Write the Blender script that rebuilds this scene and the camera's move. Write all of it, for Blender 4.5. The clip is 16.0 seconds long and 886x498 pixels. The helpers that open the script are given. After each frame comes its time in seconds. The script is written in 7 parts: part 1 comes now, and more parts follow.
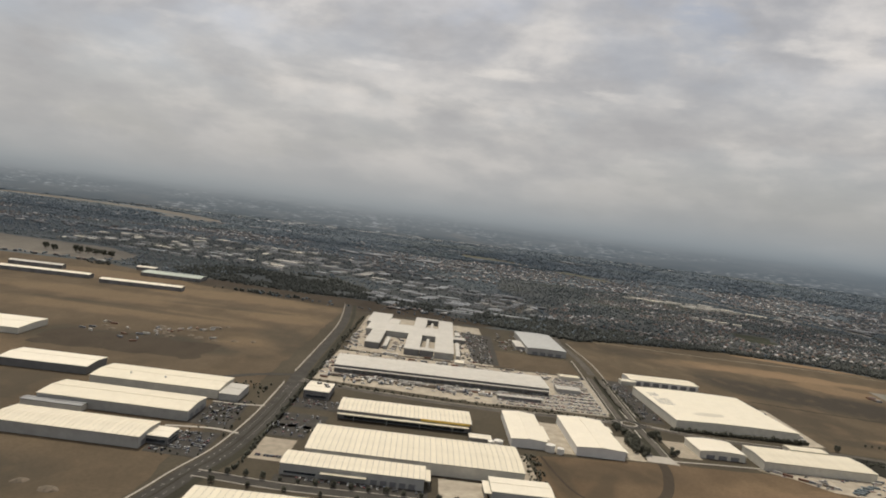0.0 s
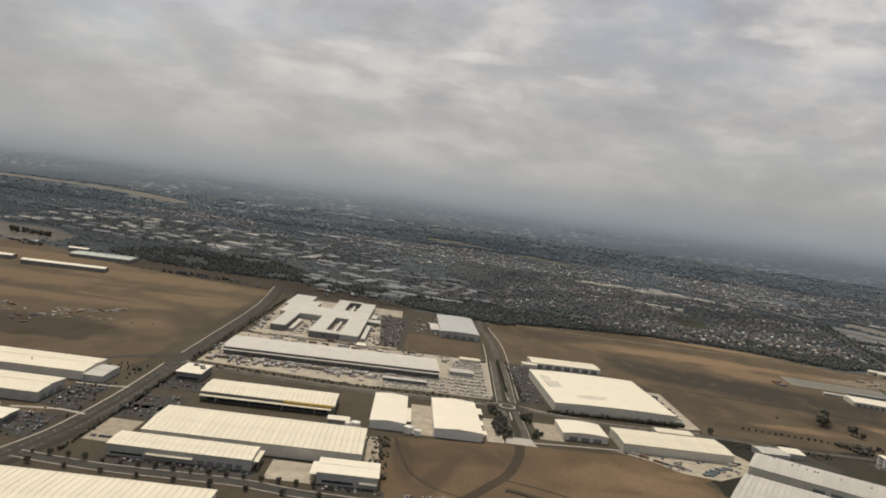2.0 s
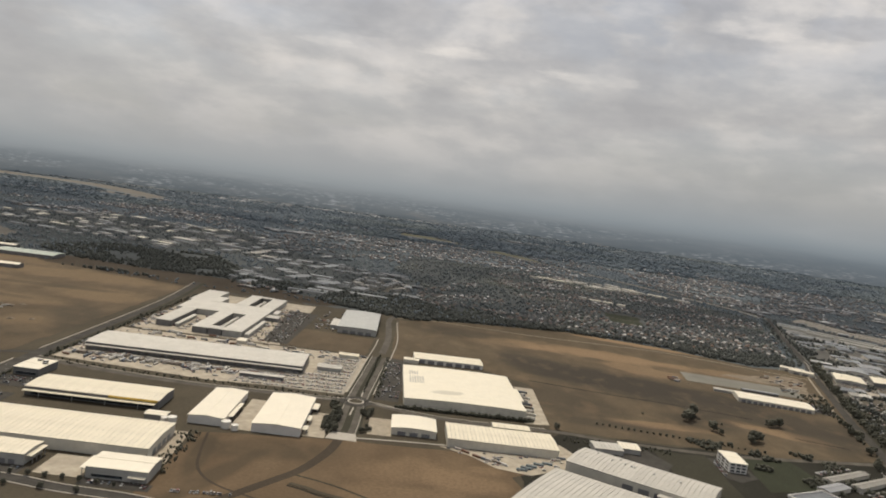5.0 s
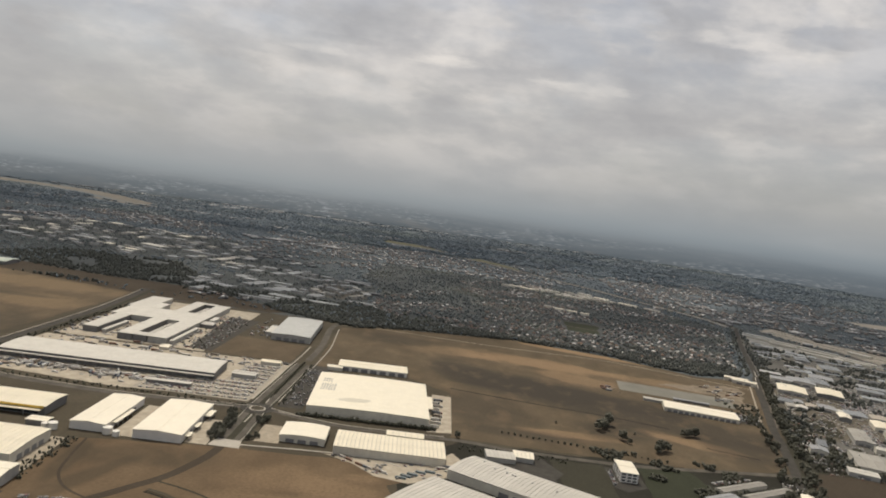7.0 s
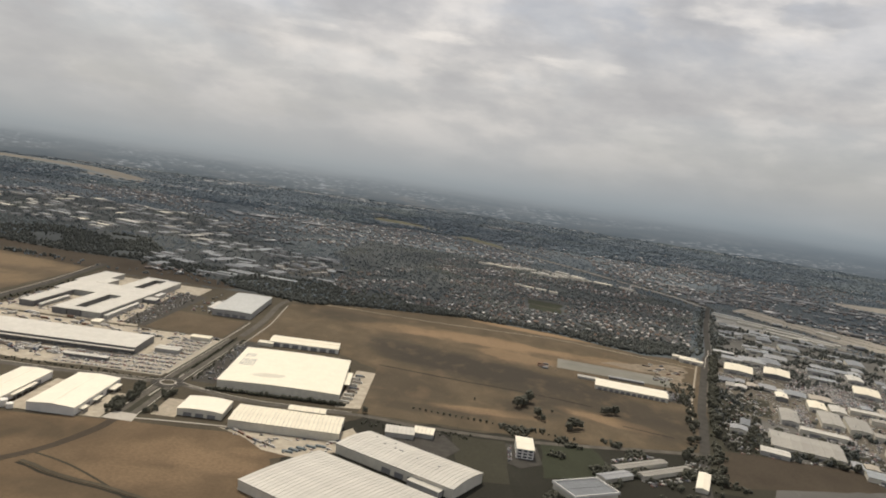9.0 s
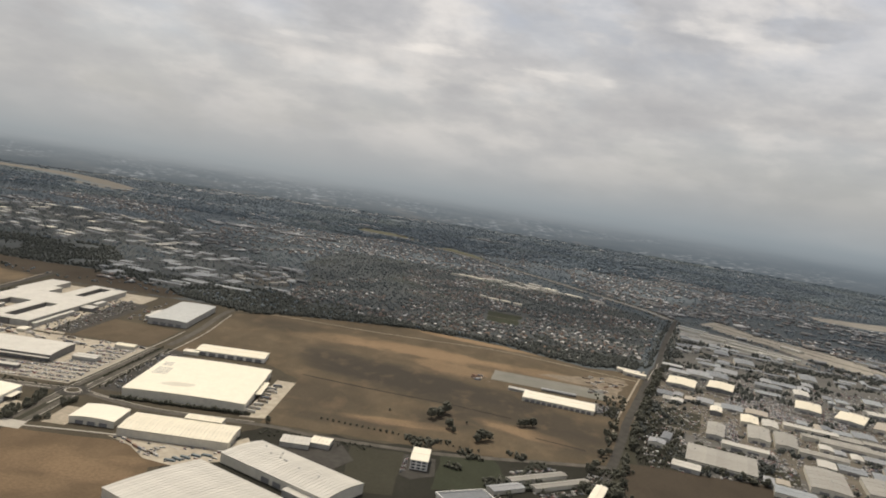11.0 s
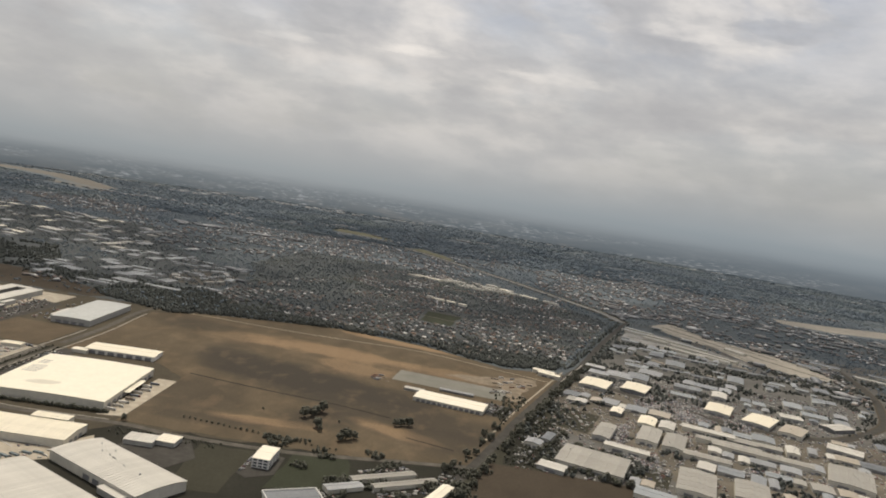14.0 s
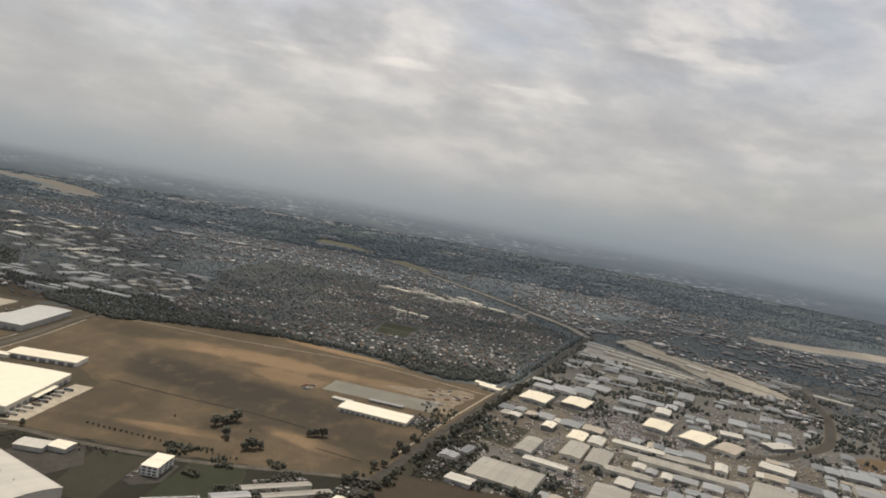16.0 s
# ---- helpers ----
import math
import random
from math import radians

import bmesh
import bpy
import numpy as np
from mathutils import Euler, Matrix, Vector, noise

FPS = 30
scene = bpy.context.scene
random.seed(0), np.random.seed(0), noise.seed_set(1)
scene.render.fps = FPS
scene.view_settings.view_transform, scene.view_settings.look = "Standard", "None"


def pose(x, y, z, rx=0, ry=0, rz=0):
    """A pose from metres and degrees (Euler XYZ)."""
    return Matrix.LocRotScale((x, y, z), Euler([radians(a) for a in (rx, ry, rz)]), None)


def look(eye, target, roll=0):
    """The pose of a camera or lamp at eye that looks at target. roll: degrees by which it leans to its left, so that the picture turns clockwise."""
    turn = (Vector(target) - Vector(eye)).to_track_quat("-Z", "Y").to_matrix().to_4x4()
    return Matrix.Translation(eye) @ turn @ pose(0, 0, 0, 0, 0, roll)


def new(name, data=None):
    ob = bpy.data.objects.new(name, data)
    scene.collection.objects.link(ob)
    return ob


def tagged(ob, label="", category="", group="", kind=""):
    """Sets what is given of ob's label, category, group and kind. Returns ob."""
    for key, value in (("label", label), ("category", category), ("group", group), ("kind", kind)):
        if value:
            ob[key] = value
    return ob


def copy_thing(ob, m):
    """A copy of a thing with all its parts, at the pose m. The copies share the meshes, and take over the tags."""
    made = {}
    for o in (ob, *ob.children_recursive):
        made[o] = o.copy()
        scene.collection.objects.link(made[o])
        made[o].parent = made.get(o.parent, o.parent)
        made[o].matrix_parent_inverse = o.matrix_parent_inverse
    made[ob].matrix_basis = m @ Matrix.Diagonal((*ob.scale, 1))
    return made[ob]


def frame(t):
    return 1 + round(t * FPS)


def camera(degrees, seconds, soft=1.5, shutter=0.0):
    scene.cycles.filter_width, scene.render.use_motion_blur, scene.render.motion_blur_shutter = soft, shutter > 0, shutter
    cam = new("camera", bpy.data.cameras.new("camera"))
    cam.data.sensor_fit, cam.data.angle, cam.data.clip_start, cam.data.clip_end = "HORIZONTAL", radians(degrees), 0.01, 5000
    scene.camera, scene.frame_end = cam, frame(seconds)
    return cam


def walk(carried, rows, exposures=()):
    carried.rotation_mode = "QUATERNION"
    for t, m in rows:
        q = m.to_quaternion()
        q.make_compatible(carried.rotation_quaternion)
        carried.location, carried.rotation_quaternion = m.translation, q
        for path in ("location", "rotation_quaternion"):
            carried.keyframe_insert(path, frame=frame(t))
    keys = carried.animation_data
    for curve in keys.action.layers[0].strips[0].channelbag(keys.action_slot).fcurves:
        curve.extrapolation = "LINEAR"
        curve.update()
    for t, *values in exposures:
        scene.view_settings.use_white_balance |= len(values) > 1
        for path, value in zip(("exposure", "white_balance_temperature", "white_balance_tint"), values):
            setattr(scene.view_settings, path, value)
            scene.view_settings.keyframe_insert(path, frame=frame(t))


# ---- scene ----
# camera: a jet climbing over the estate, looking out of its side window
cam = camera(62.0, 16.0, soft=1.9)
# seconds, x, y, z, yaw, pitch, roll
PATH = [
    (0.0, 0.00, 0.00, 131.38, 0.069, -2.293, 7.199),
    (0.5, 19.07, -0.50, 133.90, -0.143, -1.937, 7.442),
    (1.0, 38.12, -1.05, 136.46, -0.480, -2.020, 7.594),
    (1.5, 57.14, -1.63, 139.04, -0.856, -2.754, 7.639),
    (2.0, 76.15, -2.24, 141.64, -1.191, -3.460, 7.675),
    (2.5, 95.14, -2.87, 144.27, -1.564, -3.535, 8.174),
    (3.0, 114.10, -3.51, 146.91, -1.642, -3.071, 8.484),
    (3.2, 121.68, -3.78, 147.97, -1.576, -2.838, 8.330),
    (5.3, 200.96, -6.50, 159.20, -1.005, -3.979, 7.650),
    (5.5, 208.48, -6.75, 160.28, -1.267, -3.997, 7.495),
    (6.0, 227.26, -7.34, 162.97, -1.140, -3.744, 7.617),
    (6.5, 246.00, -7.91, 165.65, -0.890, -3.505, 7.839),
    (7.0, 264.70, -8.44, 168.34, -0.615, -3.318, 7.949),
    (7.5, 283.36, -8.92, 171.02, -0.381, -3.262, 7.991),
    (8.0, 301.98, -9.35, 173.69, -0.233, -3.706, 8.023),
    (8.5, 320.55, -9.72, 176.35, -0.199, -4.379, 8.091),
    (9.0, 339.07, -10.03, 179.00, -0.168, -5.137, 8.300),
    (9.2, 346.47, -10.13, 180.05, -0.305, -5.571, 8.287),
    (11.3, 423.60, -10.40, 190.93, 0.414, -4.088, 8.857),
    (11.5, 430.89, -10.34, 191.94, 0.500, -3.960, 8.932),
    (12.0, 449.07, -10.11, 194.45, 0.600, -3.596, 8.897),
    (12.5, 467.20, -9.77, 196.93, 0.651, -3.575, 8.851),
    (13.0, 485.25, -9.31, 199.38, 0.633, -4.014, 8.697),
    (13.5, 503.23, -8.72, 201.79, 0.585, -4.387, 8.728),
    (14.0, 521.14, -8.00, 204.16, 0.507, -4.229, 8.959),
    (14.5, 538.98, -7.14, 206.49, 0.338, -3.575, 9.303),
    (15.0, 556.73, -6.14, 208.77, 0.419, -3.150, 9.638),
    (15.5, 574.41, -4.98, 211.01, 0.669, -3.118, 9.757),
    (16.0, 592.00, -3.66, 213.20, 0.720, -3.248, 9.913),
]
walk(cam, [(t, look((x, y, z), (x - math.sin(radians(yaw)) * math.cos(radians(pitch)), y + math.cos(radians(yaw)) * math.cos(radians(pitch)), z + math.sin(radians(pitch))), roll)) for t, x, y, z, yaw, pitch, roll in PATH],
     exposures=((0.0, -0.07), (1.5, -0.10), (2.5, -0.13), (3.2, -0.12), (5.5, -0.03), (7.0, -0.03), (8.0, -0.06), (8.5, 0.0), (9.0, 0.11), (11.5, 0.09), (12.5, 0.06), (16.0, 0.08)))

# ---- world and sun ----
SUN_ELEV, SUN_AZ = 60.0, 112.0   # azimuth counted from +x towards +y
world = bpy.data.worlds.new("world")
scene.world = world
world.use_nodes = True
wn, wl = world.node_tree.nodes, world.node_tree.links
wn.clear()


def wnode(kind, **kw):
    n = wn.new(kind)
    for k, v in kw.items():
        n.inputs[k].default_value = v
    return n


def wmath(op, a, b=None, c=None):
    n = wn.new("ShaderNodeMath")
    n.operation = op
    for i, v in enumerate((a, b, c)):
        if v is None:
            continue
        if isinstance(v, (int, float)):
            n.inputs[i].default_value = v
        else:
            wl.new(v, n.inputs[i])
    return n.outputs[0]


def wramp(fac, stops):
    n = wn.new("ShaderNodeValToRGB")
    n.color_ramp.elements[0].position, n.color_ramp.elements[0].color = stops[0][0], (*stops[0][1], 1)
    n.color_ramp.elements[1].position, n.color_ramp.elements[1].color = stops[-1][0], (*stops[-1][1], 1)
    for p, c in stops[1:-1]:
        e = n.color_ramp.elements.new(p)
        e.color = (*c, 1)
    wl.new(fac, n.inputs[0])
    return n.outputs[0]


def wmix(fac, a, b):
    n = wn.new("ShaderNodeMix")
    n.data_type = "RGBA"
    for sock, v in ((n.inputs[0], fac), (n.inputs[6], a), (n.inputs[7], b)):
        if isinstance(v, (int, float)):
            sock.default_value = v
        elif isinstance(v, tuple):
            sock.default_value = (*v, 1)
        else:
            wl.new(v, sock)
    return n.outputs[2]


coord = wn.new("ShaderNodeTexCoord")
sep = wn.new("ShaderNodeSeparateXYZ")
wl.new(coord.outputs["Generated"], sep.inputs[0])
up = wmath("MAXIMUM", sep.outputs[2], 0.0)


def wnoise(scale, detail, rough, shift):
    mp = wn.new("ShaderNodeMapping")
    mp.inputs["Location"].default_value = shift
    mp.inputs["Scale"].default_value = (1, 1, 2.6)
    wl.new(coord.outputs["Generated"], mp.inputs[0])
    n = wnode("ShaderNodeTexNoise", Scale=scale, Detail=detail, Roughness=rough)
    wl.new(mp.outputs[0], n.inputs["Vector"])
    return n.outputs["Fac"]


sky = wn.new("ShaderNodeTexSky")
sky.sky_type, sky.sun_disc = "NISHITA", False
sky.sun_elevation, sky.sun_rotation = radians(SUN_ELEV), radians(90 - SUN_AZ)
sky.air_density, sky.dust_density = 1.0, 4.0
skyb = wn.new("ShaderNodeVectorMath")
skyb.operation = "SCALE"
skyb.inputs["Scale"].default_value = 0.10
wl.new(sky.outputs[0], skyb.inputs[0])
cover = wramp(wnoise(3.4, 5, 0.5, (1.1, 0.35, 0)), [(0.36, (0.45, 0.45, 0.45)), (0.52, (0.97, 0.97, 0.97))])
cover = wmath("MULTIPLY", cover, wramp(up, [(0.15, (1, 1, 1)), (0.21, (0.68, 0.68, 0.68)), (0.42, (0.68, 0.68, 0.68)), (0.55, (1, 1, 1))]))
light = wmath("ADD", wmath("MULTIPLY", wnoise(8.0, 5, 0.55, (0.6, 3.2, 0)), 0.58), wmath("MULTIPLY", wnoise(2.8, 3, 0.5, (4.6, 1.2, 0)), 0.42))
puff = wramp(light, [(0.38, (0.42, 0.413, 0.415)), (0.45, (0.475, 0.465, 0.46)), (0.51, (0.55, 0.533, 0.515)), (0.55, (0.64, 0.61, 0.58)), (0.63, (0.76, 0.715, 0.67))])
clouds = wmix(cover, skyb.outputs[0], puff)
amount = wramp(up, [(0.0, (1, 1, 1)), (0.03, (0.86, 0.86, 0.86)), (0.08, (0.42, 0.42, 0.42)), (0.17, (0, 0, 0))])
hz_east = wramp(up, [(0.0, (0.275, 0.310, 0.332)), (0.03, (0.345, 0.366, 0.379)), (0.07, (0.405, 0.410, 0.412)), (0.13, (0.455, 0.445, 0.44))])
hz_west = wramp(up, [(0.0, (0.325, 0.348, 0.358)), (0.03, (0.385, 0.393, 0.394)), (0.07, (0.425, 0.423, 0.419)), (0.13, (0.47, 0.458, 0.45))])
hz = wmix(wramp(wmath("ADD", sep.outputs[0], 0.5), [(0.30, (0, 0, 0)), (0.82, (1, 1, 1))]), hz_west, hz_east)
final = wmix(amount, clouds, hz)
bg = wnode("ShaderNodeBackground", Strength=1.0)
wl.new(final, bg.inputs[0])
wo = wn.new("ShaderNodeOutputWorld")
wl.new(bg.outputs[0], wo.inputs[0])

sun = new("sun", bpy.data.lights.new("sun", "SUN"))
sun.data.energy, sun.data.angle, sun.data.color = 3.0, radians(0.6), (1.0, 0.90, 0.74)
sx, sy = math.cos(radians(SUN_AZ)), math.sin(radians(SUN_AZ))
ce, se = math.cos(radians(SUN_ELEV)), math.sin(radians(SUN_ELEV))
sun.matrix_world = look((sx * ce * 900, sy * ce * 900, se * 900), (0, 0, 0))

# ---- materials ----
class Nodes:
    """A small builder for one procedural surface."""

    def __init__(self, name):
        self.mat = bpy.data.materials.new(name)
        self.mat.use_nodes = True
        self.t = self.mat.node_tree
        self.b = self.t.nodes["Principled BSDF"]
        self.tc = self.t.nodes.new("ShaderNodeTexCoord")

    def link(self, a, b):
        self.t.links.new(a, b)

    def put(self, sock, v):
        if isinstance(v, (int, float)):
            sock.default_value = v
        elif isinstance(v, tuple):
            sock.default_value = (*v, 1) if len(v) == 3 and sock.type == "RGBA" else v
        else:
            self.link(v, sock)

    def coords(self, scale=(1, 1, 1), turn=0.0):
        m = self.t.nodes.new("ShaderNodeMapping")
        m.inputs["Scale"].default_value = scale
        m.inputs["Rotation"].default_value = (0, 0, radians(turn))
        self.link(self.tc.outputs["Object"], m.inputs[0])
        return m.outputs[0]

    def noise(self, size, detail=4.0, rough=0.55, stretch=(1, 1, 1), turn=0.0, distort=0.0):
        n = self.t.nodes.new("ShaderNodeTexNoise")
        n.inputs["Scale"].default_value = 1.0 / size
        n.inputs["Detail"].default_value, n.inputs["Roughness"].default_value = detail, rough
        n.inputs["Distortion"].default_value = distort
        self.link(self.coords(stretch, turn), n.inputs["Vector"])
        return n.outputs["Fac"]

    def ramp(self, fac, stops):
        n = self.t.nodes.new("ShaderNodeValToRGB")
        r = n.color_ramp
        r.elements[0].position, r.elements[1].position = stops[0][0], stops[-1][0]
        cols = [c if isinstance(c, tuple) else (c, c, c) for _, c in stops]
        r.elements[0].color, r.elements[1].color = (*cols[0], 1), (*cols[-1], 1)
        for (p, _), c in list(zip(stops, cols))[1:-1]:
            r.elements.new(p).color = (*c, 1)
        self.link(fac, n.inputs[0])
        return n.outputs[0]

    def mix(self, fac, a, b, kind="MIX"):
        n = self.t.nodes.new("ShaderNodeMix")
        n.data_type, n.blend_type = "RGBA", kind
        for s, v in ((n.inputs[0], fac), (n.inputs[6], a), (n.inputs[7], b)):
            self.put(s, v)
        return n.outputs[2]

    def math(self, op, a, b=0.0):
        n = self.t.nodes.new("ShaderNodeMath")
        n.operation = op
        self.put(n.inputs[0], a)
        self.put(n.inputs[1], b)
        return n.outputs[0]

    def chance(self):
        return self.t.nodes.new("ShaderNodeObjectInfo").outputs["Random"]

    def island(self):
        return self.t.nodes.new("ShaderNodeNewGeometry").outputs["Random Per Island"]

    def blob(self, x, y, rx, ry, turn=0.0, ragged=0.5, size=40.0, fade=0.0):
        """1 inside an uneven oval patch of ground, 0 outside."""
        m = self.t.nodes.new("ShaderNodeMapping")
        m.vector_type = "TEXTURE"
        m.inputs["Location"].default_value = (x, y, 0)
        m.inputs["Rotation"].default_value = (0, 0, radians(turn))
        m.inputs["Scale"].default_value = (rx, ry, 1000)
        self.link(self.tc.outputs["Object"], m.inputs[0])
        ln = self.t.nodes.new("ShaderNodeVectorMath")
        ln.operation = "LENGTH"
        self.link(m.outputs[0], ln.inputs[0])
        wob = self.math("MULTIPLY_ADD", self.noise(size, 5), ragged * 2)
        wob.node.inputs[2].default_value = -ragged
        return self.ramp(self.math("ADD", ln.outputs["Value"], wob), [(0.75 - fade, 1.0), (1.15 + fade, 0.0)])

    def done(self, colour, rough=0.7, metal=0.0, bump=None, depth=0.02, spec=0.5):
        self.put(self.b.inputs["Base Color"], colour)
        self.put(self.b.inputs["Roughness"], rough)
        self.b.inputs["Metallic"].default_value = metal
        self.b.inputs["Specular IOR Level"].default_value = spec
        if bump is not None:
            bp = self.t.nodes.new("ShaderNodeBump")
            bp.inputs["Distance"].default_value = depth
            self.link(bump, bp.inputs["Height"])
            self.link(bp.outputs[0], self.b.inputs["Normal"])
        return self.mat


def sheet_metal(name, base, spread=0.10, dirt=0.25, rough=0.45, stain=None):
    """Painted roof sheeting: rain streaks, grime and a slightly different tone on each sheet."""
    n = Nodes(name)
    a = tuple(c * (1 - spread) for c in base)
    b = tuple(min(0.9, c * (1 + spread * 0.5)) for c in base)
    col = n.mix(n.chance(), a, b)
    col = n.mix(n.ramp(n.noise(9, 5, 0.6), [(0.35, dirt), (0.62, 0.0)]), col, tuple(c * 0.62 for c in base))
    col = n.mix(n.ramp(n.noise(0.9, 4, 0.6, (1.6, 0.12, 1)), [(0.40, dirt * 0.8), (0.60, 0.0)]), col, tuple(c * 0.7 for c in base))
    if stain is not None:
        x, y, rx, ry = stain
        col = n.mix(n.math("MULTIPLY", n.blob(x, y, rx, ry, 8, 0.6, 9), 0.55), col, tuple(c * 0.5 for c in base))
    return n.done(col, n.ramp(n.noise(3, 3), [(0.3, rough - 0.08), (0.7, rough + 0.15)]), 0.0, n.noise(0.35, 2, 0.5, (3, 0.1, 1)), 0.02)


def plain(name, base, spread=0.18, size=2.0, rough=0.75, depth=0.02, metal=0.0, spec=0.4):
    n = Nodes(name)
    lo, hi = tuple(c * (1 - spread) for c in base), tuple(min(0.92, c * (1 + spread)) for c in base)
    col = n.ramp(n.noise(size, 5, 0.6), [(0.3, lo), (0.7, hi)])
    col = n.mix(n.ramp(n.noise(size * 6, 3), [(0.35, 0.35), (0.6, 0.0)]), col, tuple(c * 0.7 for c in base))
    return n.done(col, rough, metal, n.noise(size * 0.3, 4), depth, spec)


def choice(name, colours, rough=0.6, size=1.2, by_island=False, spec=0.4, grime=0.3):
    """One of several colours for each object (or each loose piece of a joined mesh)."""
    n = Nodes(name)
    r = n.island() if by_island else n.chance()
    k = len(colours)
    ramp = n.ramp(r, [(i / k, c) for i, c in enumerate(colours)])
    ramp.node.color_ramp.interpolation = "CONSTANT"
    col = n.mix(n.ramp(n.noise(size, 4), [(0.35, grime), (0.62, 0.0)]), ramp, (0.05, 0.045, 0.04))
    return n.done(col, rough, 0.0, n.noise(size * 0.4, 3), 0.02, spec)


ROOF_CREAM = sheet_metal("cream_roof_sheet", (0.73, 0.665, 0.52), 0.05, 0.20)
ROOF_WHITE = sheet_metal("white_roof_sheet", (0.77, 0.71, 0.58), 0.04, 0.16)
ROOF_STAINED = sheet_metal("stained_white_roof_sheet", (0.77, 0.71, 0.57), 0.04, 0.16, 0.45, (-12, -29, 17, 6))
ROOF_PALE = sheet_metal("pale_grey_roof_sheet", (0.52, 0.495, 0.44), 0.10, 0.30)
ROOF_SILVER = sheet_metal("silver_grey_roof_sheet", (0.40, 0.405, 0.39), 0.08, 0.25)
# Cooled to carry the blue of cloud shade on sheds farther off.
ROOF_COOL = sheet_metal("cool_grey_roof_sheet", (0.27, 0.288, 0.298), 0.15, 0.35)
ROOF_GREY = sheet_metal("grey_roof_sheet", (0.29, 0.295, 0.30), 0.20, 0.35)
ROOF_DARK = sheet_metal("slate_roof_sheet", (0.14, 0.15, 0.16), 0.18, 0.35)
ROOF_MID = sheet_metal("weathered_roof_sheet", (0.325, 0.305, 0.265), 0.18, 0.40)
# Dimmed and blued: cloud shade on the farther sheds is put into this colour.
ROOF_DIM = sheet_metal("blue_grey_roof_sheet", (0.205, 0.217, 0.226), 0.30, 0.35)
ROOF_TAN = sheet_metal("tan_roof_sheet", (0.38, 0.33, 0.26), 0.10, 0.30)
ROOF_GREEN = sheet_metal("pale_green_roof_sheet", (0.44, 0.49, 0.42), 0.10, 0.30)
GUTTER = plain("gutter_steel", (0.33, 0.31, 0.28), 0.2, 3.0, 0.6)
WALL_PALE = plain("precast_wall_panel", (0.60, 0.57, 0.49), 0.10, 4.0, 0.8)
WALL_GREY = plain("grey_wall_panel", (0.38, 0.375, 0.35), 0.12, 4.0, 0.75)
WALL_DARK = plain("dark_wall_panel", (0.17, 0.168, 0.165), 0.15, 4.0, 0.7)
WALL_WHITE = plain("white_wall_panel", (0.70, 0.68, 0.64), 0.06, 4.0, 0.7)
DOOR_GREY = plain("roller_door_steel", (0.20, 0.20, 0.205), 0.15, 1.0, 0.5)
YELLOW = plain("yellow_fascia_paint", (0.68, 0.47, 0.10), 0.12, 3.0, 0.55)
CONCRETE = plain("yard_concrete", (0.37, 0.325, 0.255), 0.25, 7.0, 0.9, 0.03)
SALES = plain("pale_sales_yard_paving", (0.315, 0.285, 0.235), 0.2, 8.0, 0.9, 0.02)
SLAB = plain("bare_slab_concrete", (0.165, 0.16, 0.135), 0.16, 16.0, 0.9, 0.02)
EARTH = plain("scraped_earth", (0.185, 0.148, 0.105), 0.45, 9.0, 0.95, 0.1)
SPOIL = plain("excavated_spoil", (0.15, 0.122, 0.09), 0.4, 2.5, 0.95, 0.1)
KERB = plain("kerb_concrete", (0.40, 0.37, 0.32), 0.12, 2.0, 0.9)
YARD_PALE = plain("pale_rail_yard_paving", (0.25, 0.245, 0.232), 0.2, 14.0, 0.9, 0.03)
BANK = plain("bare_tan_bank", (0.30, 0.275, 0.232), 0.25, 12.0, 0.95, 0.05)
FREEWAY = plain("grey_freeway_concrete", (0.20, 0.197, 0.19), 0.2, 12.0, 0.9, 0.02)
GRAVEL = plain("pale_gravel", (0.33, 0.285, 0.22), 0.25, 5.0, 0.95, 0.05)
ASPHALT = plain("asphalt", (0.058, 0.054, 0.048), 0.30, 9.0, 0.95, 0.02, 0.0, 0.15)
ASPHALT_OLD = plain("worn_asphalt", (0.098, 0.089, 0.075), 0.35, 8.0, 0.95, 0.02, 0.0, 0.15)
TARP = plain("blue_tarpaulin", (0.15, 0.185, 0.20), 0.2, 1.5, 0.6)
LINE = plain("road_paint", (0.42, 0.40, 0.36), 0.1, 1.0, 0.7)
BARK = plain("bark", (0.09, 0.07, 0.05), 0.3, 0.3, 0.95)
TYRE = plain("tyre_rubber", (0.03, 0.03, 0.03), 0.2, 0.3, 0.9)
STEEL = plain("galvanised_steel", (0.42, 0.42, 0.41), 0.15, 1.0, 0.45, 0.01, 0.5)
TANK = plain("white_tank_steel", (0.72, 0.69, 0.63), 0.08, 2.0, 0.5)
CAR_PAINT = choice("car_paint", [(0.55, 0.55, 0.53), (0.28, 0.285, 0.29), (0.05, 0.05, 0.055), (0.46, 0.455, 0.44), (0.14, 0.145, 0.15), (0.16, 0.05, 0.045), (0.07, 0.09, 0.14), (0.20, 0.20, 0.195), (0.09, 0.09, 0.092)], 0.3, 0.5, False, 0.6, 0.1)
LOT_PAINT = choice("parked_car_paint", [(0.56, 0.545, 0.515), (0.32, 0.31, 0.295), (0.06, 0.06, 0.062), (0.48, 0.465, 0.44), (0.14, 0.14, 0.14), (0.30, 0.28, 0.25), (0.08, 0.08, 0.085), (0.50, 0.48, 0.44), (0.22, 0.09, 0.07), (0.09, 0.11, 0.16)], 0.3, 0.5, True, 0.6, 0.1)
BOX_PAINT = choice("container_paint", [(0.62, 0.60, 0.56), (0.22, 0.12, 0.08), (0.45, 0.42, 0.38), (0.16, 0.18, 0.21), (0.66, 0.64, 0.60), (0.24, 0.20, 0.16), (0.55, 0.52, 0.47)], 0.6, 1.0)
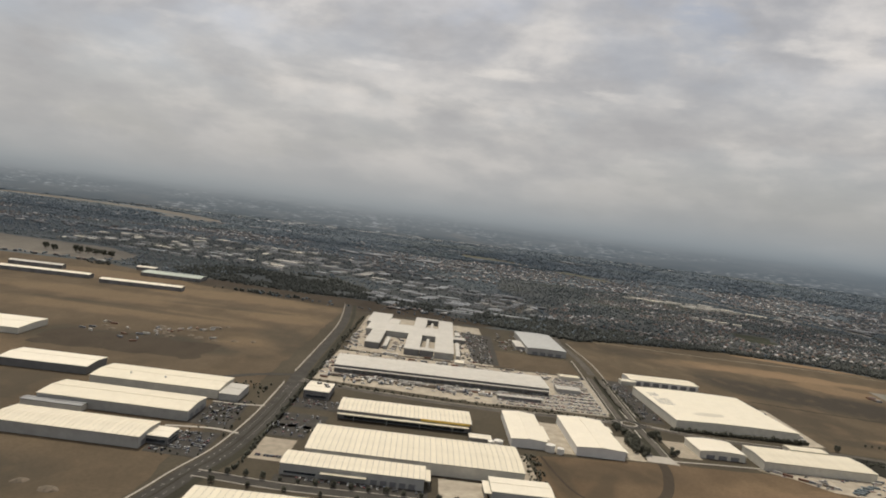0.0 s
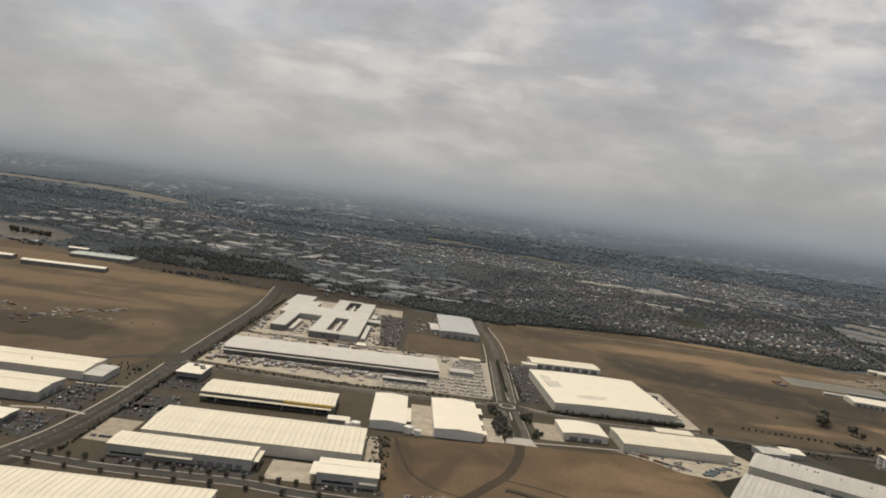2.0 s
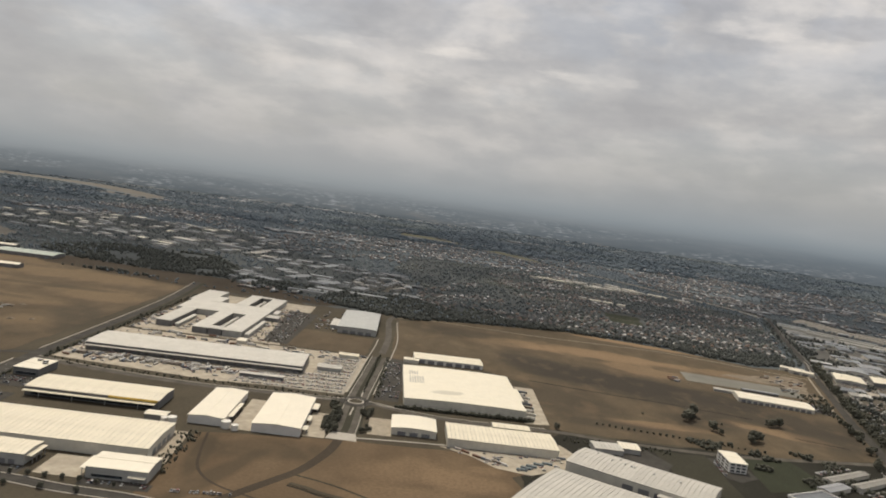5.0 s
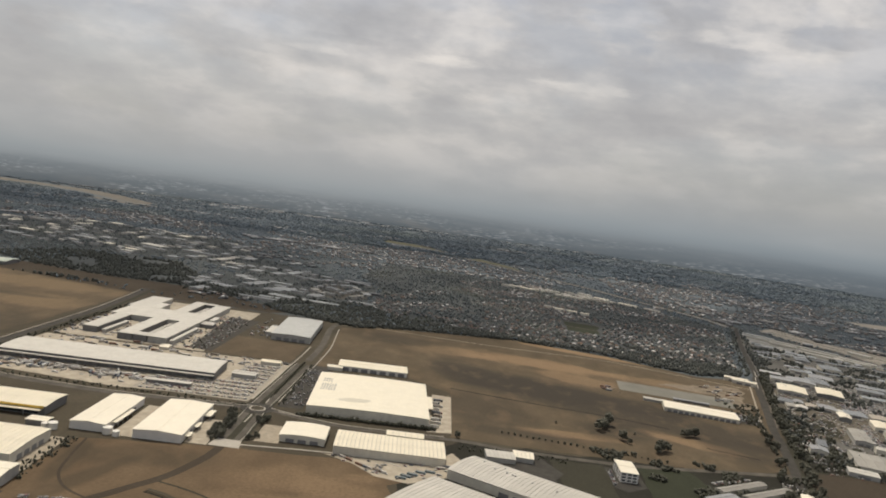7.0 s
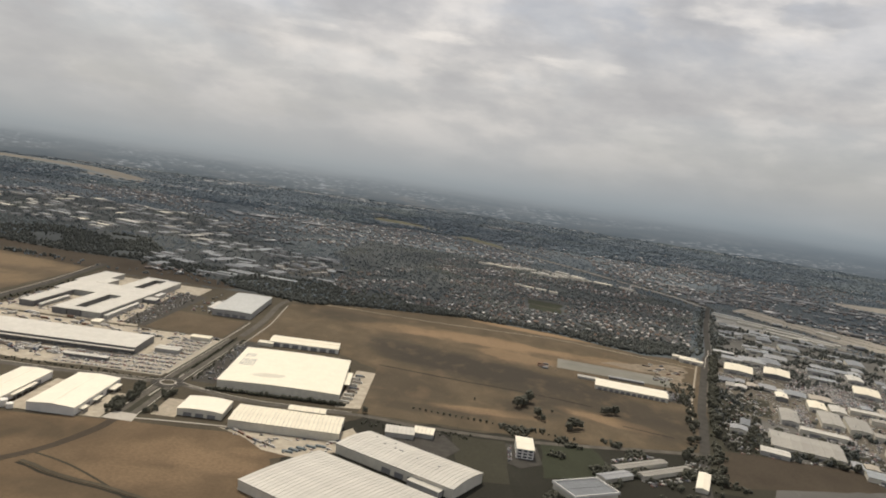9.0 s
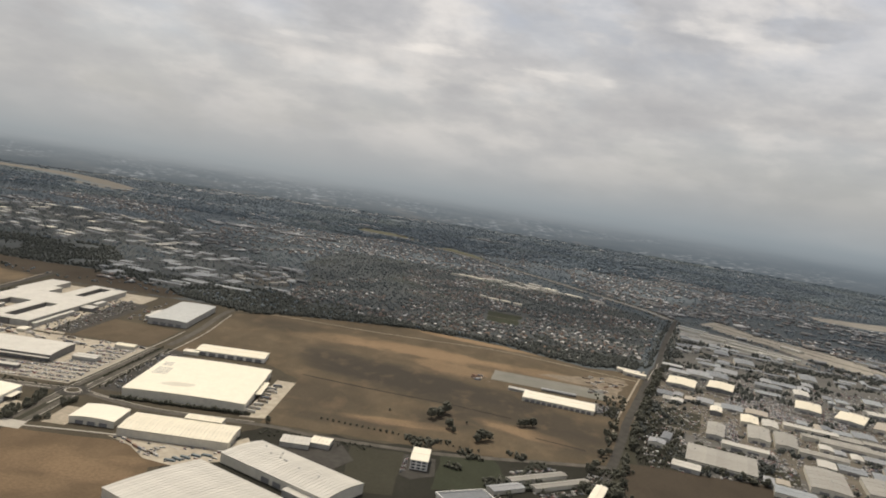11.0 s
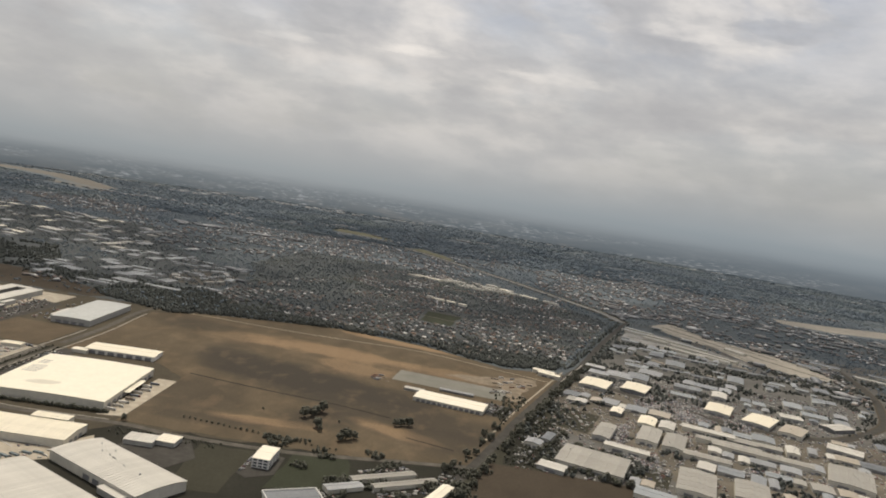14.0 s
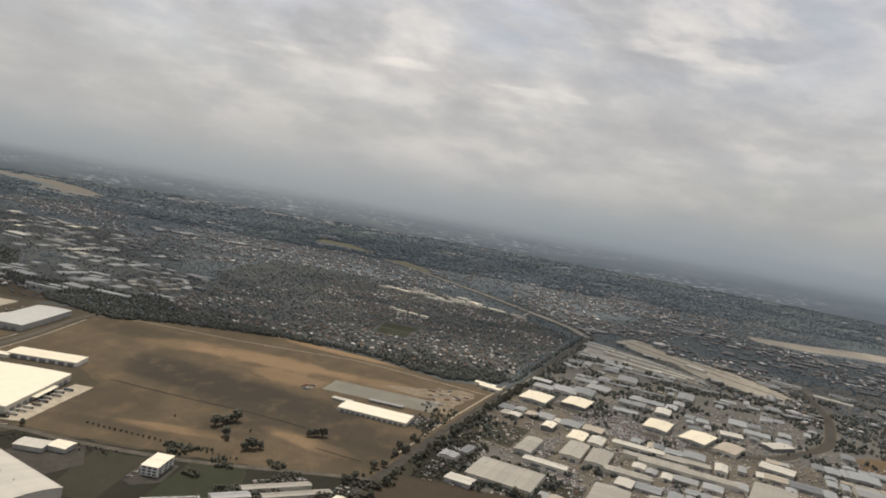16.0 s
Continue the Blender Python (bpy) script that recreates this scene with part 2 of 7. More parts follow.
HOUSE_ROOF = choice("house_roof_tiles", [(0.16, 0.125, 0.105), (0.12, 0.118, 0.115), (0.19, 0.18, 0.17), (0.18, 0.13, 0.105), (0.10, 0.10, 0.105), (0.15, 0.138, 0.125), (0.46, 0.44, 0.41), (0.24, 0.155, 0.115), (0.16, 0.135, 0.12), (0.115, 0.118, 0.125), (0.68, 0.655, 0.615), (0.40, 0.385, 0.36), (0.13, 0.128, 0.125), (0.58, 0.56, 0.525)], 0.8, 2.0)
HOUSE_WALL = choice("house_brick_wall", [(0.22, 0.15, 0.11), (0.38, 0.34, 0.29), (0.26, 0.20, 0.15), (0.45, 0.42, 0.38)], 0.85, 2.0)
HOUSES_ROOF = choice("far_house_roof", [(0.20, 0.155, 0.135), (0.17, 0.172, 0.176), (0.24, 0.225, 0.21), (0.235, 0.175, 0.145), (0.15, 0.153, 0.16), (0.19, 0.17, 0.155), (0.17, 0.165, 0.16), (0.62, 0.605, 0.585), (0.22, 0.175, 0.15), (0.16, 0.163, 0.17), (0.25, 0.205, 0.175), (0.33, 0.32, 0.305), (0.18, 0.175, 0.17), (0.27, 0.185, 0.145), (0.78, 0.765, 0.74), (0.46, 0.45, 0.43)], 0.8, 2.0, True)
HOUSES_WALL = choice("far_house_wall", [(0.24, 0.21, 0.19), (0.40, 0.385, 0.36), (0.28, 0.255, 0.23)], 0.85, 2.0, True)
# Haze is painted into the far roofs and walls: mostly bluish, low in contrast.
FAR_ROOF = choice("hazed_house_roof", [(0.19, 0.198, 0.203), (0.27, 0.225, 0.20), (0.18, 0.19, 0.198), (0.30, 0.245, 0.21), (0.21, 0.213, 0.215), (0.24, 0.225, 0.213), (0.19, 0.197, 0.203), (0.28, 0.22, 0.19), (0.66, 0.66, 0.65), (0.20, 0.205, 0.21), (0.34, 0.33, 0.315), (0.21, 0.215, 0.22), (0.26, 0.232, 0.215), (0.78, 0.77, 0.75)], 0.85, 3.0, True)
FAR_WALL = choice("hazed_house_wall", [(0.12, 0.128, 0.135), (0.16, 0.16, 0.16), (0.135, 0.13, 0.128)], 0.85, 3.0, True)
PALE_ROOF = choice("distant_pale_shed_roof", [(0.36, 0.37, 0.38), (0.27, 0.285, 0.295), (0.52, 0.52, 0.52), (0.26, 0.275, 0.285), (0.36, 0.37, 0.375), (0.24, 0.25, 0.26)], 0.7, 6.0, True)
SHEDS_ROOF = choice("far_shed_roof", [(0.22, 0.23, 0.24), (0.28, 0.285, 0.29), (0.18, 0.19, 0.20), (0.36, 0.36, 0.36), (0.25, 0.255, 0.26), (0.62, 0.61, 0.60), (0.21, 0.215, 0.22), (0.30, 0.285, 0.265)], 0.6, 6.0, True)


def glass_pane():
    n = Nodes("dark_window_glass")
    return n.done(n.ramp(n.noise(3.0, 2), [(0.3, (0.02, 0.025, 0.03)), (0.7, (0.05, 0.06, 0.07))]), 0.08, 0.0, None, 0.0, 0.7)


GLASS = glass_pane()


def leaves(name, dark, bright, by_island, stand=0.0):
    """Foliage; stand: the size of stands of darker, cooler trees in a wide wood."""
    n = Nodes(name)
    r = n.island() if by_island else n.chance()
    col = n.mix(r, dark, bright)
    if stand:
        col = n.mix(n.ramp(n.noise(stand, 4, 0.5, (1, 1, 0.1)), [(0.42, 0.0), (0.56, 0.75)]), col, (dark[0] * 0.58, dark[1] * 0.66, dark[2] * 0.72))
        col = n.mix(n.ramp(n.noise(stand * 1.7, 4, 0.55, (1.3, 0.8, 0.1), 25), [(0.52, 0.0), (0.64, 0.6)]), col, (bright[0] * 1.12, bright[1] * 1.08, bright[2] * 0.86))
    col = n.mix(n.ramp(n.noise(0.6, 3), [(0.35, 0.6), (0.65, 0.0)]), col, tuple(c * 0.45 for c in dark))
    return n.done(col, 0.75, 0.0, n.noise(0.3, 3), 0.05, 0.3)


# Leaf tones are lifted for air haze, and painted bluer the farther off.
LEAF = leaves("gum_leaves", (0.074, 0.074, 0.054), (0.118, 0.116, 0.086), False)
LEAF_WOODS = leaves("hazed_woodland_leaves", (0.160, 0.176, 0.178), (0.236, 0.252, 0.250), True, 110)
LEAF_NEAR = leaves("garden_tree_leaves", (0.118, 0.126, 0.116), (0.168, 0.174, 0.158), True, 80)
LEAF_BELT = leaves("tree_belt_leaves", (0.072, 0.080, 0.072), (0.116, 0.122, 0.108), True)
LEAF_MID = leaves("hazed_plain_leaves", (0.196, 0.236, 0.270), (0.248, 0.287, 0.320), True, 260)
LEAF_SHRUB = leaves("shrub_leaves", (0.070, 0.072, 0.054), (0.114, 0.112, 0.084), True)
LEAF_FAR = leaves("hazed_distant_leaves", (0.130, 0.164, 0.194), (0.162, 0.196, 0.226), True, 420)


def far_land(name, lo, mid, hi, tan):
    """Dry plain with scrub, streets and yards too small to tell apart."""
    n = Nodes(name)
    a = n.ramp(n.noise(90, 7, 0.62, (0.6, 1.3, 1)), [(0.30, lo), (0.52, mid), (0.72, hi)])
    b = n.mix(n.ramp(n.noise(700, 4, 0.5, (0.4, 1.5, 1)), [(0.56, 0.0), (0.68, 0.6)]), a, tan)
    c = n.mix(n.ramp(n.noise(14, 4, 0.7), [(0.58, 0.0), (0.78, 0.5)]), b, tuple(c * 1.15 for c in hi))
    return n.done(c, 0.95, 0.0, n.noise(5, 4), 0.4, 0.1)


def dry_field(name, base, dark, pale, patches=(), pale_patches=()):
    """Dry paddock grass: mown streaks, bare earth and uneven darker or paler patches."""
    n = Nodes(name)
    col = n.ramp(n.noise(34, 6, 0.6, (1.0, 0.5, 1), 8, 0.25), [(0.28, tuple(c * 0.76 for c in base)), (0.5, base), (0.72, tuple(c * 1.24 for c in base))])
    for x, y, rx, ry, turn, k in pale_patches:
        f = n.math("MULTIPLY", n.blob(x, y, rx, ry, turn, 0.6, 34, 0.18), k)
        col = n.mix(f, col, pale)
    for x, y, rx, ry, turn, k in patches:
        f = n.math("MULTIPLY", n.blob(x, y, rx, ry, turn, 0.45, 50, 0.22), k)
        col = n.mix(f, col, dark)
    fine = n.noise(2.2, 5, 0.7)
    col = n.mix(n.ramp(fine, [(0.35, 0.40), (0.60, 0.0)]), col, tuple(c * 0.55 for c in base))
    col = n.mix(n.ramp(n.noise(18, 5, 0.6, (0.9, 0.55, 1), -12, 0.2), [(0.52, 0.0), (0.76, 0.24)]), col, pale)
    return n.done(col, 0.95, 0.0, n.noise(0.9, 5, 0.7), 0.12, 0.1)


TRACK = dry_field("dark_trodden_grass", (0.062, 0.050, 0.037), (0.044, 0.038, 0.029), (0.088, 0.069, 0.049))
# Both plains carry painted haze: a blue cast, paler on the far one.
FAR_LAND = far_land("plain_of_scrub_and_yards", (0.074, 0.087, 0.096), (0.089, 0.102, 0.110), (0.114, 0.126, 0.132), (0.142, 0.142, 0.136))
FAR_PLAIN = far_land("hazed_distant_plain", (0.101, 0.120, 0.135), (0.117, 0.136, 0.150), (0.139, 0.156, 0.168), (0.172, 0.176, 0.176))
TOWN_GROUND = far_land("dusty_town_ground", (0.082, 0.080, 0.075), (0.115, 0.111, 0.103), (0.165, 0.157, 0.142), (0.15, 0.140, 0.124))
YARD_TOWN = far_land("worn_town_yards", (0.078, 0.070, 0.058), (0.125, 0.111, 0.090), (0.215, 0.190, 0.152), (0.165, 0.144, 0.114))
# Toned to the tree crowns so they merge; its blue cast is painted haze.
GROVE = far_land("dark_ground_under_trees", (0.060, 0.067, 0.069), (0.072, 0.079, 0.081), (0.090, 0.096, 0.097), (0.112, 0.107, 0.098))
FIELD_WEST = dry_field("west_paddock_grass", (0.104, 0.081, 0.055), (0.050, 0.047, 0.038), (0.20, 0.145, 0.090),
                       [(-250, 610, 130, 45, 4, 0.85), (-200, 310, 60, 30, 0, 0.6), (-260, 430, 40, 80, 0, 0.5), (-140, 700, 30, 90, 20, 0.5), (-330, 760, 140, 14, -4, 0.6), (-230, 840, 90, 12, 5, 0.5)],
                       [(-170, 820, 60, 50, 0, 0.7), (-380, 830, 160, 50, 0, 0.6), (-300, 740, 180, 40, 4, 0.6), (-250, 930, 150, 50, 0, 0.7), (-450, 1000, 200, 60, 4, 0.6), (-160, 640, 40, 50, 0, 0.6), (-330, 520, 60, 40, 0, 0.4)])
FIELD_SOUTH = dry_field("brown_paddock_grass", (0.128, 0.092, 0.058), (0.058, 0.048, 0.034), (0.215, 0.150, 0.092),
                        [(110, 415, 50, 22, 10, 0.6), (95, 370, 8, 60, -20, 0.6), (170, 345, 50, 14, 0, 0.5), (78, 400, 7, 45, 4, 0.6)], [(195, 410, 40, 24, 20, 0.5), (225, 405, 30, 22, -20, 0.7), (190, 372, 40, 16, 10, 0.5), (240, 425, 16, 10, 0, 0.6), (100, 420, 26, 10, 0, 0.4)])
# The large dark patches in the middle are cloud shadow painted into the grass.
FIELD_EAST = dry_field("wide_paddock_grass", (0.104, 0.082, 0.055), (0.046, 0.041, 0.034), (0.27, 0.185, 0.112),
                       [(385, 715, 130, 62, -18, 0.98), (310, 760, 40, 60, 20, 0.75), (320, 620, 60, 60, 10, 0.45), (500, 650, 130, 50, -10, 0.7), (480, 700, 60, 40, -10, 0.8), (435, 600, 40, 36, 0, 0.6), (230, 880, 60, 40, 0, 0.5), (350, 560, 60, 16, 0, 0.5), (545, 590, 40, 40, 0, 0.6)],
                       [(400, 850, 120, 36, -8, 0.8), (440, 790, 60, 30, -20, 0.55), (470, 962, 95, 20, -16, 1.0), (500, 600, 50, 16, -25, 0.7), (395, 575, 60, 12, 2, 0.6), (300, 850, 60, 25, 10, 0.35), (545, 830, 70, 28, -10, 0.5)])
GRASS_GREEN = dry_field("green_grass", (0.040, 0.044, 0.029), (0.030, 0.032, 0.025), (0.056, 0.057, 0.039))
GRASS_STRAW = dry_field("straw_green_grass", (0.17, 0.165, 0.11), (0.11, 0.115, 0.08), (0.24, 0.215, 0.14))
STRAW_GRASS = dry_field("bleached_straw_grass", (0.172, 0.158, 0.136), (0.115, 0.114, 0.106), (0.24, 0.216, 0.182))
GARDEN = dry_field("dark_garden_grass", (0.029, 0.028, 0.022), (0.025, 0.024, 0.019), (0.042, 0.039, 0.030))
GRASS_DARK = dry_field("dull_olive_grass", (0.046, 0.044, 0.032), (0.036, 0.035, 0.027), (0.072, 0.063, 0.045))
VERGE = dry_field("estate_verge_grass", (0.076, 0.065, 0.047), (0.040, 0.037, 0.029), (0.11, 0.09, 0.062))


def distance():
    """Land tones and haze past the plain, painted on a glowing ring that thins out into the sky."""
    n = Nodes("hazy_distance")
    t = n.t
    t.nodes.remove(n.b)
    z = t.nodes.new("ShaderNodeSeparateXYZ")
    n.link(n.tc.outputs["Object"], z.inputs[0])
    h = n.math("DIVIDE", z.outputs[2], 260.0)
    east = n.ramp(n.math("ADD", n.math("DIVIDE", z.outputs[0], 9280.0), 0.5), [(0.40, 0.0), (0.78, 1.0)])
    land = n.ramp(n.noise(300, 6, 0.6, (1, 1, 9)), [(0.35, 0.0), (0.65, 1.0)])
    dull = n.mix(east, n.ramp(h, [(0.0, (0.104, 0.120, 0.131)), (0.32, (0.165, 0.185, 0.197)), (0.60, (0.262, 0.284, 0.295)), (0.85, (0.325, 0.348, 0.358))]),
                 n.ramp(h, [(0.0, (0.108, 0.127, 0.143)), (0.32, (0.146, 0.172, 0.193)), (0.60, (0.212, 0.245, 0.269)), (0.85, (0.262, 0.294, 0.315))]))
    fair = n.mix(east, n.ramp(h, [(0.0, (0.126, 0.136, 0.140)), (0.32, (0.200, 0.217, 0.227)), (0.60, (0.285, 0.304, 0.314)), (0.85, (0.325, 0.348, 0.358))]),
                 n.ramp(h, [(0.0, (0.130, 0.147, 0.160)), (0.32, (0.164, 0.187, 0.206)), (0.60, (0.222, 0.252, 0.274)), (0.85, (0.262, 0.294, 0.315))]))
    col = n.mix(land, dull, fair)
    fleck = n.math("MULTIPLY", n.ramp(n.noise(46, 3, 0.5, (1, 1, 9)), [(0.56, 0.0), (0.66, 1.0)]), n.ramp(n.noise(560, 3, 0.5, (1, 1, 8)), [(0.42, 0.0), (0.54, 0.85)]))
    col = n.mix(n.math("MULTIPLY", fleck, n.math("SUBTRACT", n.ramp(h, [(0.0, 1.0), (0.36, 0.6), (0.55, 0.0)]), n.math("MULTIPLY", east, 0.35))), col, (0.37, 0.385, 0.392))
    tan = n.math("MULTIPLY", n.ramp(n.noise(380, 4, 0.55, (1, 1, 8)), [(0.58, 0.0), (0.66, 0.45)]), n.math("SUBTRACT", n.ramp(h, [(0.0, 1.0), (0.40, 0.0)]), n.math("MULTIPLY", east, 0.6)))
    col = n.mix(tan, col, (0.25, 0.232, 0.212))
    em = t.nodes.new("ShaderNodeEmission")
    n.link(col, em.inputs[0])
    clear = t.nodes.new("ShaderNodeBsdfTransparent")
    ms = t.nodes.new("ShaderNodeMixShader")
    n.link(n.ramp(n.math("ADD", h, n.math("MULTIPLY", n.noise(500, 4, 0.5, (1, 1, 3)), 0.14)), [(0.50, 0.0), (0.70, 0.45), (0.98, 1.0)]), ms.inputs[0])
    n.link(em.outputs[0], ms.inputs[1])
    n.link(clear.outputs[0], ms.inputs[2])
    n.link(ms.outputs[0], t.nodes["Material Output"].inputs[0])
    return n.mat


DISTANCE = distance()


# bright heads and grey bellies in the cloud sheet: x, y, half sizes, tone
PUFFS = ((-780, 3840, 170, 150, 0.10), (-1300, 4280, 330, 170, 0.08), (640, 3900, 330, 190, 0.09), (900, 2600, 200, 150, 0.07), (-2800, 4900, 300, 220, 0.08), (1120, 2690, 240, 130, 0.05),
         (1190, 2400, 200, 140, -0.12), (120, 4450, 260, 150, -0.07), (-600, 3500, 260, 110, -0.06), (-80, 3700, 240, 160, 0.06), (1500, 3050, 260, 120, -0.06), (-1500, 3300, 300, 120, 0.05))


def cloud_base():
    """The underside of a broken cloud sheet: lit puffs, grey bellies and a few gaps."""
    n = Nodes("cloud_layer_vapour")
    t = n.t
    t.nodes.remove(n.b)
    xyz = t.nodes.new("ShaderNodeSeparateXYZ")
    n.link(n.tc.outputs["Object"], xyz.inputs[0])
    away = n.math("MAXIMUM", xyz.outputs[1], 500.0)
    uv = t.nodes.new("ShaderNodeCombineXYZ")
    n.link(n.math("DIVIDE", xyz.outputs[0], away), uv.inputs[0])
    n.link(n.math("DIVIDE", 1150.0, away), uv.inputs[1])

    def puffs(scale, detail, rough, seed):
        k = t.nodes.new("ShaderNodeTexNoise")
        k.inputs["Scale"].default_value, k.inputs["Detail"].default_value, k.inputs["Roughness"].default_value = scale, detail, rough
        mp = t.nodes.new("ShaderNodeMapping")
        mp.inputs["Location"].default_value = (seed, seed * 1.7, seed)
        mp.inputs["Scale"].default_value = (1, 1.2, 1)
        n.link(uv.outputs[0], mp.inputs[0])
        n.link(mp.outputs[0], k.inputs["Vector"])
        return k.outputs["Fac"]

    tone = n.math("ADD", n.math("MULTIPLY", puffs(8.0, 5, 0.55, 2.3), 0.58), n.math("MULTIPLY", puffs(2.8, 3, 0.5, 5.1), 0.42))
    for x, y, rx, ry, k in PUFFS:
        tone = n.math("ADD", tone, n.math("MULTIPLY", n.blob(x, y, rx, ry, 0, 0.6, 150, 0.35), k * 1.4))
    col = n.ramp(tone, [(0.39, (0.40, 0.392, 0.396)), (0.455, (0.475, 0.462, 0.46)), (0.505, (0.585, 0.560, 0.538)), (0.545, (0.71, 0.67, 0.63)), (0.61, (0.86, 0.80, 0.735))])
    cover = n.ramp(puffs(4.0, 5, 0.55, 8.8), [(0.40, 0.2), (0.52, 1.0)])
    gap = n.blob(480, 2560, 170, 520, -14, 0.8, 130, 0.35)
    cover = n.mix(gap, cover, (0.06, 0.06, 0.06))
    gap = n.blob(-1750, 3900, 420, 260, 0, 0.6, 220, 0.45)
    cover = n.mix(gap, cover, (0.5, 0.5, 0.5))
    # Gaps added to let sun down onto the stores, suburb and factory sheds.
    for x, y, rx, ry, k in ((160, 2190, 160, 100, 0.3), (90, 1610, 200, 120, 0.2), (-990, 2080, 190, 110, 0.55), (330, 1760, 120, 90, 0.6)):
        cover = n.mix(n.blob(x, y, rx, ry, 0, 0.6, 90, 0.3), cover, (k, k, k))
    # The near edge, out of view, is shaped to set where ground shade begins.
    edge = n.math("ADD", n.math("MULTIPLY", n.math("MINIMUM", n.math("ADD", xyz.outputs[0], 390.0), 0.0), 0.38), n.math("MULTIPLY", n.noise(220, 4, 0.5), 140.0))
    edge = n.math("SUBTRACT", edge, n.math("MULTIPLY", n.math("MINIMUM", n.math("MAXIMUM", n.math("ADD", xyz.outputs[0], 100.0), 0.0), 520.0), 0.5))
    near = n.ramp(n.math("DIVIDE", n.math("ADD", xyz.outputs[1], edge), 4640.0), [(0.294, 0.0), (0.345, 1.0)])
    ln = t.nodes.new("ShaderNodeVectorMath")
    ln.operation = "LENGTH"
    n.link(n.tc.outputs["Object"], ln.inputs[0])
    far = n.ramp(n.math("DIVIDE", ln.outputs["Value"], 4640.0), [(0.80, 1.0), (1.36, 0.0)])
    # Thinned all over so more sun brightens the far land.
    cover = n.math("MULTIPLY", n.math("MULTIPLY", cover, 0.64), n.math("MULTIPLY", near, far))
    em, clear, ms = t.nodes.new("ShaderNodeEmission"), t.nodes.new("ShaderNodeBsdfTransparent"), t.nodes.new("ShaderNodeMixShader")
    n.link(col, em.inputs[0])
    n.link(cover, ms.inputs[0])
    n.link(clear.outputs[0], ms.inputs[1])
    n.link(em.outputs[0], ms.inputs[2])
    n.link(ms.outputs[0], t.nodes["Material Output"].inputs[0])
    return n.mat


CLOUDS = cloud_base()

# ---- builders ----
class Form:
    """Vertices and faces gathered into one mesh."""

    def __init__(self):
        self.v, self.f = [], []

    def face(self, pts):
        n = len(self.v)
        self.v += [tuple(p) for p in pts]
        self.f.append(tuple(range(n, n + len(pts))))
        return self

    def box(self, x0, y0, z0, x1, y1, z1):
        n = len(self.v)
        self.v += [(x0, y0, z0), (x1, y0, z0), (x1, y1, z0), (x0, y1, z0), (x0, y0, z1), (x1, y0, z1), (x1, y1, z1), (x0, y1, z1)]
        self.f += [tuple(n + i for i in q) for q in ((0, 3, 2, 1), (4, 5, 6, 7), (0, 1, 5, 4), (1, 2, 6, 5), (2, 3, 7, 6), (3, 0, 4, 7))]
        return self

    def block(self, x0, y0, z0, x1, y1, z1, b=0.1):
        """A box whose top edges are bevelled."""
        n = len(self.v)
        self.v += [(x0, y0, z0), (x1, y0, z0), (x1, y1, z0), (x0, y1, z0), (x0, y0, z1 - b), (x1, y0, z1 - b), (x1, y1, z1 - b), (x0, y1, z1 - b),
                   (x0 + b, y0 + b, z1), (x1 - b, y0 + b, z1), (x1 - b, y1 - b, z1), (x0 + b, y1 - b, z1)]
        self.f += [tuple(n + i for i in q) for q in ((0, 3, 2, 1), (8, 9, 10, 11), (0, 1, 5, 4), (1, 2, 6, 5), (2, 3, 7, 6), (3, 0, 4, 7),
                                                      (4, 5, 9, 8), (5, 6, 10, 9), (6, 7, 11, 10), (7, 4, 8, 11))]
        return self

    def tube(self, p, q, r0, r1, sides=8):
        p, q = Vector(p), Vector(q)
        turn = (q - p).to_track_quat("Z", "Y")
        n = len(self.v)
        for c, r in ((p, r0), (q, r1)):
            for i in range(sides):
                a = 2 * math.pi * i / sides
                self.v.append(tuple(c + turn @ Vector((r * math.cos(a), r * math.sin(a), 0))))
        self.f += [(n + i, n + (i + 1) % sides, n + sides + (i + 1) % sides, n + sides + i) for i in range(sides)]
        self.f += [tuple(n + sides + i for i in range(sides)), tuple(n + i for i in reversed(range(sides)))]
        return self

    def sweep(self, profile, x0, x1, along="x"):
        """A closed profile of (across, z) pushed from x0 to x1."""
        n, k = len(self.v), len(profile)
        for x in (x0, x1):
            self.v += [(x, y, z) if along == "x" else (-y, x, z) for y, z in profile]
        self.f += [(n + i, n + k + i, n + k + (i + 1) % k, n + (i + 1) % k) for i in range(k)]
        self.f += [tuple(n + i for i in range(k)), tuple(n + k + i for i in reversed(range(k)))]
        return self

    def mesh(self, name, material):
        me = bpy.data.meshes.new(name)
        me.from_pydata(self.v, [], self.f)
        me.materials.append(material)
        bm = bmesh.new()
        bm.from_mesh(me)
        bmesh.ops.recalc_face_normals(bm, faces=bm.faces)
        bm.to_mesh(me)
        bm.free()
        return me


def thing(name, m, label, category, group="", kind=""):
    ob = new(name)
    ob.matrix_world = m
    ob.empty_display_size = 0.5
    return tagged(ob, label, category, group, kind)


def part(name, form, material, parent, label=""):
    ob = new(name, form.mesh(name, material) if isinstance(form, Form) else form)
    ob.parent = parent
    return tagged(ob, label)


def piece(name, mesh, parent, place):
    ob = new(name, mesh)
    ob.parent = parent
    ob.matrix_basis = place
    return ob


def single(name, form, material, label, category="", kind="", m=None, group=""):
    ob = new(name, form.mesh(name, material))
    if m is not None:
        ob.matrix_world = m
    return tagged(ob, label, category, group, kind)


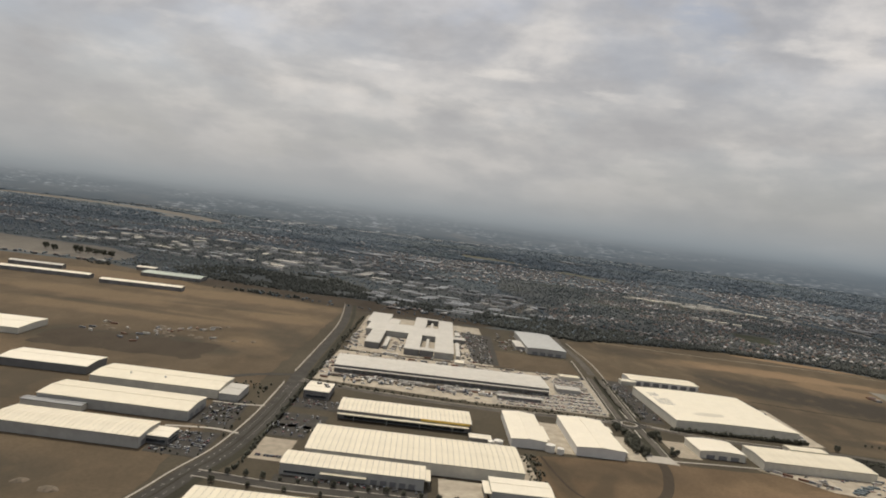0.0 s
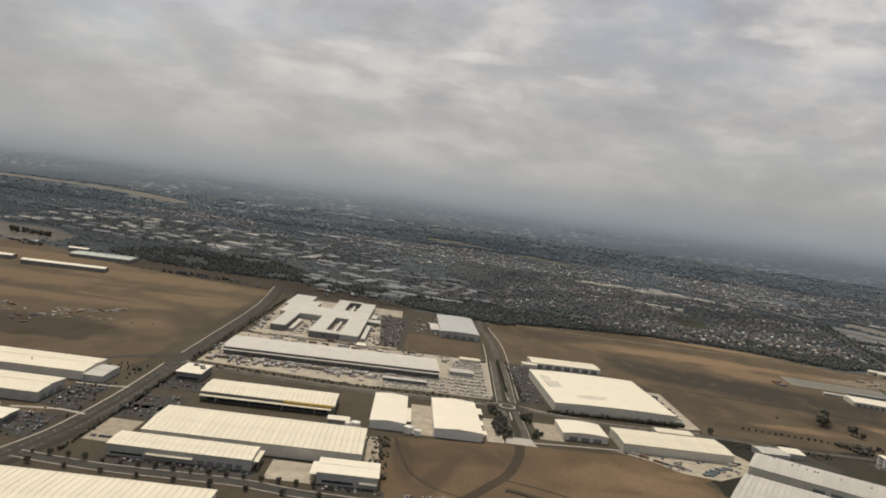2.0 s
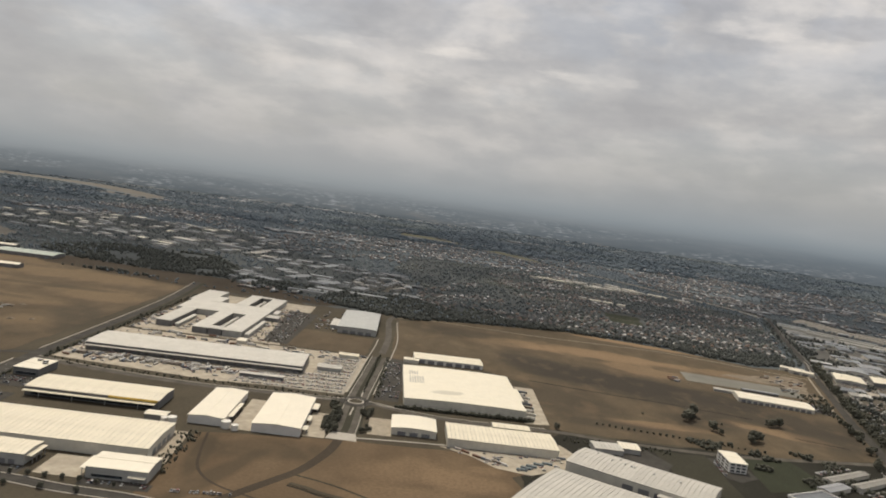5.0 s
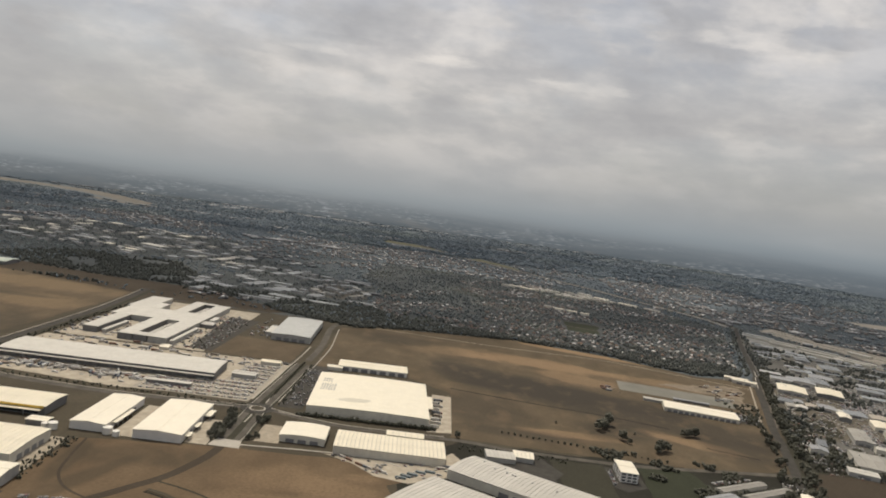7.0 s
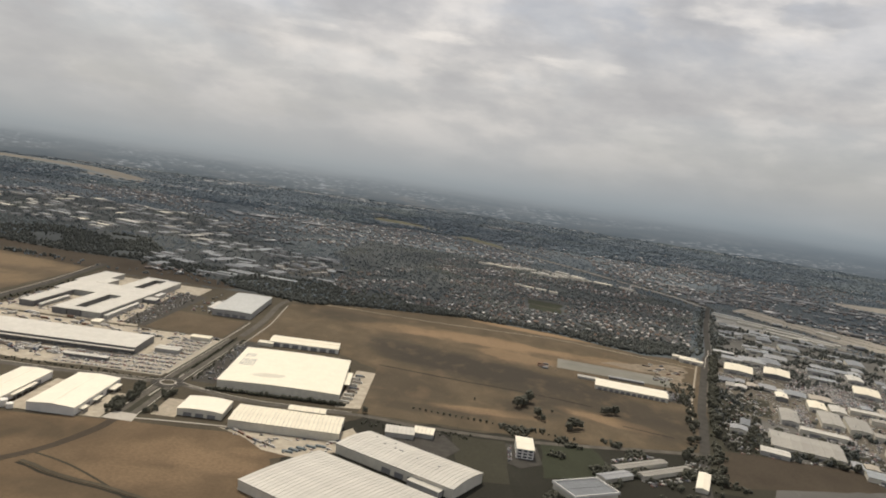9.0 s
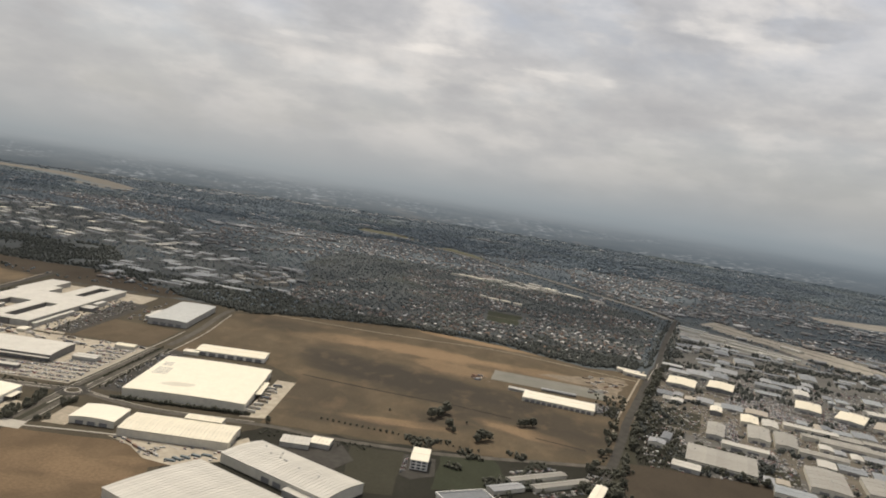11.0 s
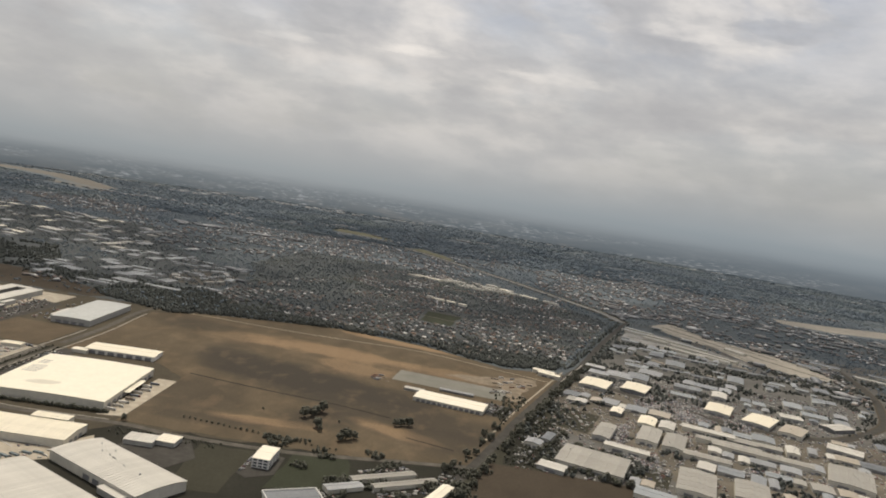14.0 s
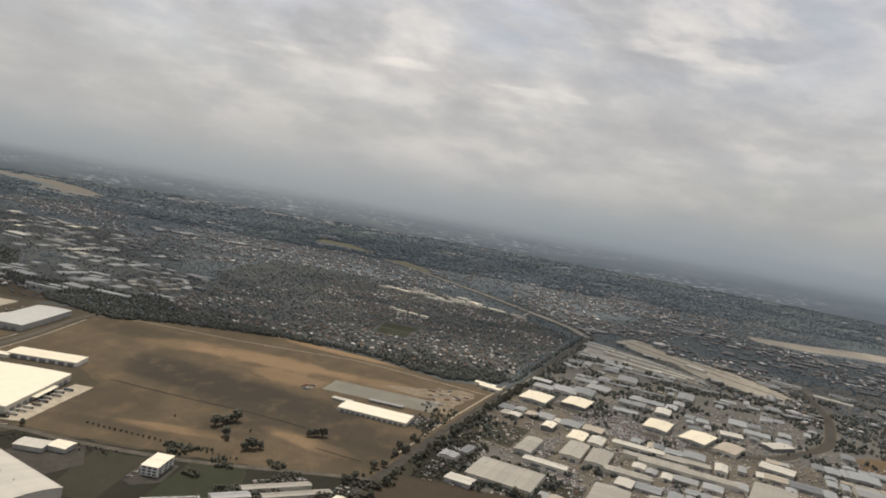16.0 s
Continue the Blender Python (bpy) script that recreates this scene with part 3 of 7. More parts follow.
def wavy(points, step=9.0, wobble=1.5, seed=1):
    """The outline of a piece of ground, its sides broken into short uneven runs."""
    rng, out = random.Random(seed), []
    for i, (x0, y0) in enumerate(points):
        x1, y1 = points[(i + 1) % len(points)]
        n = max(1, int(math.hypot(x1 - x0, y1 - y0) / step))
        for k in range(n):
            s = k / n
            out.append((x0 + (x1 - x0) * s + rng.uniform(-wobble, wobble), y0 + (y1 - y0) * s + rng.uniform(-wobble, wobble)))
    return out


def sheet(name, points, z, material, label, category, wobble=0.0, kind="structure", thick=0.0):
    """A flat patch of ground with a small step at its edge."""
    pts = wavy(points, 9.0, wobble, len(name) + int(abs(points[0][0]))) if wobble else points
    bm = bmesh.new()
    vs = [bm.verts.new((x, y, z)) for x, y in pts]
    top = bm.faces.new(vs)
    if top.normal.z < 0:
        top.normal_update()
    low = [bm.verts.new((x, y, z - max(thick, 0.04))) for x, y in pts]
    for i in range(len(vs)):
        j = (i + 1) % len(vs)
        bm.faces.new((vs[i], low[i], low[j], vs[j]))
    bmesh.ops.recalc_face_normals(bm, faces=bm.faces)
    top.normal_update()
    if top.normal.z < 0:
        bmesh.ops.reverse_faces(bm, faces=bm.faces)
    bmesh.ops.triangulate(bm, faces=[top])
    me = bpy.data.meshes.new(name)
    bm.to_mesh(me)
    bm.free()
    me.materials.append(material)
    return tagged(new(name, me), label, category, "", kind)


def plot(cx, cy, w, d, ang=0.0):
    c, s = math.cos(radians(ang)), math.sin(radians(ang))
    return [(cx + c * x - s * y, cy + s * x + c * y) for x, y in ((-w / 2, -d / 2), (w / 2, -d / 2), (w / 2, d / 2), (-w / 2, d / 2))]


def ribbon(name, line, width, z, material, label, category, kind="structure", thick=0.04):
    """A strip along a line of points: a road, a path, a kerb."""
    f, L, R = Form(), [], []
    n = len(line)
    for i, (x, y) in enumerate(line):
        a, b = line[max(0, i - 1)], line[min(n - 1, i + 1)]
        dx, dy = b[0] - a[0], b[1] - a[1]
        k = math.hypot(dx, dy)
        ox, oy = -dy / k * width / 2, dx / k * width / 2
        L.append((x + ox, y + oy))
        R.append((x - ox, y - oy))
    for i in range(n - 1):
        f.face([(*R[i], z), (*R[i + 1], z), (*L[i + 1], z), (*L[i], z)])
        f.face([(*R[i], z - thick), (*R[i + 1], z - thick), (*R[i + 1], z), (*R[i], z)])
        f.face([(*L[i], z), (*L[i + 1], z), (*L[i + 1], z - thick), (*L[i], z - thick)])
    me = bpy.data.meshes.new(name)
    me.from_pydata(f.v, [], f.f)
    me.materials.append(material)
    return tagged(new(name, me), label, category, "", kind)


def curve_line(points, n=8):
    """A smooth line through points."""
    out = []
    for i in range(len(points) - 1):
        p0, p1, p2, p3 = (Vector(points[max(0, min(len(points) - 1, k))]) for k in (i - 1, i, i + 1, i + 2))
        for k in range(n):
            t = k / n
            out.append(tuple(0.5 * (2 * p1 + (p2 - p0) * t + (2 * p0 - 5 * p1 + 4 * p2 - p3) * t * t + (3 * p1 - p0 - 3 * p2 + p3) * t ** 3)))
    return out + [tuple(points[-1])]


def offset_line(line, d):
    out = []
    for i, (x, y) in enumerate(line):
        a, b = line[max(0, i - 1)], line[min(len(line) - 1, i + 1)]
        dx, dy = b[0] - a[0], b[1] - a[1]
        k = math.hypot(dx, dy)
        out.append((x - dy / k * d, y + dx / k * d))
    return out


TAKEN = []   # plots of the buildings: centre, half sizes, cosine and sine


def take(cx, cy, w, d, ang):
    TAKEN.append((cx, cy, w / 2, d / 2, math.cos(radians(ang)), math.sin(radians(ang))))


def is_free(x, y, r=1.0):
    for cx, cy, w, d, c, s in TAKEN:
        dx, dy = x - cx, y - cy
        if abs(dx) > w + d + r or abs(dy) > w + d + r:
            continue
        if abs(c * dx + s * dy) < w + r and abs(-s * dx + c * dy) < d + r:
            return False
    return True


def inside(x, y, poly):
    hit, j = False, len(poly) - 1
    for i in range(len(poly)):
        (x0, y0), (x1, y1) = poly[i], poly[j]
        if (y0 > y) != (y1 > y) and x < (x1 - x0) * (y - y0) / (y1 - y0) + x0:
            hit = not hit
        j = i
    return hit


def warehouse(name, cx, cy, w, d, ang, h, roof, wall, label, category="warehouse", rise=1.2, ridge="x", arch=False, bays=0, eave=0.35,
              doors=(), canopies=(), vents=0, windows=(), group="", seed=0, fascia=None):
    """A shed on its slab: wall panels, a pitched or arched roof in bays, roller doors, canopies, vents, window bands.
    doors and windows: (side, first, last, count, height, material); canopies: (side, first, last, depth, height)."""
    rng = random.Random(seed + int(cx * 7 + cy))
    take(cx, cy, w, d, ang)
    top = thing(name, pose(cx, cy, 0, 0, 0, ang), label, category, group)
    hw, hd = w / 2, d / 2
    across, along = (hd, hw) if ridge == "x" else (hw, hd)
    steps = 12 if arch else 2
    prof = []
    for i in range(steps + 1):
        s = -1 + 2 * i / steps
        prof.append((s * (across + eave), h + rise * ((1 - s * s) if arch else (1 - abs(s)))))
    # walls with gable ends
    f = Form()
    inner = [(-across, -0.5)] + [(max(-across, min(across, p)), z - 0.12) for p, z in prof] + [(across, -0.5)]
    f.sweep(inner, -along, along, ridge)
    body = part("wall", f, wall, top)
    # roof skin
    f = Form()
    skin = [(p, z) for p, z in prof] + [(p, z - 0.3) for p, z in reversed(prof)]
    if bays:
        low = [(p, z - 0.12) for p, z in prof] + [(p, z - 0.3) for p, z in reversed(prof)]
        f.sweep(low, -along - eave, along + eave, ridge)
        base = part("roof", f, GUTTER, top, "roof deck with gutters between the sheets")
        step = (2 * along + 2 * eave) / bays
        f = Form()
        crown = [(p, z + 0.05) for p, z in prof]
        f.sweep(crown + [(p, z - 0.13) for p, z in reversed(prof)], -step / 2 + 0.12, step / 2 - 0.12, ridge)
        me = f.mesh("roof_panel", roof)
        for i in range(bays):
            o = -along - eave + step * (i + 0.5)
            piece("roof_panel", me, base, pose(o, 0, 0) if ridge == "x" else pose(0, o, 0))
    else:
        f.sweep(skin, -along - eave, along + eave, ridge)
        base = part("roof", f, roof, top)
        f = Form()
        if arch:
            pass
        elif ridge == "x":
            f.box(-along, -0.35, h + rise, along, 0.35, h + rise + 0.12)
        else:
            f.box(-0.35, -along, h + rise, 0.35, along, h + rise + 0.12)
        if not arch:
            part("ridge_cap", f, roof, base)
    if fascia is not None:
        m, a, b = fascia
        f = Form().box(-hw + w * a, -hd - eave - 0.25, h - 1.3, -hw + w * b, -hd - eave - 0.02, h + 0.15)
        part("fascia", f, m, top, "painted fascia band along the eave")

    def side_box(side, a, b, z0, z1, out0, out1):
        f = Form()
        if side in "sn":
            x0, x1 = -hw + w * a, -hw + w * b
            y = -hd if side == "s" else hd
            k = -1 if side == "s" else 1
            ya, yb = sorted((y + k * out0, y + k * out1))
            return f.box(x0, ya, z0, x1, yb, z1)
        y0, y1 = -hd + d * a, -hd + d * b
        x = -hw if side == "w" else hw
        k = -1 if side == "w" else 1
        xa, xb = sorted((x + k * out0, x + k * out1))
        return f.box(xa, y0, z0, xb, y1, z1)

    for side, a, b, count, height, material in doors:
        for i in range(count):
            s0 = a + (b - a) * (i + 0.16) / count
            s1 = a + (b - a) * (i + 0.84) / count
            part("roller_door", side_box(side, s0, s1, 0.05, height, -0.05, 0.09), material, top)
    for side, a, b, z0, z1 in windows:
        band = part("window", side_box(side, a, b, z0, z1, -0.05, 0.07), GLASS, top)
        part("frame", side_box(side, a, b, z1, z1 + 0.18, -0.03, 0.16), STEEL, band)
    for side, a, b, depth, height in canopies:
        can = part("canopy", side_box(side, a, b, height, height + 0.35, 0.02, depth), roof, top, "flat steel canopy")
        n = 4
        for i in range(n):
            s = a + (b - a) * (i + 0.5) / n
            span = w if side in "sn" else d
            part("post", side_box(side, s, s + 0.3 / span, -0.2, height, depth - 0.7, depth - 0.4), STEEL, can)
    for i in range(vents):
        x, y = rng.uniform(-0.8, 0.8) * hw, rng.uniform(-0.6, 0.6) * hd
        s = abs(y if ridge == "x" else x) / across
        z = h + rise * ((1 - s * s) if arch else (1 - s))
        v = part("roof_vent", Form().tube((x, y, z - 0.2), (x, y, z + 0.7), 0.55, 0.45), STEEL, top)
        part("cowl", Form().tube((x, y, z + 0.7), (x, y, z + 0.95), 0.75, 0.3), STEEL, v)
    return top


def rotated(cx, cy, ang, x, y):
    c, s = math.cos(radians(ang)), math.sin(radians(ang))
    return cx + c * x - s * y, cy + s * x + c * y


def scatter(name, base_v, base_f, spots, material, label, category, mats=None, face_mat=None, kind="stuff", jitter=0.0, seed=3):
    """Many copies of a small triangle mesh joined into one. spots: rows of x, y, z, sx, sy, sz, turn."""
    spots = np.asarray(spots, np.float32)
    bv, bf = np.asarray(base_v, np.float32), np.asarray(base_f, np.int32)
    n, k = len(spots), len(bv)
    rng = np.random.default_rng(seed)
    v = np.repeat(bv[None], n, 0)
    if jitter:
        v = v + rng.normal(0, jitter, v.shape).astype(np.float32)
    v = v * spots[:, None, 3:6]
    c, s = np.cos(spots[:, 6])[:, None], np.sin(spots[:, 6])[:, None]
    out = np.stack([v[..., 0] * c - v[..., 1] * s, v[..., 0] * s + v[..., 1] * c, v[..., 2]], -1) + spots[:, None, :3]
    tri = (bf[None] + (np.arange(n, dtype=np.int32) * k)[:, None, None]).reshape(-1, 3)
    me = bpy.data.meshes.new(name)
    me.vertices.add(n * k)
    me.vertices.foreach_set("co", out.astype(np.float32).ravel())
    me.loops.add(tri.size)
    me.loops.foreach_set("vertex_index", tri.ravel())
    me.polygons.add(len(tri))
    me.polygons.foreach_set("loop_start", np.arange(0, tri.size, 3, dtype=np.int32))
    me.polygons.foreach_set("loop_total", np.full(len(tri), 3, np.int32))
    for m in mats or [material]:
        me.materials.append(m)
    if face_mat is not None:
        me.polygons.foreach_set("material_index", np.tile(np.asarray(face_mat, np.int32), n))
    me.update(calc_edges=True)
    me.validate()
    return tagged(new(name, me), label, category, "", kind)


def triangles(form):
    f = []
    for q in form.f:
        f += [(q[0], q[i], q[i + 1]) for i in range(1, len(q) - 1)]
    return form.v, f


def ico():
    bm = bmesh.new()
    bmesh.ops.create_icosphere(bm, subdivisions=1, radius=1.0)
    v = [tuple(x.co) for x in bm.verts]
    bm.verts.index_update()
    f = [tuple(x.index for x in q.verts) for q in bm.faces]
    bm.free()
    return v, f


ICO_V, ICO_F = ico()


def crown_form(rng, clumps, tall, wide, leafs):
    """A crown of uneven leafy clumps with loose sprays round them."""
    v, f = [], []
    centres = []
    for _ in range(clumps):
        a, r = rng.uniform(0, 6.28), wide * math.sqrt(rng.random()) * 0.8
        c = Vector((r * math.cos(a), r * math.sin(a), tall * rng.uniform(0.28, 0.88)))
        s = wide * rng.uniform(0.24, 0.44)
        centres.append((c, s))
        n = len(v)
        for p in ICO_V:
            k = rng.uniform(0.65, 1.2)
            v.append((c.x + p[0] * s * k, c.y + p[1] * s * k, c.z + p[2] * s * k * 0.75))
        f += [tuple(n + i for i in q) for q in ICO_F]
    for _ in range(leafs):
        c, s = rng.choice(centres)
        d = Vector((rng.gauss(0, 1), rng.gauss(0, 1), rng.gauss(0, 1))).normalized()
        p = c + Vector((d.x, d.y, d.z * 0.8)) * s * rng.uniform(0.85, 1.35)
        u = Vector((rng.gauss(0, 1), rng.gauss(0, 1), rng.gauss(0, 1))).normalized() * wide * 0.11
        w = u.cross(d).normalized() * wide * 0.07
        n = len(v)
        v += [tuple(p - u), tuple(p + w), tuple(p + u), tuple(p - w)]
        f += [(n, n + 1, n + 2), (n, n + 2, n + 3)]
    return v, f


def make_tree(seed, tall, wide):
    """A gum tree standing at the origin: trunk with limbs, crown of clumps."""
    rng = random.Random(seed)
    f = Form().tube((0, 0, -0.3), (0.05 * tall, 0, tall * 0.5), tall * 0.045, tall * 0.028, 7)
    for i in range(4):
        a = i * 1.6 + rng.random()
        f.tube((0.05 * tall, 0, tall * 0.42), (wide * 0.55 * math.cos(a), wide * 0.55 * math.sin(a), tall * 0.75), tall * 0.022, tall * 0.008, 5)
    trunk = f.mesh("trunk", BARK)
    v, q = crown_form(rng, 46, tall, wide, 210)
    crown = bpy.data.meshes.new("crown")
    crown.from_pydata(v, [], q)
    crown.materials.append(LEAF)
    return trunk, crown


TREES = [make_tree(5 + i, *s) for i, s in enumerate(((4.6, 1.9), (5.6, 2.4), (3.6, 1.5), (6.8, 3.3)))]


def plant(x, y, kind=0, size=1.0, turn=None, label="", group=""):
    rng = random.Random(int(x * 31 + y * 17))
    turn = rng.uniform(0, 360) if turn is None else turn
    top = thing("tree", pose(x, y, 0, 0, 0, turn) @ Matrix.Diagonal((size, size, size * rng.uniform(0.9, 1.12), 1)),
                label or "dark green gum tree with an open uneven crown", "tree", group)
    part("trunk", TREES[kind][0], None, top)
    part("crown", TREES[kind][1], None, top)
    return top


# --- vehicles ---
def car_meshes(length, width, tall, cabin):
    b = Form().block(-length / 2, -width / 2, 0.16, length / 2, width / 2, tall * 0.56, 0.09)
    body = b.mesh("body", CAR_PAINT)
    a0, a1, b0, b1 = cabin
    g = Form()
    n = [(a0 * length, -width * 0.47, tall * 0.55), (a1 * length, -width * 0.47, tall * 0.55), (a1 * length, width * 0.47, tall * 0.55), (a0 * length, width * 0.47, tall * 0.55),
         (b0 * length, -width * 0.38, tall * 0.97), (b1 * length, -width * 0.38, tall * 0.97), (b1 * length, width * 0.38, tall * 0.97), (b0 * length, width * 0.38, tall * 0.97)]
    g.v += n
    g.f += [(4, 5, 6, 7), (0, 1, 5, 4), (1, 2, 6, 5), (2, 3, 7, 6), (3, 0, 4, 7), (0, 3, 2, 1)]
    glass = g.mesh("cabin_glass", GLASS)
    r = Form().block(b0 * length, -width * 0.38, tall * 0.96, b1 * length, width * 0.38, tall, 0.02).mesh("roof_panel", CAR_PAINT)
    wheel = Form().tube((0, -0.09, 0), (0, 0.09, 0), 0.2, 0.2, 10).mesh("wheel", TYRE)
    return body, glass, r, wheel


CARS = {"hatchback": (2.5, 1.12, 0.95, (-0.46, 0.26, -0.40, 0.08)), "sedan": (2.8, 1.15, 0.92, (-0.34, 0.26, -0.22, 0.10)), "van": (3.0, 1.2, 1.25, (-0.49, 0.36, -0.48, 0.24))}
CAR_BASE = {}
FAR_CARS = []
CAR_TALLY = [0]


def park(x, y, turn, rng, group=""):
    kind = rng.choice(("hatchback", "sedan", "sedan", "van"))
    CAR_TALLY[0] += 1
    if CAR_TALLY[0] > 290:
        FAR_CARS.append((x, y, 0.16, 1, 1, rng.uniform(0.9, 1.2), radians(turn)))
        return None
    if kind not in CAR_BASE:
        L, W, H, cab = CARS[kind]
        body, glass, r, wheel = car_meshes(L, W, H, cab)
        top = thing("car", pose(x, y, 0.18, 0, 0, turn), "parked %s car with dark windows on asphalt" % kind, "car", group)
        part("body", body, None, top)
        part("cabin_glass", glass, None, top)
        part("roof_panel", r, None, top)
        for sx in (-0.31, 0.31):
            for sy in (-0.5, 0.5):
                piece("wheel", wheel, top, pose(sx * L, sy * W * 0.92, 0.2))
        CAR_BASE[kind] = top
        return top
    ob = copy_thing(CAR_BASE[kind], pose(x, y, 0.18, 0, 0, turn))
    return tagged(ob, "", "", group)


def lot(cx, cy, w, d, ang, rows, fill, seed, group, pitch=1.55):
    """Rows of parked cars on a plot."""
    rng = random.Random(seed)
    for r in range(rows):
        y = -d / 2 + d * (r + 0.5) / rows
        n = int(w / pitch)
        for i in range(n):
            if rng.random() > fill:
                continue
            x = -w / 2 + pitch * (i + 0.5)
            px, py = rotated(cx, cy, ang, x + rng.uniform(-0.15, 0.15), y + rng.uniform(-0.2, 0.2))
            if is_free(px, py, 1.5):
                park(px, py, ang + 90 + rng.choice((0, 180)) + rng.uniform(-3, 3), rng, group)


TRUCK_BASE = []


def truck(x, y, turn):
    if TRUCK_BASE:
        return copy_thing(TRUCK_BASE[0], pose(x, y, 0.18, 0, 0, turn))
    top = thing("truck", pose(x, y, 0.18, 0, 0, turn), "articulated truck with a box trailer parked in a yard", "truck", "trucks in the yard")
    part("trailer", Form().block(-4.0, -0.65, 0.65, 2.6, 0.65, 2.15, 0.06), BOX_PAINT, top)
    part("cab", Form().block(2.85, -0.62, 0.35, 4.2, 0.62, 1.85, 0.14), CAR_PAINT, top)
    part("windscreen", Form().box(4.19, -0.5, 1.15, 4.23, 0.5, 1.6), GLASS, top)
    part("chassis", Form().box(-3.9, -0.45, 0.42, 3.2, 0.45, 0.64), STEEL, top)
    wheel = Form().tube((0, -0.12, 0), (0, 0.12, 0), 0.3, 0.3, 10).mesh("wheel", TYRE)
    for x0 in (-3.2, -2.5, 2.0, 3.6):
        for y0 in (-0.5, 0.5):
            piece("wheel", wheel, top, pose(x0, y0, 0.3))
    TRUCK_BASE.append(top)
    return top


BOX_BASE = []


def container(x, y, turn, z=0.18):
    if BOX_BASE:
        return copy_thing(BOX_BASE[0], pose(x, y, z, 0, 0, turn))
    top = thing("shipping_container", pose(x, y, z, 0, 0, turn), "corrugated steel freight container standing in a yard", "container", "containers in the yard")
    prof = []
    for i in range(14):
        u = -3.0 + i * 6.0 / 14
        prof += [(u, -0.62), (u + 0.2, -0.62), (u + 0.25, -0.56), (u + 0.4, -0.56)]
    ring_ = prof + [(3.0, -0.6), (3.0, 0.6)] + [(x, -y) for x, y in reversed(prof)]
    f = Form()
    k = len(ring_)
    f.v = [(x, y, 0.0) for x, y in ring_] + [(x, y, 1.3) for x, y in ring_]
    f.f = [(i, (i + 1) % k, k + (i + 1) % k, k + i) for i in range(k)] + [tuple(range(k, 2 * k)), tuple(reversed(range(k)))]
    part("body", f, BOX_PAINT, top)
    part("door", Form().box(3.0, -0.55, 0.08, 3.06, 0.55, 1.22), STEEL, top)
    BOX_BASE.append(top)
    return top

# ---- the ground, from the estate to the horizon ----
RIM, MID = 4640.0, (300.0, 0.0)
f = Form()
f.face([(MID[0] + RIM * math.cos(2 * math.pi * i / 96), MID[1] + RIM * math.sin(2 * math.pi * i / 96), 0.0) for i in range(96)])
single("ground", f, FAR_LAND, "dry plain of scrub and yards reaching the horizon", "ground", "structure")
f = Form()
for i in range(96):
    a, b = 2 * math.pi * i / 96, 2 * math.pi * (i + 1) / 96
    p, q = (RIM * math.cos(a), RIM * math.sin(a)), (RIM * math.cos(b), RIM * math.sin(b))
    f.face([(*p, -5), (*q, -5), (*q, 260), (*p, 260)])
single("backdrop", f, DISTANCE, "painted hazy blue grey distance below the sky", "backdrop", "structure", pose(MID[0], MID[1], 0))
# A paler, bluer sheet over the far ground paints in the haze.
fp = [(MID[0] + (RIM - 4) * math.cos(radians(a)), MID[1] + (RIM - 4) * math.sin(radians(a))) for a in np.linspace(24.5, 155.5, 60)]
sheet("far_plain", fp, 0.03, FAR_PLAIN, "plain towards the horizon, paled with painted haze", "ground", 0.0)
# the broken cloud sheet ahead, run on past what is seen to shade the far land
f = Form()
f.face([(6400 * math.cos(radians(a)), 6400 * math.sin(radians(a)), 0.0) for a in np.linspace(10.0, 170.0, 60)])
single("cloud_layer", f, CLOUDS, "broken grey and cream cloud sheet with blue gaps", "clouds", "structure", pose(MID[0], MID[1], 880))

sheet("estate_ground", [(-122, 235), (600, 235), (600, 560), (640, 700), (700, 925), (612, 905), (507, 965), (388, 990), (217, 948), (165, 940), (-100, 955), (-122, 930)], 0.02, VERGE, "worn verge grass round the estate", "grass")
WEST = [(-950, 235), (-119, 235), (-117, 955), (-330, 1010), (-440, 1090), (-520, 1130), (-700, 1110), (-950, 1110)]
sheet("west_paddock", WEST, 0.08, FIELD_WEST, "dry brown paddock with earthworks", "field", 2.0)
sheet("far_west_paddock", [(-1250, 1120), (-560, 1150), (-515, 1190), (-530, 1290), (-620, 1380), (-1250, 1420)], 0.08, STRAW_GRASS, "straw coloured paddock", "field", 5.0)
SOUTH = [(66, 240), (440, 240), (420, 300), (300, 330), (275, 345), (262, 385), (256, 420), (266, 428), (244, 446), (236, 452), (158, 447), (66, 429)]
sheet("south_paddock", SOUTH, 0.08, FIELD_SOUTH, "brown paddock crossed by wheel tracks", "field", 1.2)
EAST = [(166, 690), (162, 905), (217, 944), (300, 968), (388, 985), (507, 960), (612, 900), (686, 925), (604, 655), (568, 552), (470, 528), (296, 526), (296, 655), (262, 690)]
sheet("east_paddock", EAST, 0.09, FIELD_EAST, "wide dry paddock with painted cloud shadow", "field", 1.5)
sheet("middle_paddock", [(48, 690), (142, 690), (144, 770), (62, 780)], 0.09, FIELD_WEST, "brown vacant plot", "field", 1.0)
sheet("dry_corner", [(1085, 815), (1110, 872), (1170, 905), (1260, 900), (1200, 820), (1100, 790)], 0.1, FIELD_SOUTH, "dry grass beyond the curving road", "field", 3.0)
sheet("corner_paddock", [(556, 480), (700, 520), (690, 560), (576, 562)], 0.09, TRACK, "brown vacant corner plot", "field", 1.0)
sheet("hotel_lawn", [(426, 450), (482, 470), (470, 530), (432, 520)], 0.09, GRASS_GREEN, "green lawn beside the hotel", "grass", 1.0)
sheet("olive_plot", [(370, 430), (402, 432), (405, 509), (366, 508)], 0.09, GRASS_DARK, "dull olive vacant plot", "grass", 1.0)
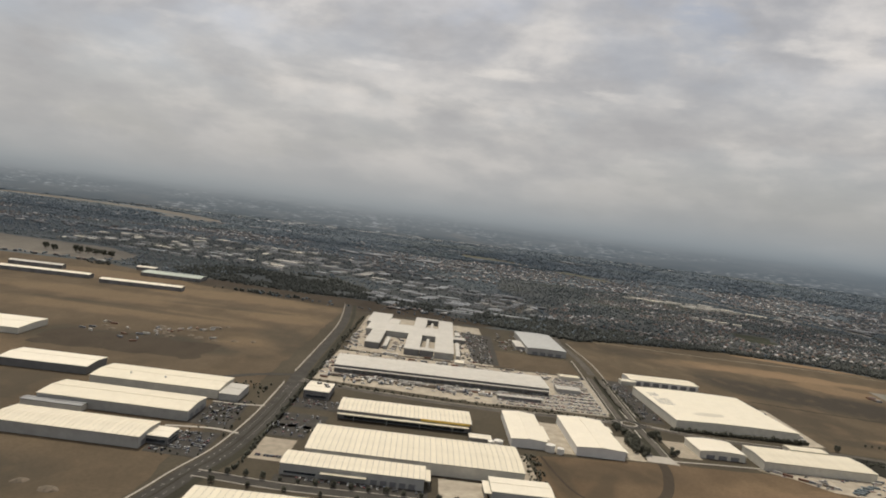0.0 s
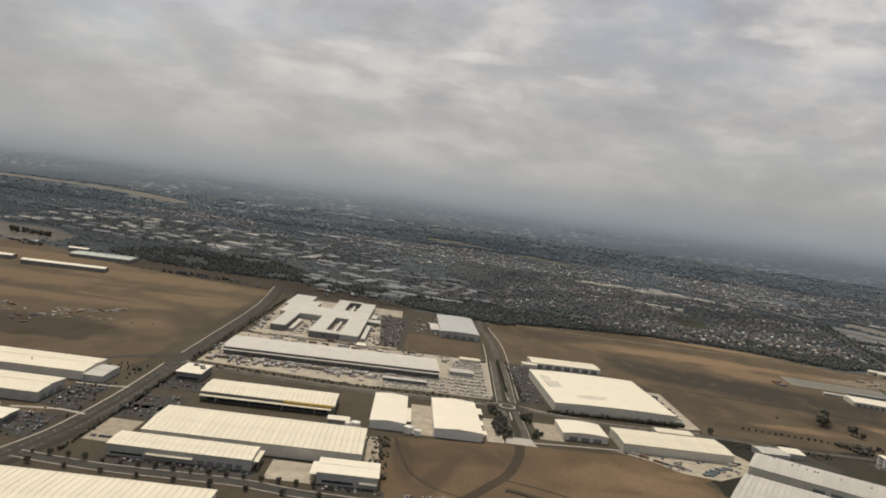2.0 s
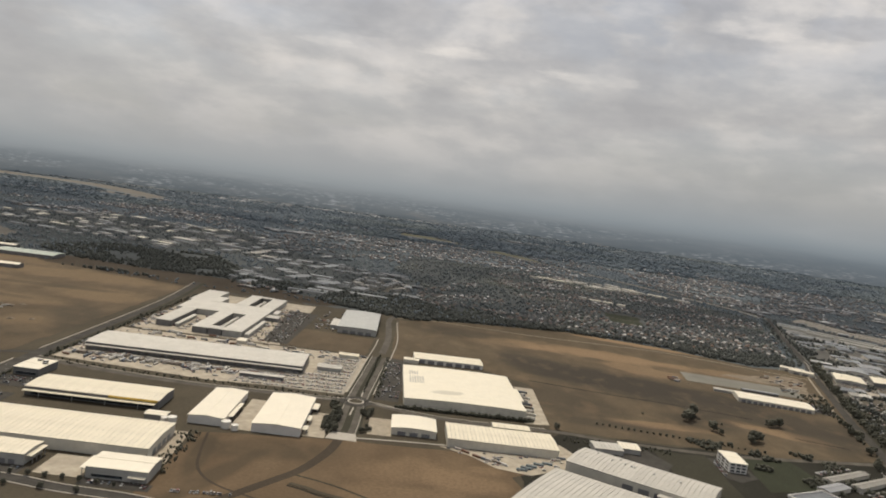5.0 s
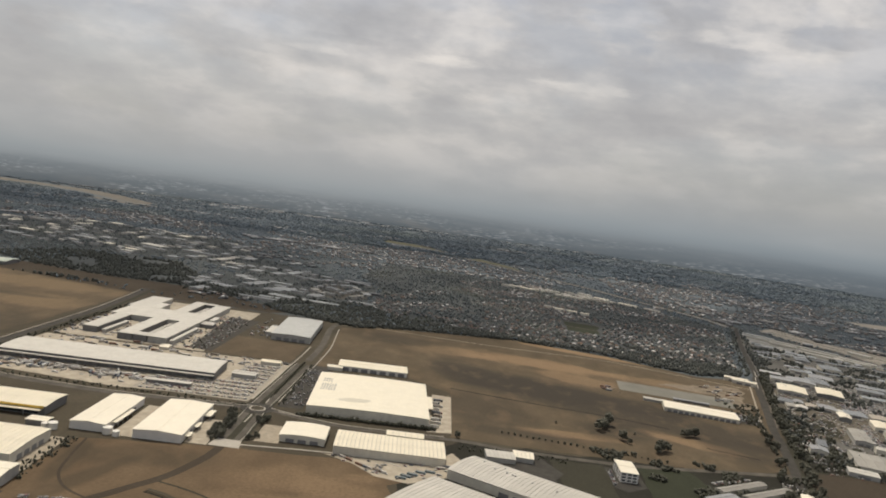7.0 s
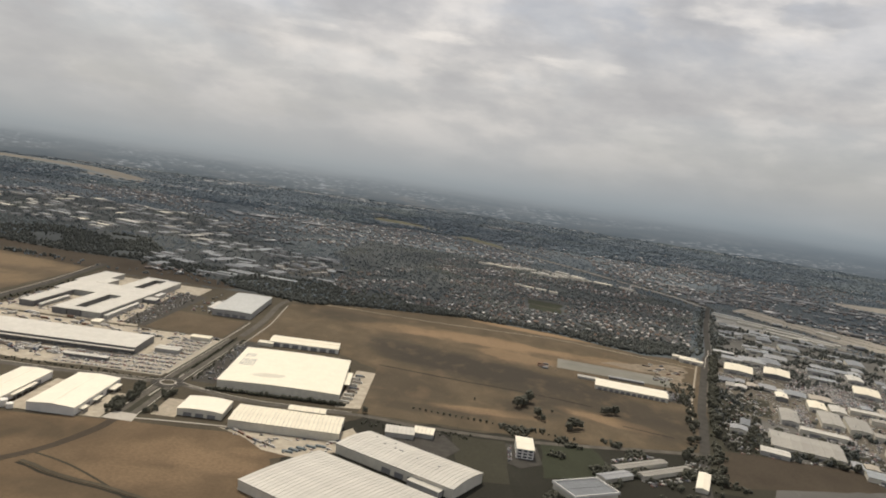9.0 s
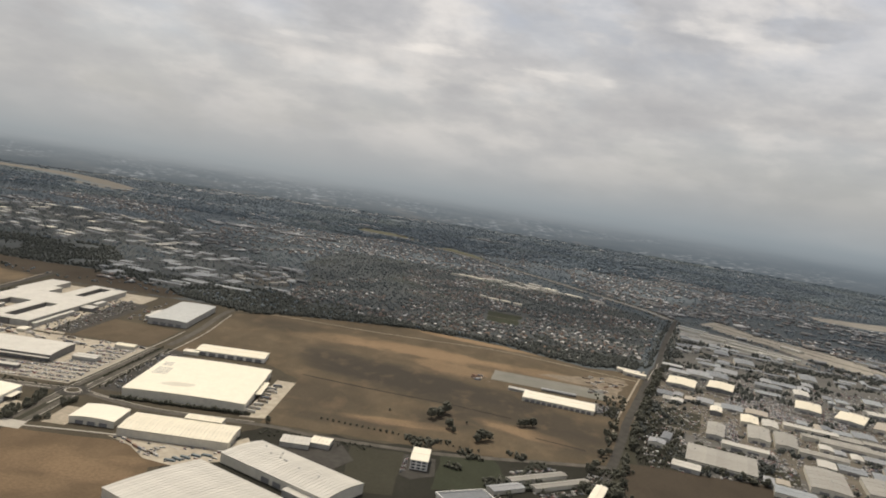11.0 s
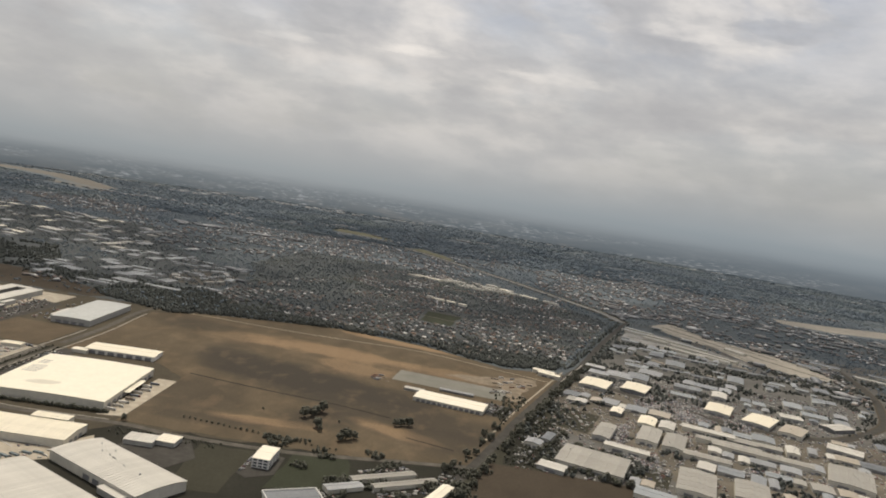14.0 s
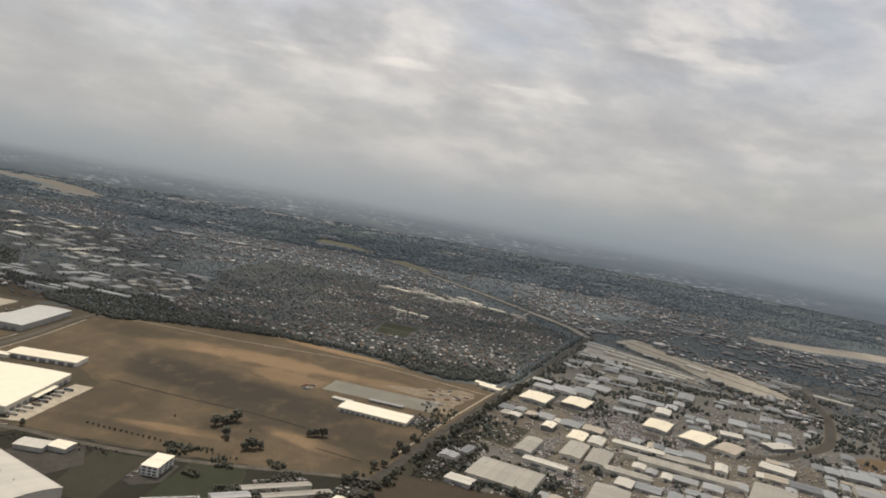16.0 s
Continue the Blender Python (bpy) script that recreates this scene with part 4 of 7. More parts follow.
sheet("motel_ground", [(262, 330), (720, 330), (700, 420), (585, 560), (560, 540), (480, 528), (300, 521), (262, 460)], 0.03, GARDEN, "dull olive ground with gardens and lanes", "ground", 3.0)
sheet("town_ground", [(545, 478), (585, 560), (705, 925), (860, 1400), (1500, 1400), (1900, 900), (1250, 420), (700, 420)], 0.05, TOWN_GROUND, "dusty worn ground between town sheds", "ground", 3.0)
sheet("town_yards", [(612, 700), (645, 790), (694, 905), (730, 878), (789, 838), (857, 797), (934, 780), (1000, 800), (1100, 780), (1160, 640), (900, 470), (735, 520), (735, 640), (690, 660)], 0.07, YARD_TOWN, "pale worn yards between workshops", "yard", 4.0)
sheet("corner_verge", [(540, 470), (592, 640), (614, 650), (626, 560), (585, 468)], 0.065, GRASS_DARK, "dull olive verge at the road corner", "grass", 1.0)
sheet("sports_ground", [(499, 1259), (558, 1244), (540, 1140), (492, 1156)], 0.1, GRASS_GREEN, "green sports ground among the houses", "grass", 3.0)

# roads
left_road = curve_line([(-124, 235), (-110, 304), (-105, 335), (-98, 370), (-95, 410), (-94, 450), (-95, 515), (-97, 560), (-98, 640), (-102, 830), (-118, 1000)])
ribbon("road_west", [p for p in left_road if p[1] < 572], 11.0, 0.18, ASPHALT, "dark dual carriageway beside the estate", "road")
ribbon("road_west_north", [p for p in left_road if p[1] > 560], 8.0, 0.178, ASPHALT, "narrow road past the paddock", "road")
ribbon("median_west", [p for p in left_road if p[1] < 500], 1.0, 0.24, GRASS_DARK, "grassed median", "median", thick=0.1)
ribbon("footpath_west_north", offset_line([p for p in left_road if p[1] > 560], 5.8), 0.8, 0.26, KERB, "pale concrete footpath", "path", thick=0.12)
ribbon("footpath_west", offset_line([p for p in left_road if p[1] < 535], 7.4), 0.9, 0.26, KERB, "pale concrete footpath", "path", thick=0.12)
ribbon("verge_west", offset_line(left_road, -7.6), 4.4, 0.15, GRASS_DARK, "dark grassed verge beside the road", "verge")
ribbon("side_street", curve_line([(-100, 556), (-122, 545), (-140, 528), (-152, 512), (-190, 506), (-260, 520)]), 6.5, 0.17, ASPHALT, "side street to the paddock sheds", "road")
ribbon("driveway", curve_line([(-100, 402), (-114, 405), (-128, 403), (-140, 400)]), 2.6, 0.22, KERB, "pale concrete driveway", "path")
ribbon("driveway_north", curve_line([(-100, 462), (-115, 459), (-132, 458)]), 2.2, 0.22, KERB, "pale concrete driveway", "path")
street = curve_line([(-93, 541), (-60, 534), (-20, 528), (40, 524), (90, 528), (150, 533)])
ribbon("road_middle", street, 8.0, 0.19, ASPHALT_OLD, "narrow estate street", "road")
ribbon("kerb_middle", offset_line(street, 5.2), 0.8, 0.30, KERB, "pale concrete kerb", "kerb", thick=0.15)
road_two = curve_line([(128, 372), (143, 420), (150, 460), (150, 533), (154, 641), (158, 772), (152, 905), (170, 960)])
BANK_LINE = [(133, 370), (142, 367), (152, 362), (170, 357), (186, 354), (215, 345)]
divided = [p for p in road_two if 455 < p[1] < 700]
ribbon("verge_east", divided, 19.0, 0.16, GRASS_DARK, "dull grassed verge and median of the estate road", "verge")
for side in (-4.6, 4.6):
    ribbon("carriageway", offset_line(divided, side), 4.6, 0.185, ASPHALT_OLD, "worn carriageway of the divided estate road", "road")
    ribbon("kerb_line", offset_line(divided, side * 1.58), 0.45, 0.28, KERB, "pale concrete kerb", "kerb", thick=0.12)
ribbon("road_east_north", [p for p in road_two if p[1] > 690], 7.0, 0.185, ASPHALT_OLD, "estate road past the paddock", "road")
sheet("road_head", [(140, 446), (160, 446), (158, 460), (142, 460)], 0.2, KERB, "pale concrete head of the unfinished road", "road")
ribbon("track", curve_line([(149, 450), (146, 425), (136, 392), (122, 368), (112, 352), (98, 330)]), 6.0, 0.14, TRACK, "dark grassed track across the paddock", "track")
ribbon("kerb_east", offset_line([p for p in road_two if 545 < p[1] < 780], 10.4), 0.9, 0.30, KERB, "pale footpath beside the road", "path", thick=0.15)
ribbon("kerb_far_side", offset_line([p for p in road_two if 545 < p[1] < 900], -10.2), 0.9, 0.30, KERB, "pale kerb beside the road", "kerb", thick=0.15)
ribbon("wheel_track", curve_line([(72, 430), (77, 400), (84, 374), (100, 356), (132, 343)]), 1.6, 0.12, TRACK, "dark wheel track across the paddock", "track")
ribbon("paddock_track", curve_line([(297, 674), (373, 659), (433, 651), (493, 635)]), 2.2, 0.14, GARDEN, "dark fence line across the paddock", "track")
ribbon("paddock_track_short", [(510, 590), (550, 577)], 1.8, 0.14, GARDEN, "dark wheel track", "track")
ribbon("bank", curve_line(BANK_LINE), 3.0, 0.35, VERGE, "low dry grass bank across the paddock", "bank", thick=0.3)
# No hollow here: a dark strip paints the shadow line of the bank.
ribbon("ditch", offset_line(curve_line(BANK_LINE), -3.0), 1.8, 0.13, GARDEN, "dark strip painted as the bank's shadow", "ditch")
ribbon("wheel_track_east", curve_line([(131, 383), (160, 372), (200, 345), (215, 320)]), 1.6, 0.12, GRASS_DARK, "dark wheel track across the paddock", "track")
back_road = curve_line([(158, 533), (215, 517), (300, 521), (341, 516), (424, 517), (500, 532), (566, 546)])
ribbon("road_back", back_road, 6.4, 0.187, ASPHALT_OLD, "estate back road beside a tree row", "road")
ribbon("kerb_back", offset_line([p for p in back_road if p[0] < 300], 4.6), 0.8, 0.30, KERB, "pale concrete kerb", "kerb", thick=0.15)
ribbon("footpath_south", curve_line([(152, 452), (200, 459), (240, 462), (262, 452)]), 1.6, 0.26, KERB, "pale path along the paddock", "path", thick=0.12)
south_street = curve_line([(-102, 338), (-60, 334), (0, 336), (31, 332), (66, 330), (110, 322)])
ribbon("road_south", south_street, 7.0, 0.19, ASPHALT, "tree lined estate street", "road")
ribbon("kerb_south", offset_line(south_street, 4.2), 0.7, 0.30, KERB, "pale kerb", "kerb", thick=0.15)
ribbon("kerb_south_side", offset_line(south_street, -4.2), 0.7, 0.30, KERB, "pale kerb", "kerb", thick=0.15)
big_road = curve_line([(505, 350), (543, 484), (571, 566), (597, 645), (613, 695), (699, 932), (721, 985), (800, 1220), (888, 1462), (905, 1510)])
ribbon("road_town", big_road, 8.0, 0.19, ASPHALT, "main road past the town", "road")
ribbon("service_road", offset_line([p for p in big_road if 600 < p[1] < 940], 9.5), 2.0, 0.2, GRAVEL, "pale gravel service road", "road")
ribbon("median_town", [p for p in big_road if 880 < p[1] < 1010], 0.9, 0.26, KERB, "pale concrete median", "median", thick=0.1)
town_road = curve_line([(700, 940), (733, 896), (789, 851), (857, 810), (891, 795), (934, 793), (990, 815), (1048, 864), (1100, 920), (1138, 988), (1185, 1090), (1215, 1190), (1255, 1365)])
ribbon("verge_through_town", town_road, 14.0, 0.17, VERGE, "dusty pale verge of the town road", "verge")
ribbon("road_through_town", town_road, 9.0, 0.2, ASPHALT, "curving road through the town", "road")
back_path = curve_line([(160, 925), (217, 934), (337, 924), (430, 926), (505, 926), (609, 889), (665, 868)])
ribbon("gravel_path", back_path, 1.7, 0.15, GRAVEL, "pale gravel path behind the paddock", "path")
freeway = curve_line([(305, 2588), (400, 2465), (481, 2343), (570, 2190), (657, 2037), (740, 1880), (812, 1728), (870, 1610), (893, 1500)])
ribbon("freeway_verge", freeway, 46.0, 0.12, GRASS_DARK, "dull grassed freeway reserve", "verge")
ribbon("freeway", freeway, 13.0, 0.16, FREEWAY, "worn grey concrete freeway", "road")
ribbon("freeway_barrier", offset_line(freeway, 8.5), 1.6, 0.9, KERB, "pale concrete freeway barrier", "barrier", thick=0.8)
RAIL_A = [(845, 1300), (893, 1427), (964, 1380), (1050, 1242), (1040, 1190), (944, 1201), (894, 1246)]
RAIL_B = [(957, 1519), (1023, 1601), (1060, 1465), (1100, 1420), (1156, 1344), (1190, 1200), (1133, 1165), (1090, 1222), (1054, 1256), (1031, 1374), (989, 1376)]
sheet("rail_yard", [(845, 1300), (893, 1427), (964, 1380), (1050, 1242), (1040, 1190), (944, 1201), (894, 1246)], 0.14, YARD_PALE, "pale paved yard beside the railway", "rail yard", 3.0)
sheet("rail_yard_bank", [(957, 1519), (1023, 1601), (1060, 1465), (1100, 1420), (1156, 1344), (1190, 1200), (1133, 1165), (1090, 1222), (1054, 1256), (1031, 1374), (989, 1376)], 0.13, BANK, "bare tan bank of the rail yard", "rail yard", 3.0)
for k, (wd, mt) in enumerate(((4.0, ASPHALT), (2.2, ASPHALT_OLD), (2.2, ASPHALT_OLD))):
    ribbon("rail_line", offset_line(curve_line([(930, 1520), (1012, 1365), (1059, 1229), (1109, 1154), (1180, 1080), (1260, 1020)]), (0, -13, 20)[k]), wd, 0.2, mt, "dark ballasted rail line", "rail line")
for ln, mt in (([(868, 1330), (930, 1300), (1035, 1205)], ASPHALT_OLD), ([(880, 1395), (950, 1345), (1045, 1230)], ASPHALT_OLD), ([(900, 1280), (960, 1245), (1030, 1195)], ASPHALT_OLD), ([(985, 1530), (1050, 1400), (1110, 1290), (1170, 1200)], TRACK), ([(1015, 1570), (1075, 1430), (1140, 1320)], TRACK)):
    ribbon("siding", curve_line(ln), 4.5, 0.19, mt, "dark siding across the rail yard", "rail line")
ribbon("yard_lane", curve_line([(835, 1265), (888, 1262), (964, 1238), (1038, 1175)]), 5.0, 0.18, GRAVEL, "pale gravel lane", "road")
ribbon("yard_lane", curve_line([(800, 1174), (850, 1137), (900, 1090), (960, 1060)]), 5.0, 0.18, GRAVEL, "pale gravel lane", "road")
STRAW = [[(-2250, 3620), (-1900, 3560), (-1640, 3600), (-1420, 3500), (-1180, 3260), (-1010, 3130), (-930, 3200), (-1060, 3340), (-1280, 3600), (-1520, 3780), (-1800, 3800), (-2250, 3850)],
         [(-1250, 3130), (-1080, 3040), (-900, 2960), (-860, 3020), (-1040, 3110), (-1230, 3200)],
         [(60, 2820), (220, 2760), (330, 2700), (300, 2790), (180, 2930), (70, 2960)],
         [(380, 2520), (450, 2420), (520, 2300), (545, 2330), (500, 2450), (430, 2580)],
         [(1430, 1990), (1560, 1950), (1720, 2000), (1900, 2010), (2150, 1960), (2400, 2060), (2350, 2180), (2060, 2130), (1860, 2190), (1640, 2110), (1460, 2080)]]
for i, (pts, mt, text) in enumerate(zip(STRAW, (STRAW_GRASS, STRAW_GRASS, GRASS_STRAW, GRASS_STRAW, BANK), ("distant straw coloured paddock", "distant straw coloured paddock", "pale green open ground by the freeway", "pale green open ground by the freeway", "bare tan ground past the rail yard"))):
    sheet("far_paddock", pts, 0.1 + 0.004 * i, mt, text, "field", 6.0)
# roundabout
f = Form().tube((0, 0, -0.2), (0, 0, 0.28), 12.5, 12.5, 40)
single("roundabout", f, ASPHALT, "asphalt roundabout", "road", "structure", pose(150, 533, 0))
f = Form().tube((0, 0, 0.0), (0, 0, 0.42), 6.3, 6.2, 32)
single("roundabout_kerb", f, KERB, "pale concrete apron of the roundabout", "kerb", "structure", pose(150, 533, 0))
for a, b in (((152.5, 549), (152.8, 575)), ((150, 517), (149.5, 498)), ((134, 531), (116, 529)), ((166, 532), (184, 527))):
    ribbon("splitter_island", [a, b], 1.0, 0.36, KERB, "pale concrete splitter island", "traffic island", thick=0.2)
f = Form().tube((0, 0, 0.0), (0, 0, 0.6), 5.1, 4.8, 32)
single("roundabout_island", f, VERGE, "grassed roundabout island with a kerb", "traffic island", "structure", pose(150, 533, 0))

# dashes on the dual carriageway
f = Form()
for side in (-2.9, 2.9):
    ln = offset_line(curve_line([(-124, 235), (-110, 304), (-98, 370), (-95, 410), (-94, 450), (-95, 530)], 30), side)
    for i in range(0, len(ln) - 2, 3):
        (x0, y0), (x1, y1) = ln[i], ln[i + 1]
        k = math.hypot(x1 - x0, y1 - y0)
        ox, oy = -(y1 - y0) / k * 0.09, (x1 - x0) / k * 0.09
        f.face([(x0 + ox, y0 + oy, 0.2), (x0 - ox, y0 - oy, 0.2), (x1 - ox, y1 - oy, 0.2), (x1 + ox, y1 + oy, 0.2)])
single("lane_marking", f, LINE, "white broken lane lines", "road marking", "structure")

# yards and car parks
sheet("yard_long", [(-86, 552), (40, 540), (143, 556), (145, 684), (-84, 676)], 0.12, CONCRETE, "tan concrete freight yard", "yard")
sheet("yard_factory", plot(-12, 805, 140, 240, 1), 0.125, CONCRETE, "tan concrete yard round the factory", "yard")
sheet("car_park_factory", [(42, 694), (66, 693), (68, 872), (32, 878)], 0.15, ASPHALT, "asphalt staff car park", "car park")
sheet("car_park_sales", [(50, 545), (139, 547), (141, 672), (108, 660), (106, 598), (52, 584)], 0.15, SALES, "full pale paved car yard", "car park")
sheet("car_park_west", [(-139, 392), (-108, 399), (-107, 357), (-135, 357)], 0.15, ASPHALT, "asphalt car park", "car park")
sheet("car_park_west_north", [(-131, 468), (-110, 468), (-107, 407), (-132, 410)], 0.15, ASPHALT, "asphalt car park", "car park")
sheet("car_park_showroom", plot(-70, 480, 32, 24, 0), 0.15, ASPHALT, "asphalt car park", "car park")
sheet("car_park_corner", plot(-72, 440, 28, 30, 0), 0.15, ASPHALT, "asphalt car park", "car park")
sheet("car_park_forecourt", plot(-76, 418, 24, 24, 0), 0.15, ASPHALT, "asphalt car park beside a forecourt", "car park")
sheet("forecourt", plot(-76, 384, 18, 36, 0), 0.14, GRAVEL, "pale gravel forecourt", "yard")
sheet("lane_front", plot(-22, 430, 130, 12, 2), 0.13, CONCRETE, "concrete lane between sheds", "yard")
sheet("yard_front", plot(24, 358, 24, 26, 1), 0.13, CONCRETE, "pale concrete loading yard", "yard")
sheet("car_park_front", plot(-30, 345, 74, 9, 1), 0.15, ASPHALT, "asphalt car park", "car park")
sheet("car_park_box", plot(54, 342, 34, 8, 2), 0.15, ASPHALT, "asphalt car park", "car park")
sheet("lane_side", plot(60, 396, 9, 60, 4), 0.13, GRAVEL, "gravel lane", "yard")
sheet("yard_twins", plot(87, 474, 14, 66, 1), 0.13, CONCRETE, "pale concrete yard between two sheds", "yard")
sheet("yard_twins_east", plot(132, 470, 14, 50, 1), 0.13, CONCRETE, "concrete yard", "yard")
sheet("yard_big", [(277, 532), (296, 536), (297, 642), (280, 642)], 0.13, CONCRETE, "concrete apron beside the large warehouse", "yard")
sheet("car_park_big", [(162, 545), (181, 545), (184, 690), (166, 690)], 0.15, ASPHALT, "asphalt car park", "car park")
sheet("yard_small", plot(172, 482, 16, 36, 2), 0.13, GRAVEL, "pale gravel yard", "yard")
sheet("yard_strip", [(212, 458), (232, 447), (247, 431), (268, 426), (300, 450), (306, 470), (296, 492), (276, 460)], 0.135, CONCRETE, "concrete yard with parked trucks", "yard")
sheet("yard_sheds", [(296, 440), (308, 470), (332, 506), (358, 510), (372, 480), (350, 440)], 0.13, ASPHALT, "worn asphalt yard", "yard")
sheet("car_park_hotel", [(404, 468), (412, 462), (428, 474), (428, 506), (405, 507)], 0.14, ASPHALT, "asphalt hotel car park", "car park")
sheet("slab", plot(545, 783, 122, 46, -9), 0.16, SLAB, "large bare concrete slab", "slab", thick=0.2)
sheet("earthworks", [(586, 772), (618, 758), (640, 835), (652, 862), (630, 868), (590, 846), (560, 838), (540, 826), (600, 806)], 0.13, EARTH, "scraped earth beside the road", "earth", 4.0)
sheet("dark_scrub", [(588, 566), (604, 640), (638, 752), (652, 772), (650, 700), (640, 650), (632, 572)], 0.1, GARDEN, "dark scrubby ground beside the main road", "ground", 2.0)
sheet("car_park_depot", plot(592, 712, 34, 44, -18), 0.15, ASPHALT, "asphalt depot car park", "car park")
sheet("dark_court", plot(712, 594, 40, 44, -21), 0.12, GRASS_DARK, "dull vacant court between sheds", "yard")
sheet("dark_block", plot(668, 727, 50, 74, -21), 0.12, GRASS_DARK, "dull vacant block", "yard", 1.0)
sheet("west_works", plot(-245, 592, 130, 66, 4), 0.10, TRACK, "dark graded ground of a building site", "earth", 4.0)

# ---- the estate ----
S = "s"
warehouse("warehouse", -1.4, 396.6, 114, 44, 1.5, 6.5, ROOF_CREAM, WALL_PALE, "very large cream steel warehouse with a ribbed roof", rise=1.0, bays=37, doors=[("e", 0.15, 0.85, 4, 3.2, DOOR_GREY)])
warehouse("warehouse", -30.4, 359.8, 70, 19, 1.0, 5.8, ROOF_CREAM, WALL_GREY, "long cream roofed warehouse with grey walls", rise=0.7, bays=24, doors=[(S, 0.62, 0.95, 5, 2.6, DOOR_GREY)], canopies=[(S, 0.28, 0.6, 3.0, 3.2), ("e", 0.1, 0.95, 3.0, 4.2)], windows=[(S, 0.03, 0.25, 1.0, 2.2)])
warehouse("warehouse", 52, 357, 30, 20, 2, 6.0, ROOF_WHITE, WALL_GREY, "white roofed warehouse with a grey front wall", rise=0.8, canopies=[(S, 0.7, 0.98, 2.5, 2.8), ("w", 0.05, 0.9, 3.5, 4.0)], windows=[(S, 0.1, 0.6, 1.0, 2.4)])
warehouse("showroom", -11.5, 472, 84, 30, 2, 5.8, ROOF_CREAM, WALL_DARK, "cream ribbed showroom with a yellow fascia", "showroom", rise=1.0, bays=30, canopies=[(S, 0.0, 0.98, 4.0, 3.6)], fascia=(YELLOW, 0.62, 0.99), windows=[(S, 0.05, 0.95, 0.6, 2.8)])
warehouse("freight_depot", 10.7, 611, 174, 46, 3, 6.2, ROOF_PALE, WALL_DARK, "very long pale roofed freight depot with dock doors", "depot", rise=0.9, arch=True, doors=[(S, 0.02, 0.98, 26, 3.0, DOOR_GREY)], canopies=[(S, 0.0, 1.0, 4.0, 4.0)])
warehouse("dock_shed", 72, 565, 34, 6, 3, 3.0, ROOF_PALE, WALL_DARK, "low pale roofed dock shed", "shed", rise=0.5)
warehouse("wash_bay", 118, 617, 20, 12, 3, 3.4, ROOF_PALE, WALL_GREY, "open sided pale vehicle shed", "shed", rise=0.4)
warehouse("guard_house", 128, 672, 18, 9, 3, 3.2, ROOF_CREAM, WALL_PALE, "small cream roofed office", "office", rise=0.4)
warehouse("warehouse", 65.5, 474.5, 22, 64, 1, 5.2, ROOF_WHITE, WALL_WHITE, "narrow white steel warehouse with a gabled roof", rise=0.9, ridge="y", doors=[("e", 0.2, 0.8, 3, 3.0, DOOR_GREY)], canopies=[("e", 0.15, 0.62, 3.2, 3.6)])
warehouse("warehouse", 109, 476, 30, 70, 1.5, 5.6, ROOF_WHITE, WALL_WHITE, "broad white steel warehouse with a gabled roof", rise=1.0, ridge="y", doors=[("e", 0.1, 0.9, 3, 3.2, DOOR_GREY)], canopies=[("e", 0.08, 0.2, 3.5, 3.0), ("e", 0.35, 0.5, 3.0, 3.0), ("e", 0.7, 0.9, 4.5, 3.2)])
warehouse("distribution_centre", 229, 592, 93, 106, 3, 7.0, ROOF_STAINED, WALL_PALE, "huge white flat roofed distribution centre", "warehouse", rise=0.9, ridge="y", arch=True, doors=[("e", 0.05, 0.95, 10, 3.4, DOOR_GREY)], canopies=[("e", 0.35, 0.7, 5.0, 4.2)], vents=0)
warehouse("warehouse", 221, 702, 66, 26, 4, 4.6, ROOF_CREAM, WALL_WHITE, "cream roofed warehouse with evenly spaced dark doors", rise=0.7, doors=[(S, 0.04, 0.98, 7, 3.2, DOOR_GREY)])
warehouse("office", 186, 686, 14, 9, 3, 3.4, ROOF_WHITE, WALL_PALE, "small white roofed office block", rise=0.3, category="office")
warehouse("warehouse", 194.5, 484, 30, 28, 2, 4.8, ROOF_WHITE, WALL_PALE, "small white warehouse with dark openings", rise=1.0, ridge="y", arch=True, doors=[(S, 0.1, 0.9, 3, 2.6, DOOR_GREY)])
warehouse("warehouse", 253.2, 477, 73, 33, 2, 5.8, ROOF_CREAM, WALL_PALE, "cream ribbed warehouse along the back road", rise=1.0, bays=27, doors=[("e", 0.2, 0.8, 3, 3.0, DOOR_GREY)])
warehouse("warehouse_annexe", 262, 499, 26, 10, 2, 6.6, ROOF_CREAM, WALL_PALE, "raised cream annexe of a ribbed warehouse", "warehouse", rise=0.4, bays=6)
warehouse("warehouse", 338, 436, 87, 36, -31, 6.4, ROOF_PALE, WALL_PALE, "pale arched steel warehouse with ridge vents", rise=1.6, arch=True, bays=30, vents=8, doors=[(S, 0.4, 0.95, 5, 3.4, DOOR_GREY)])
warehouse("warehouse", 304, 378, 88, 66, -31, 5.8, ROOF_PALE, WALL_PALE, "large pale grey ribbed warehouse", rise=1.3, arch=True, bays=30, doors=[("n", 0.5, 0.95, 4, 3.4, DOOR_GREY)])
warehouse("loading_canopy", 351, 407, 22, 10, -31, 4.0, ROOF_PALE, WALL_GREY, "pale loading canopy between two warehouses", "canopy", rise=0.3)
warehouse("warehouse", 121, 839, 42, 112, 2, 7.0, ROOF_SILVER, WALL_GREY, "pale grey roofed warehouse with grey walls", rise=0.8, ridge="y", arch=True, doors=[(S, 0.1, 0.9, 4, 3.4, DOOR_GREY)])
warehouse("annexe", 96, 820, 10, 40, 2, 4.0, ROOF_PALE, WALL_GREY, "low grey annexe with parked trucks", "annexe", rise=0.3, ridge="y")
warehouse("warehouse", -175, 428, 86, 33, 0, 6.0, ROOF_CREAM, WALL_GREY, "cream roofed warehouse with grey end walls", rise=1.2, doors=[("e", 0.1, 0.9, 3, 3.0, DOOR_GREY)])
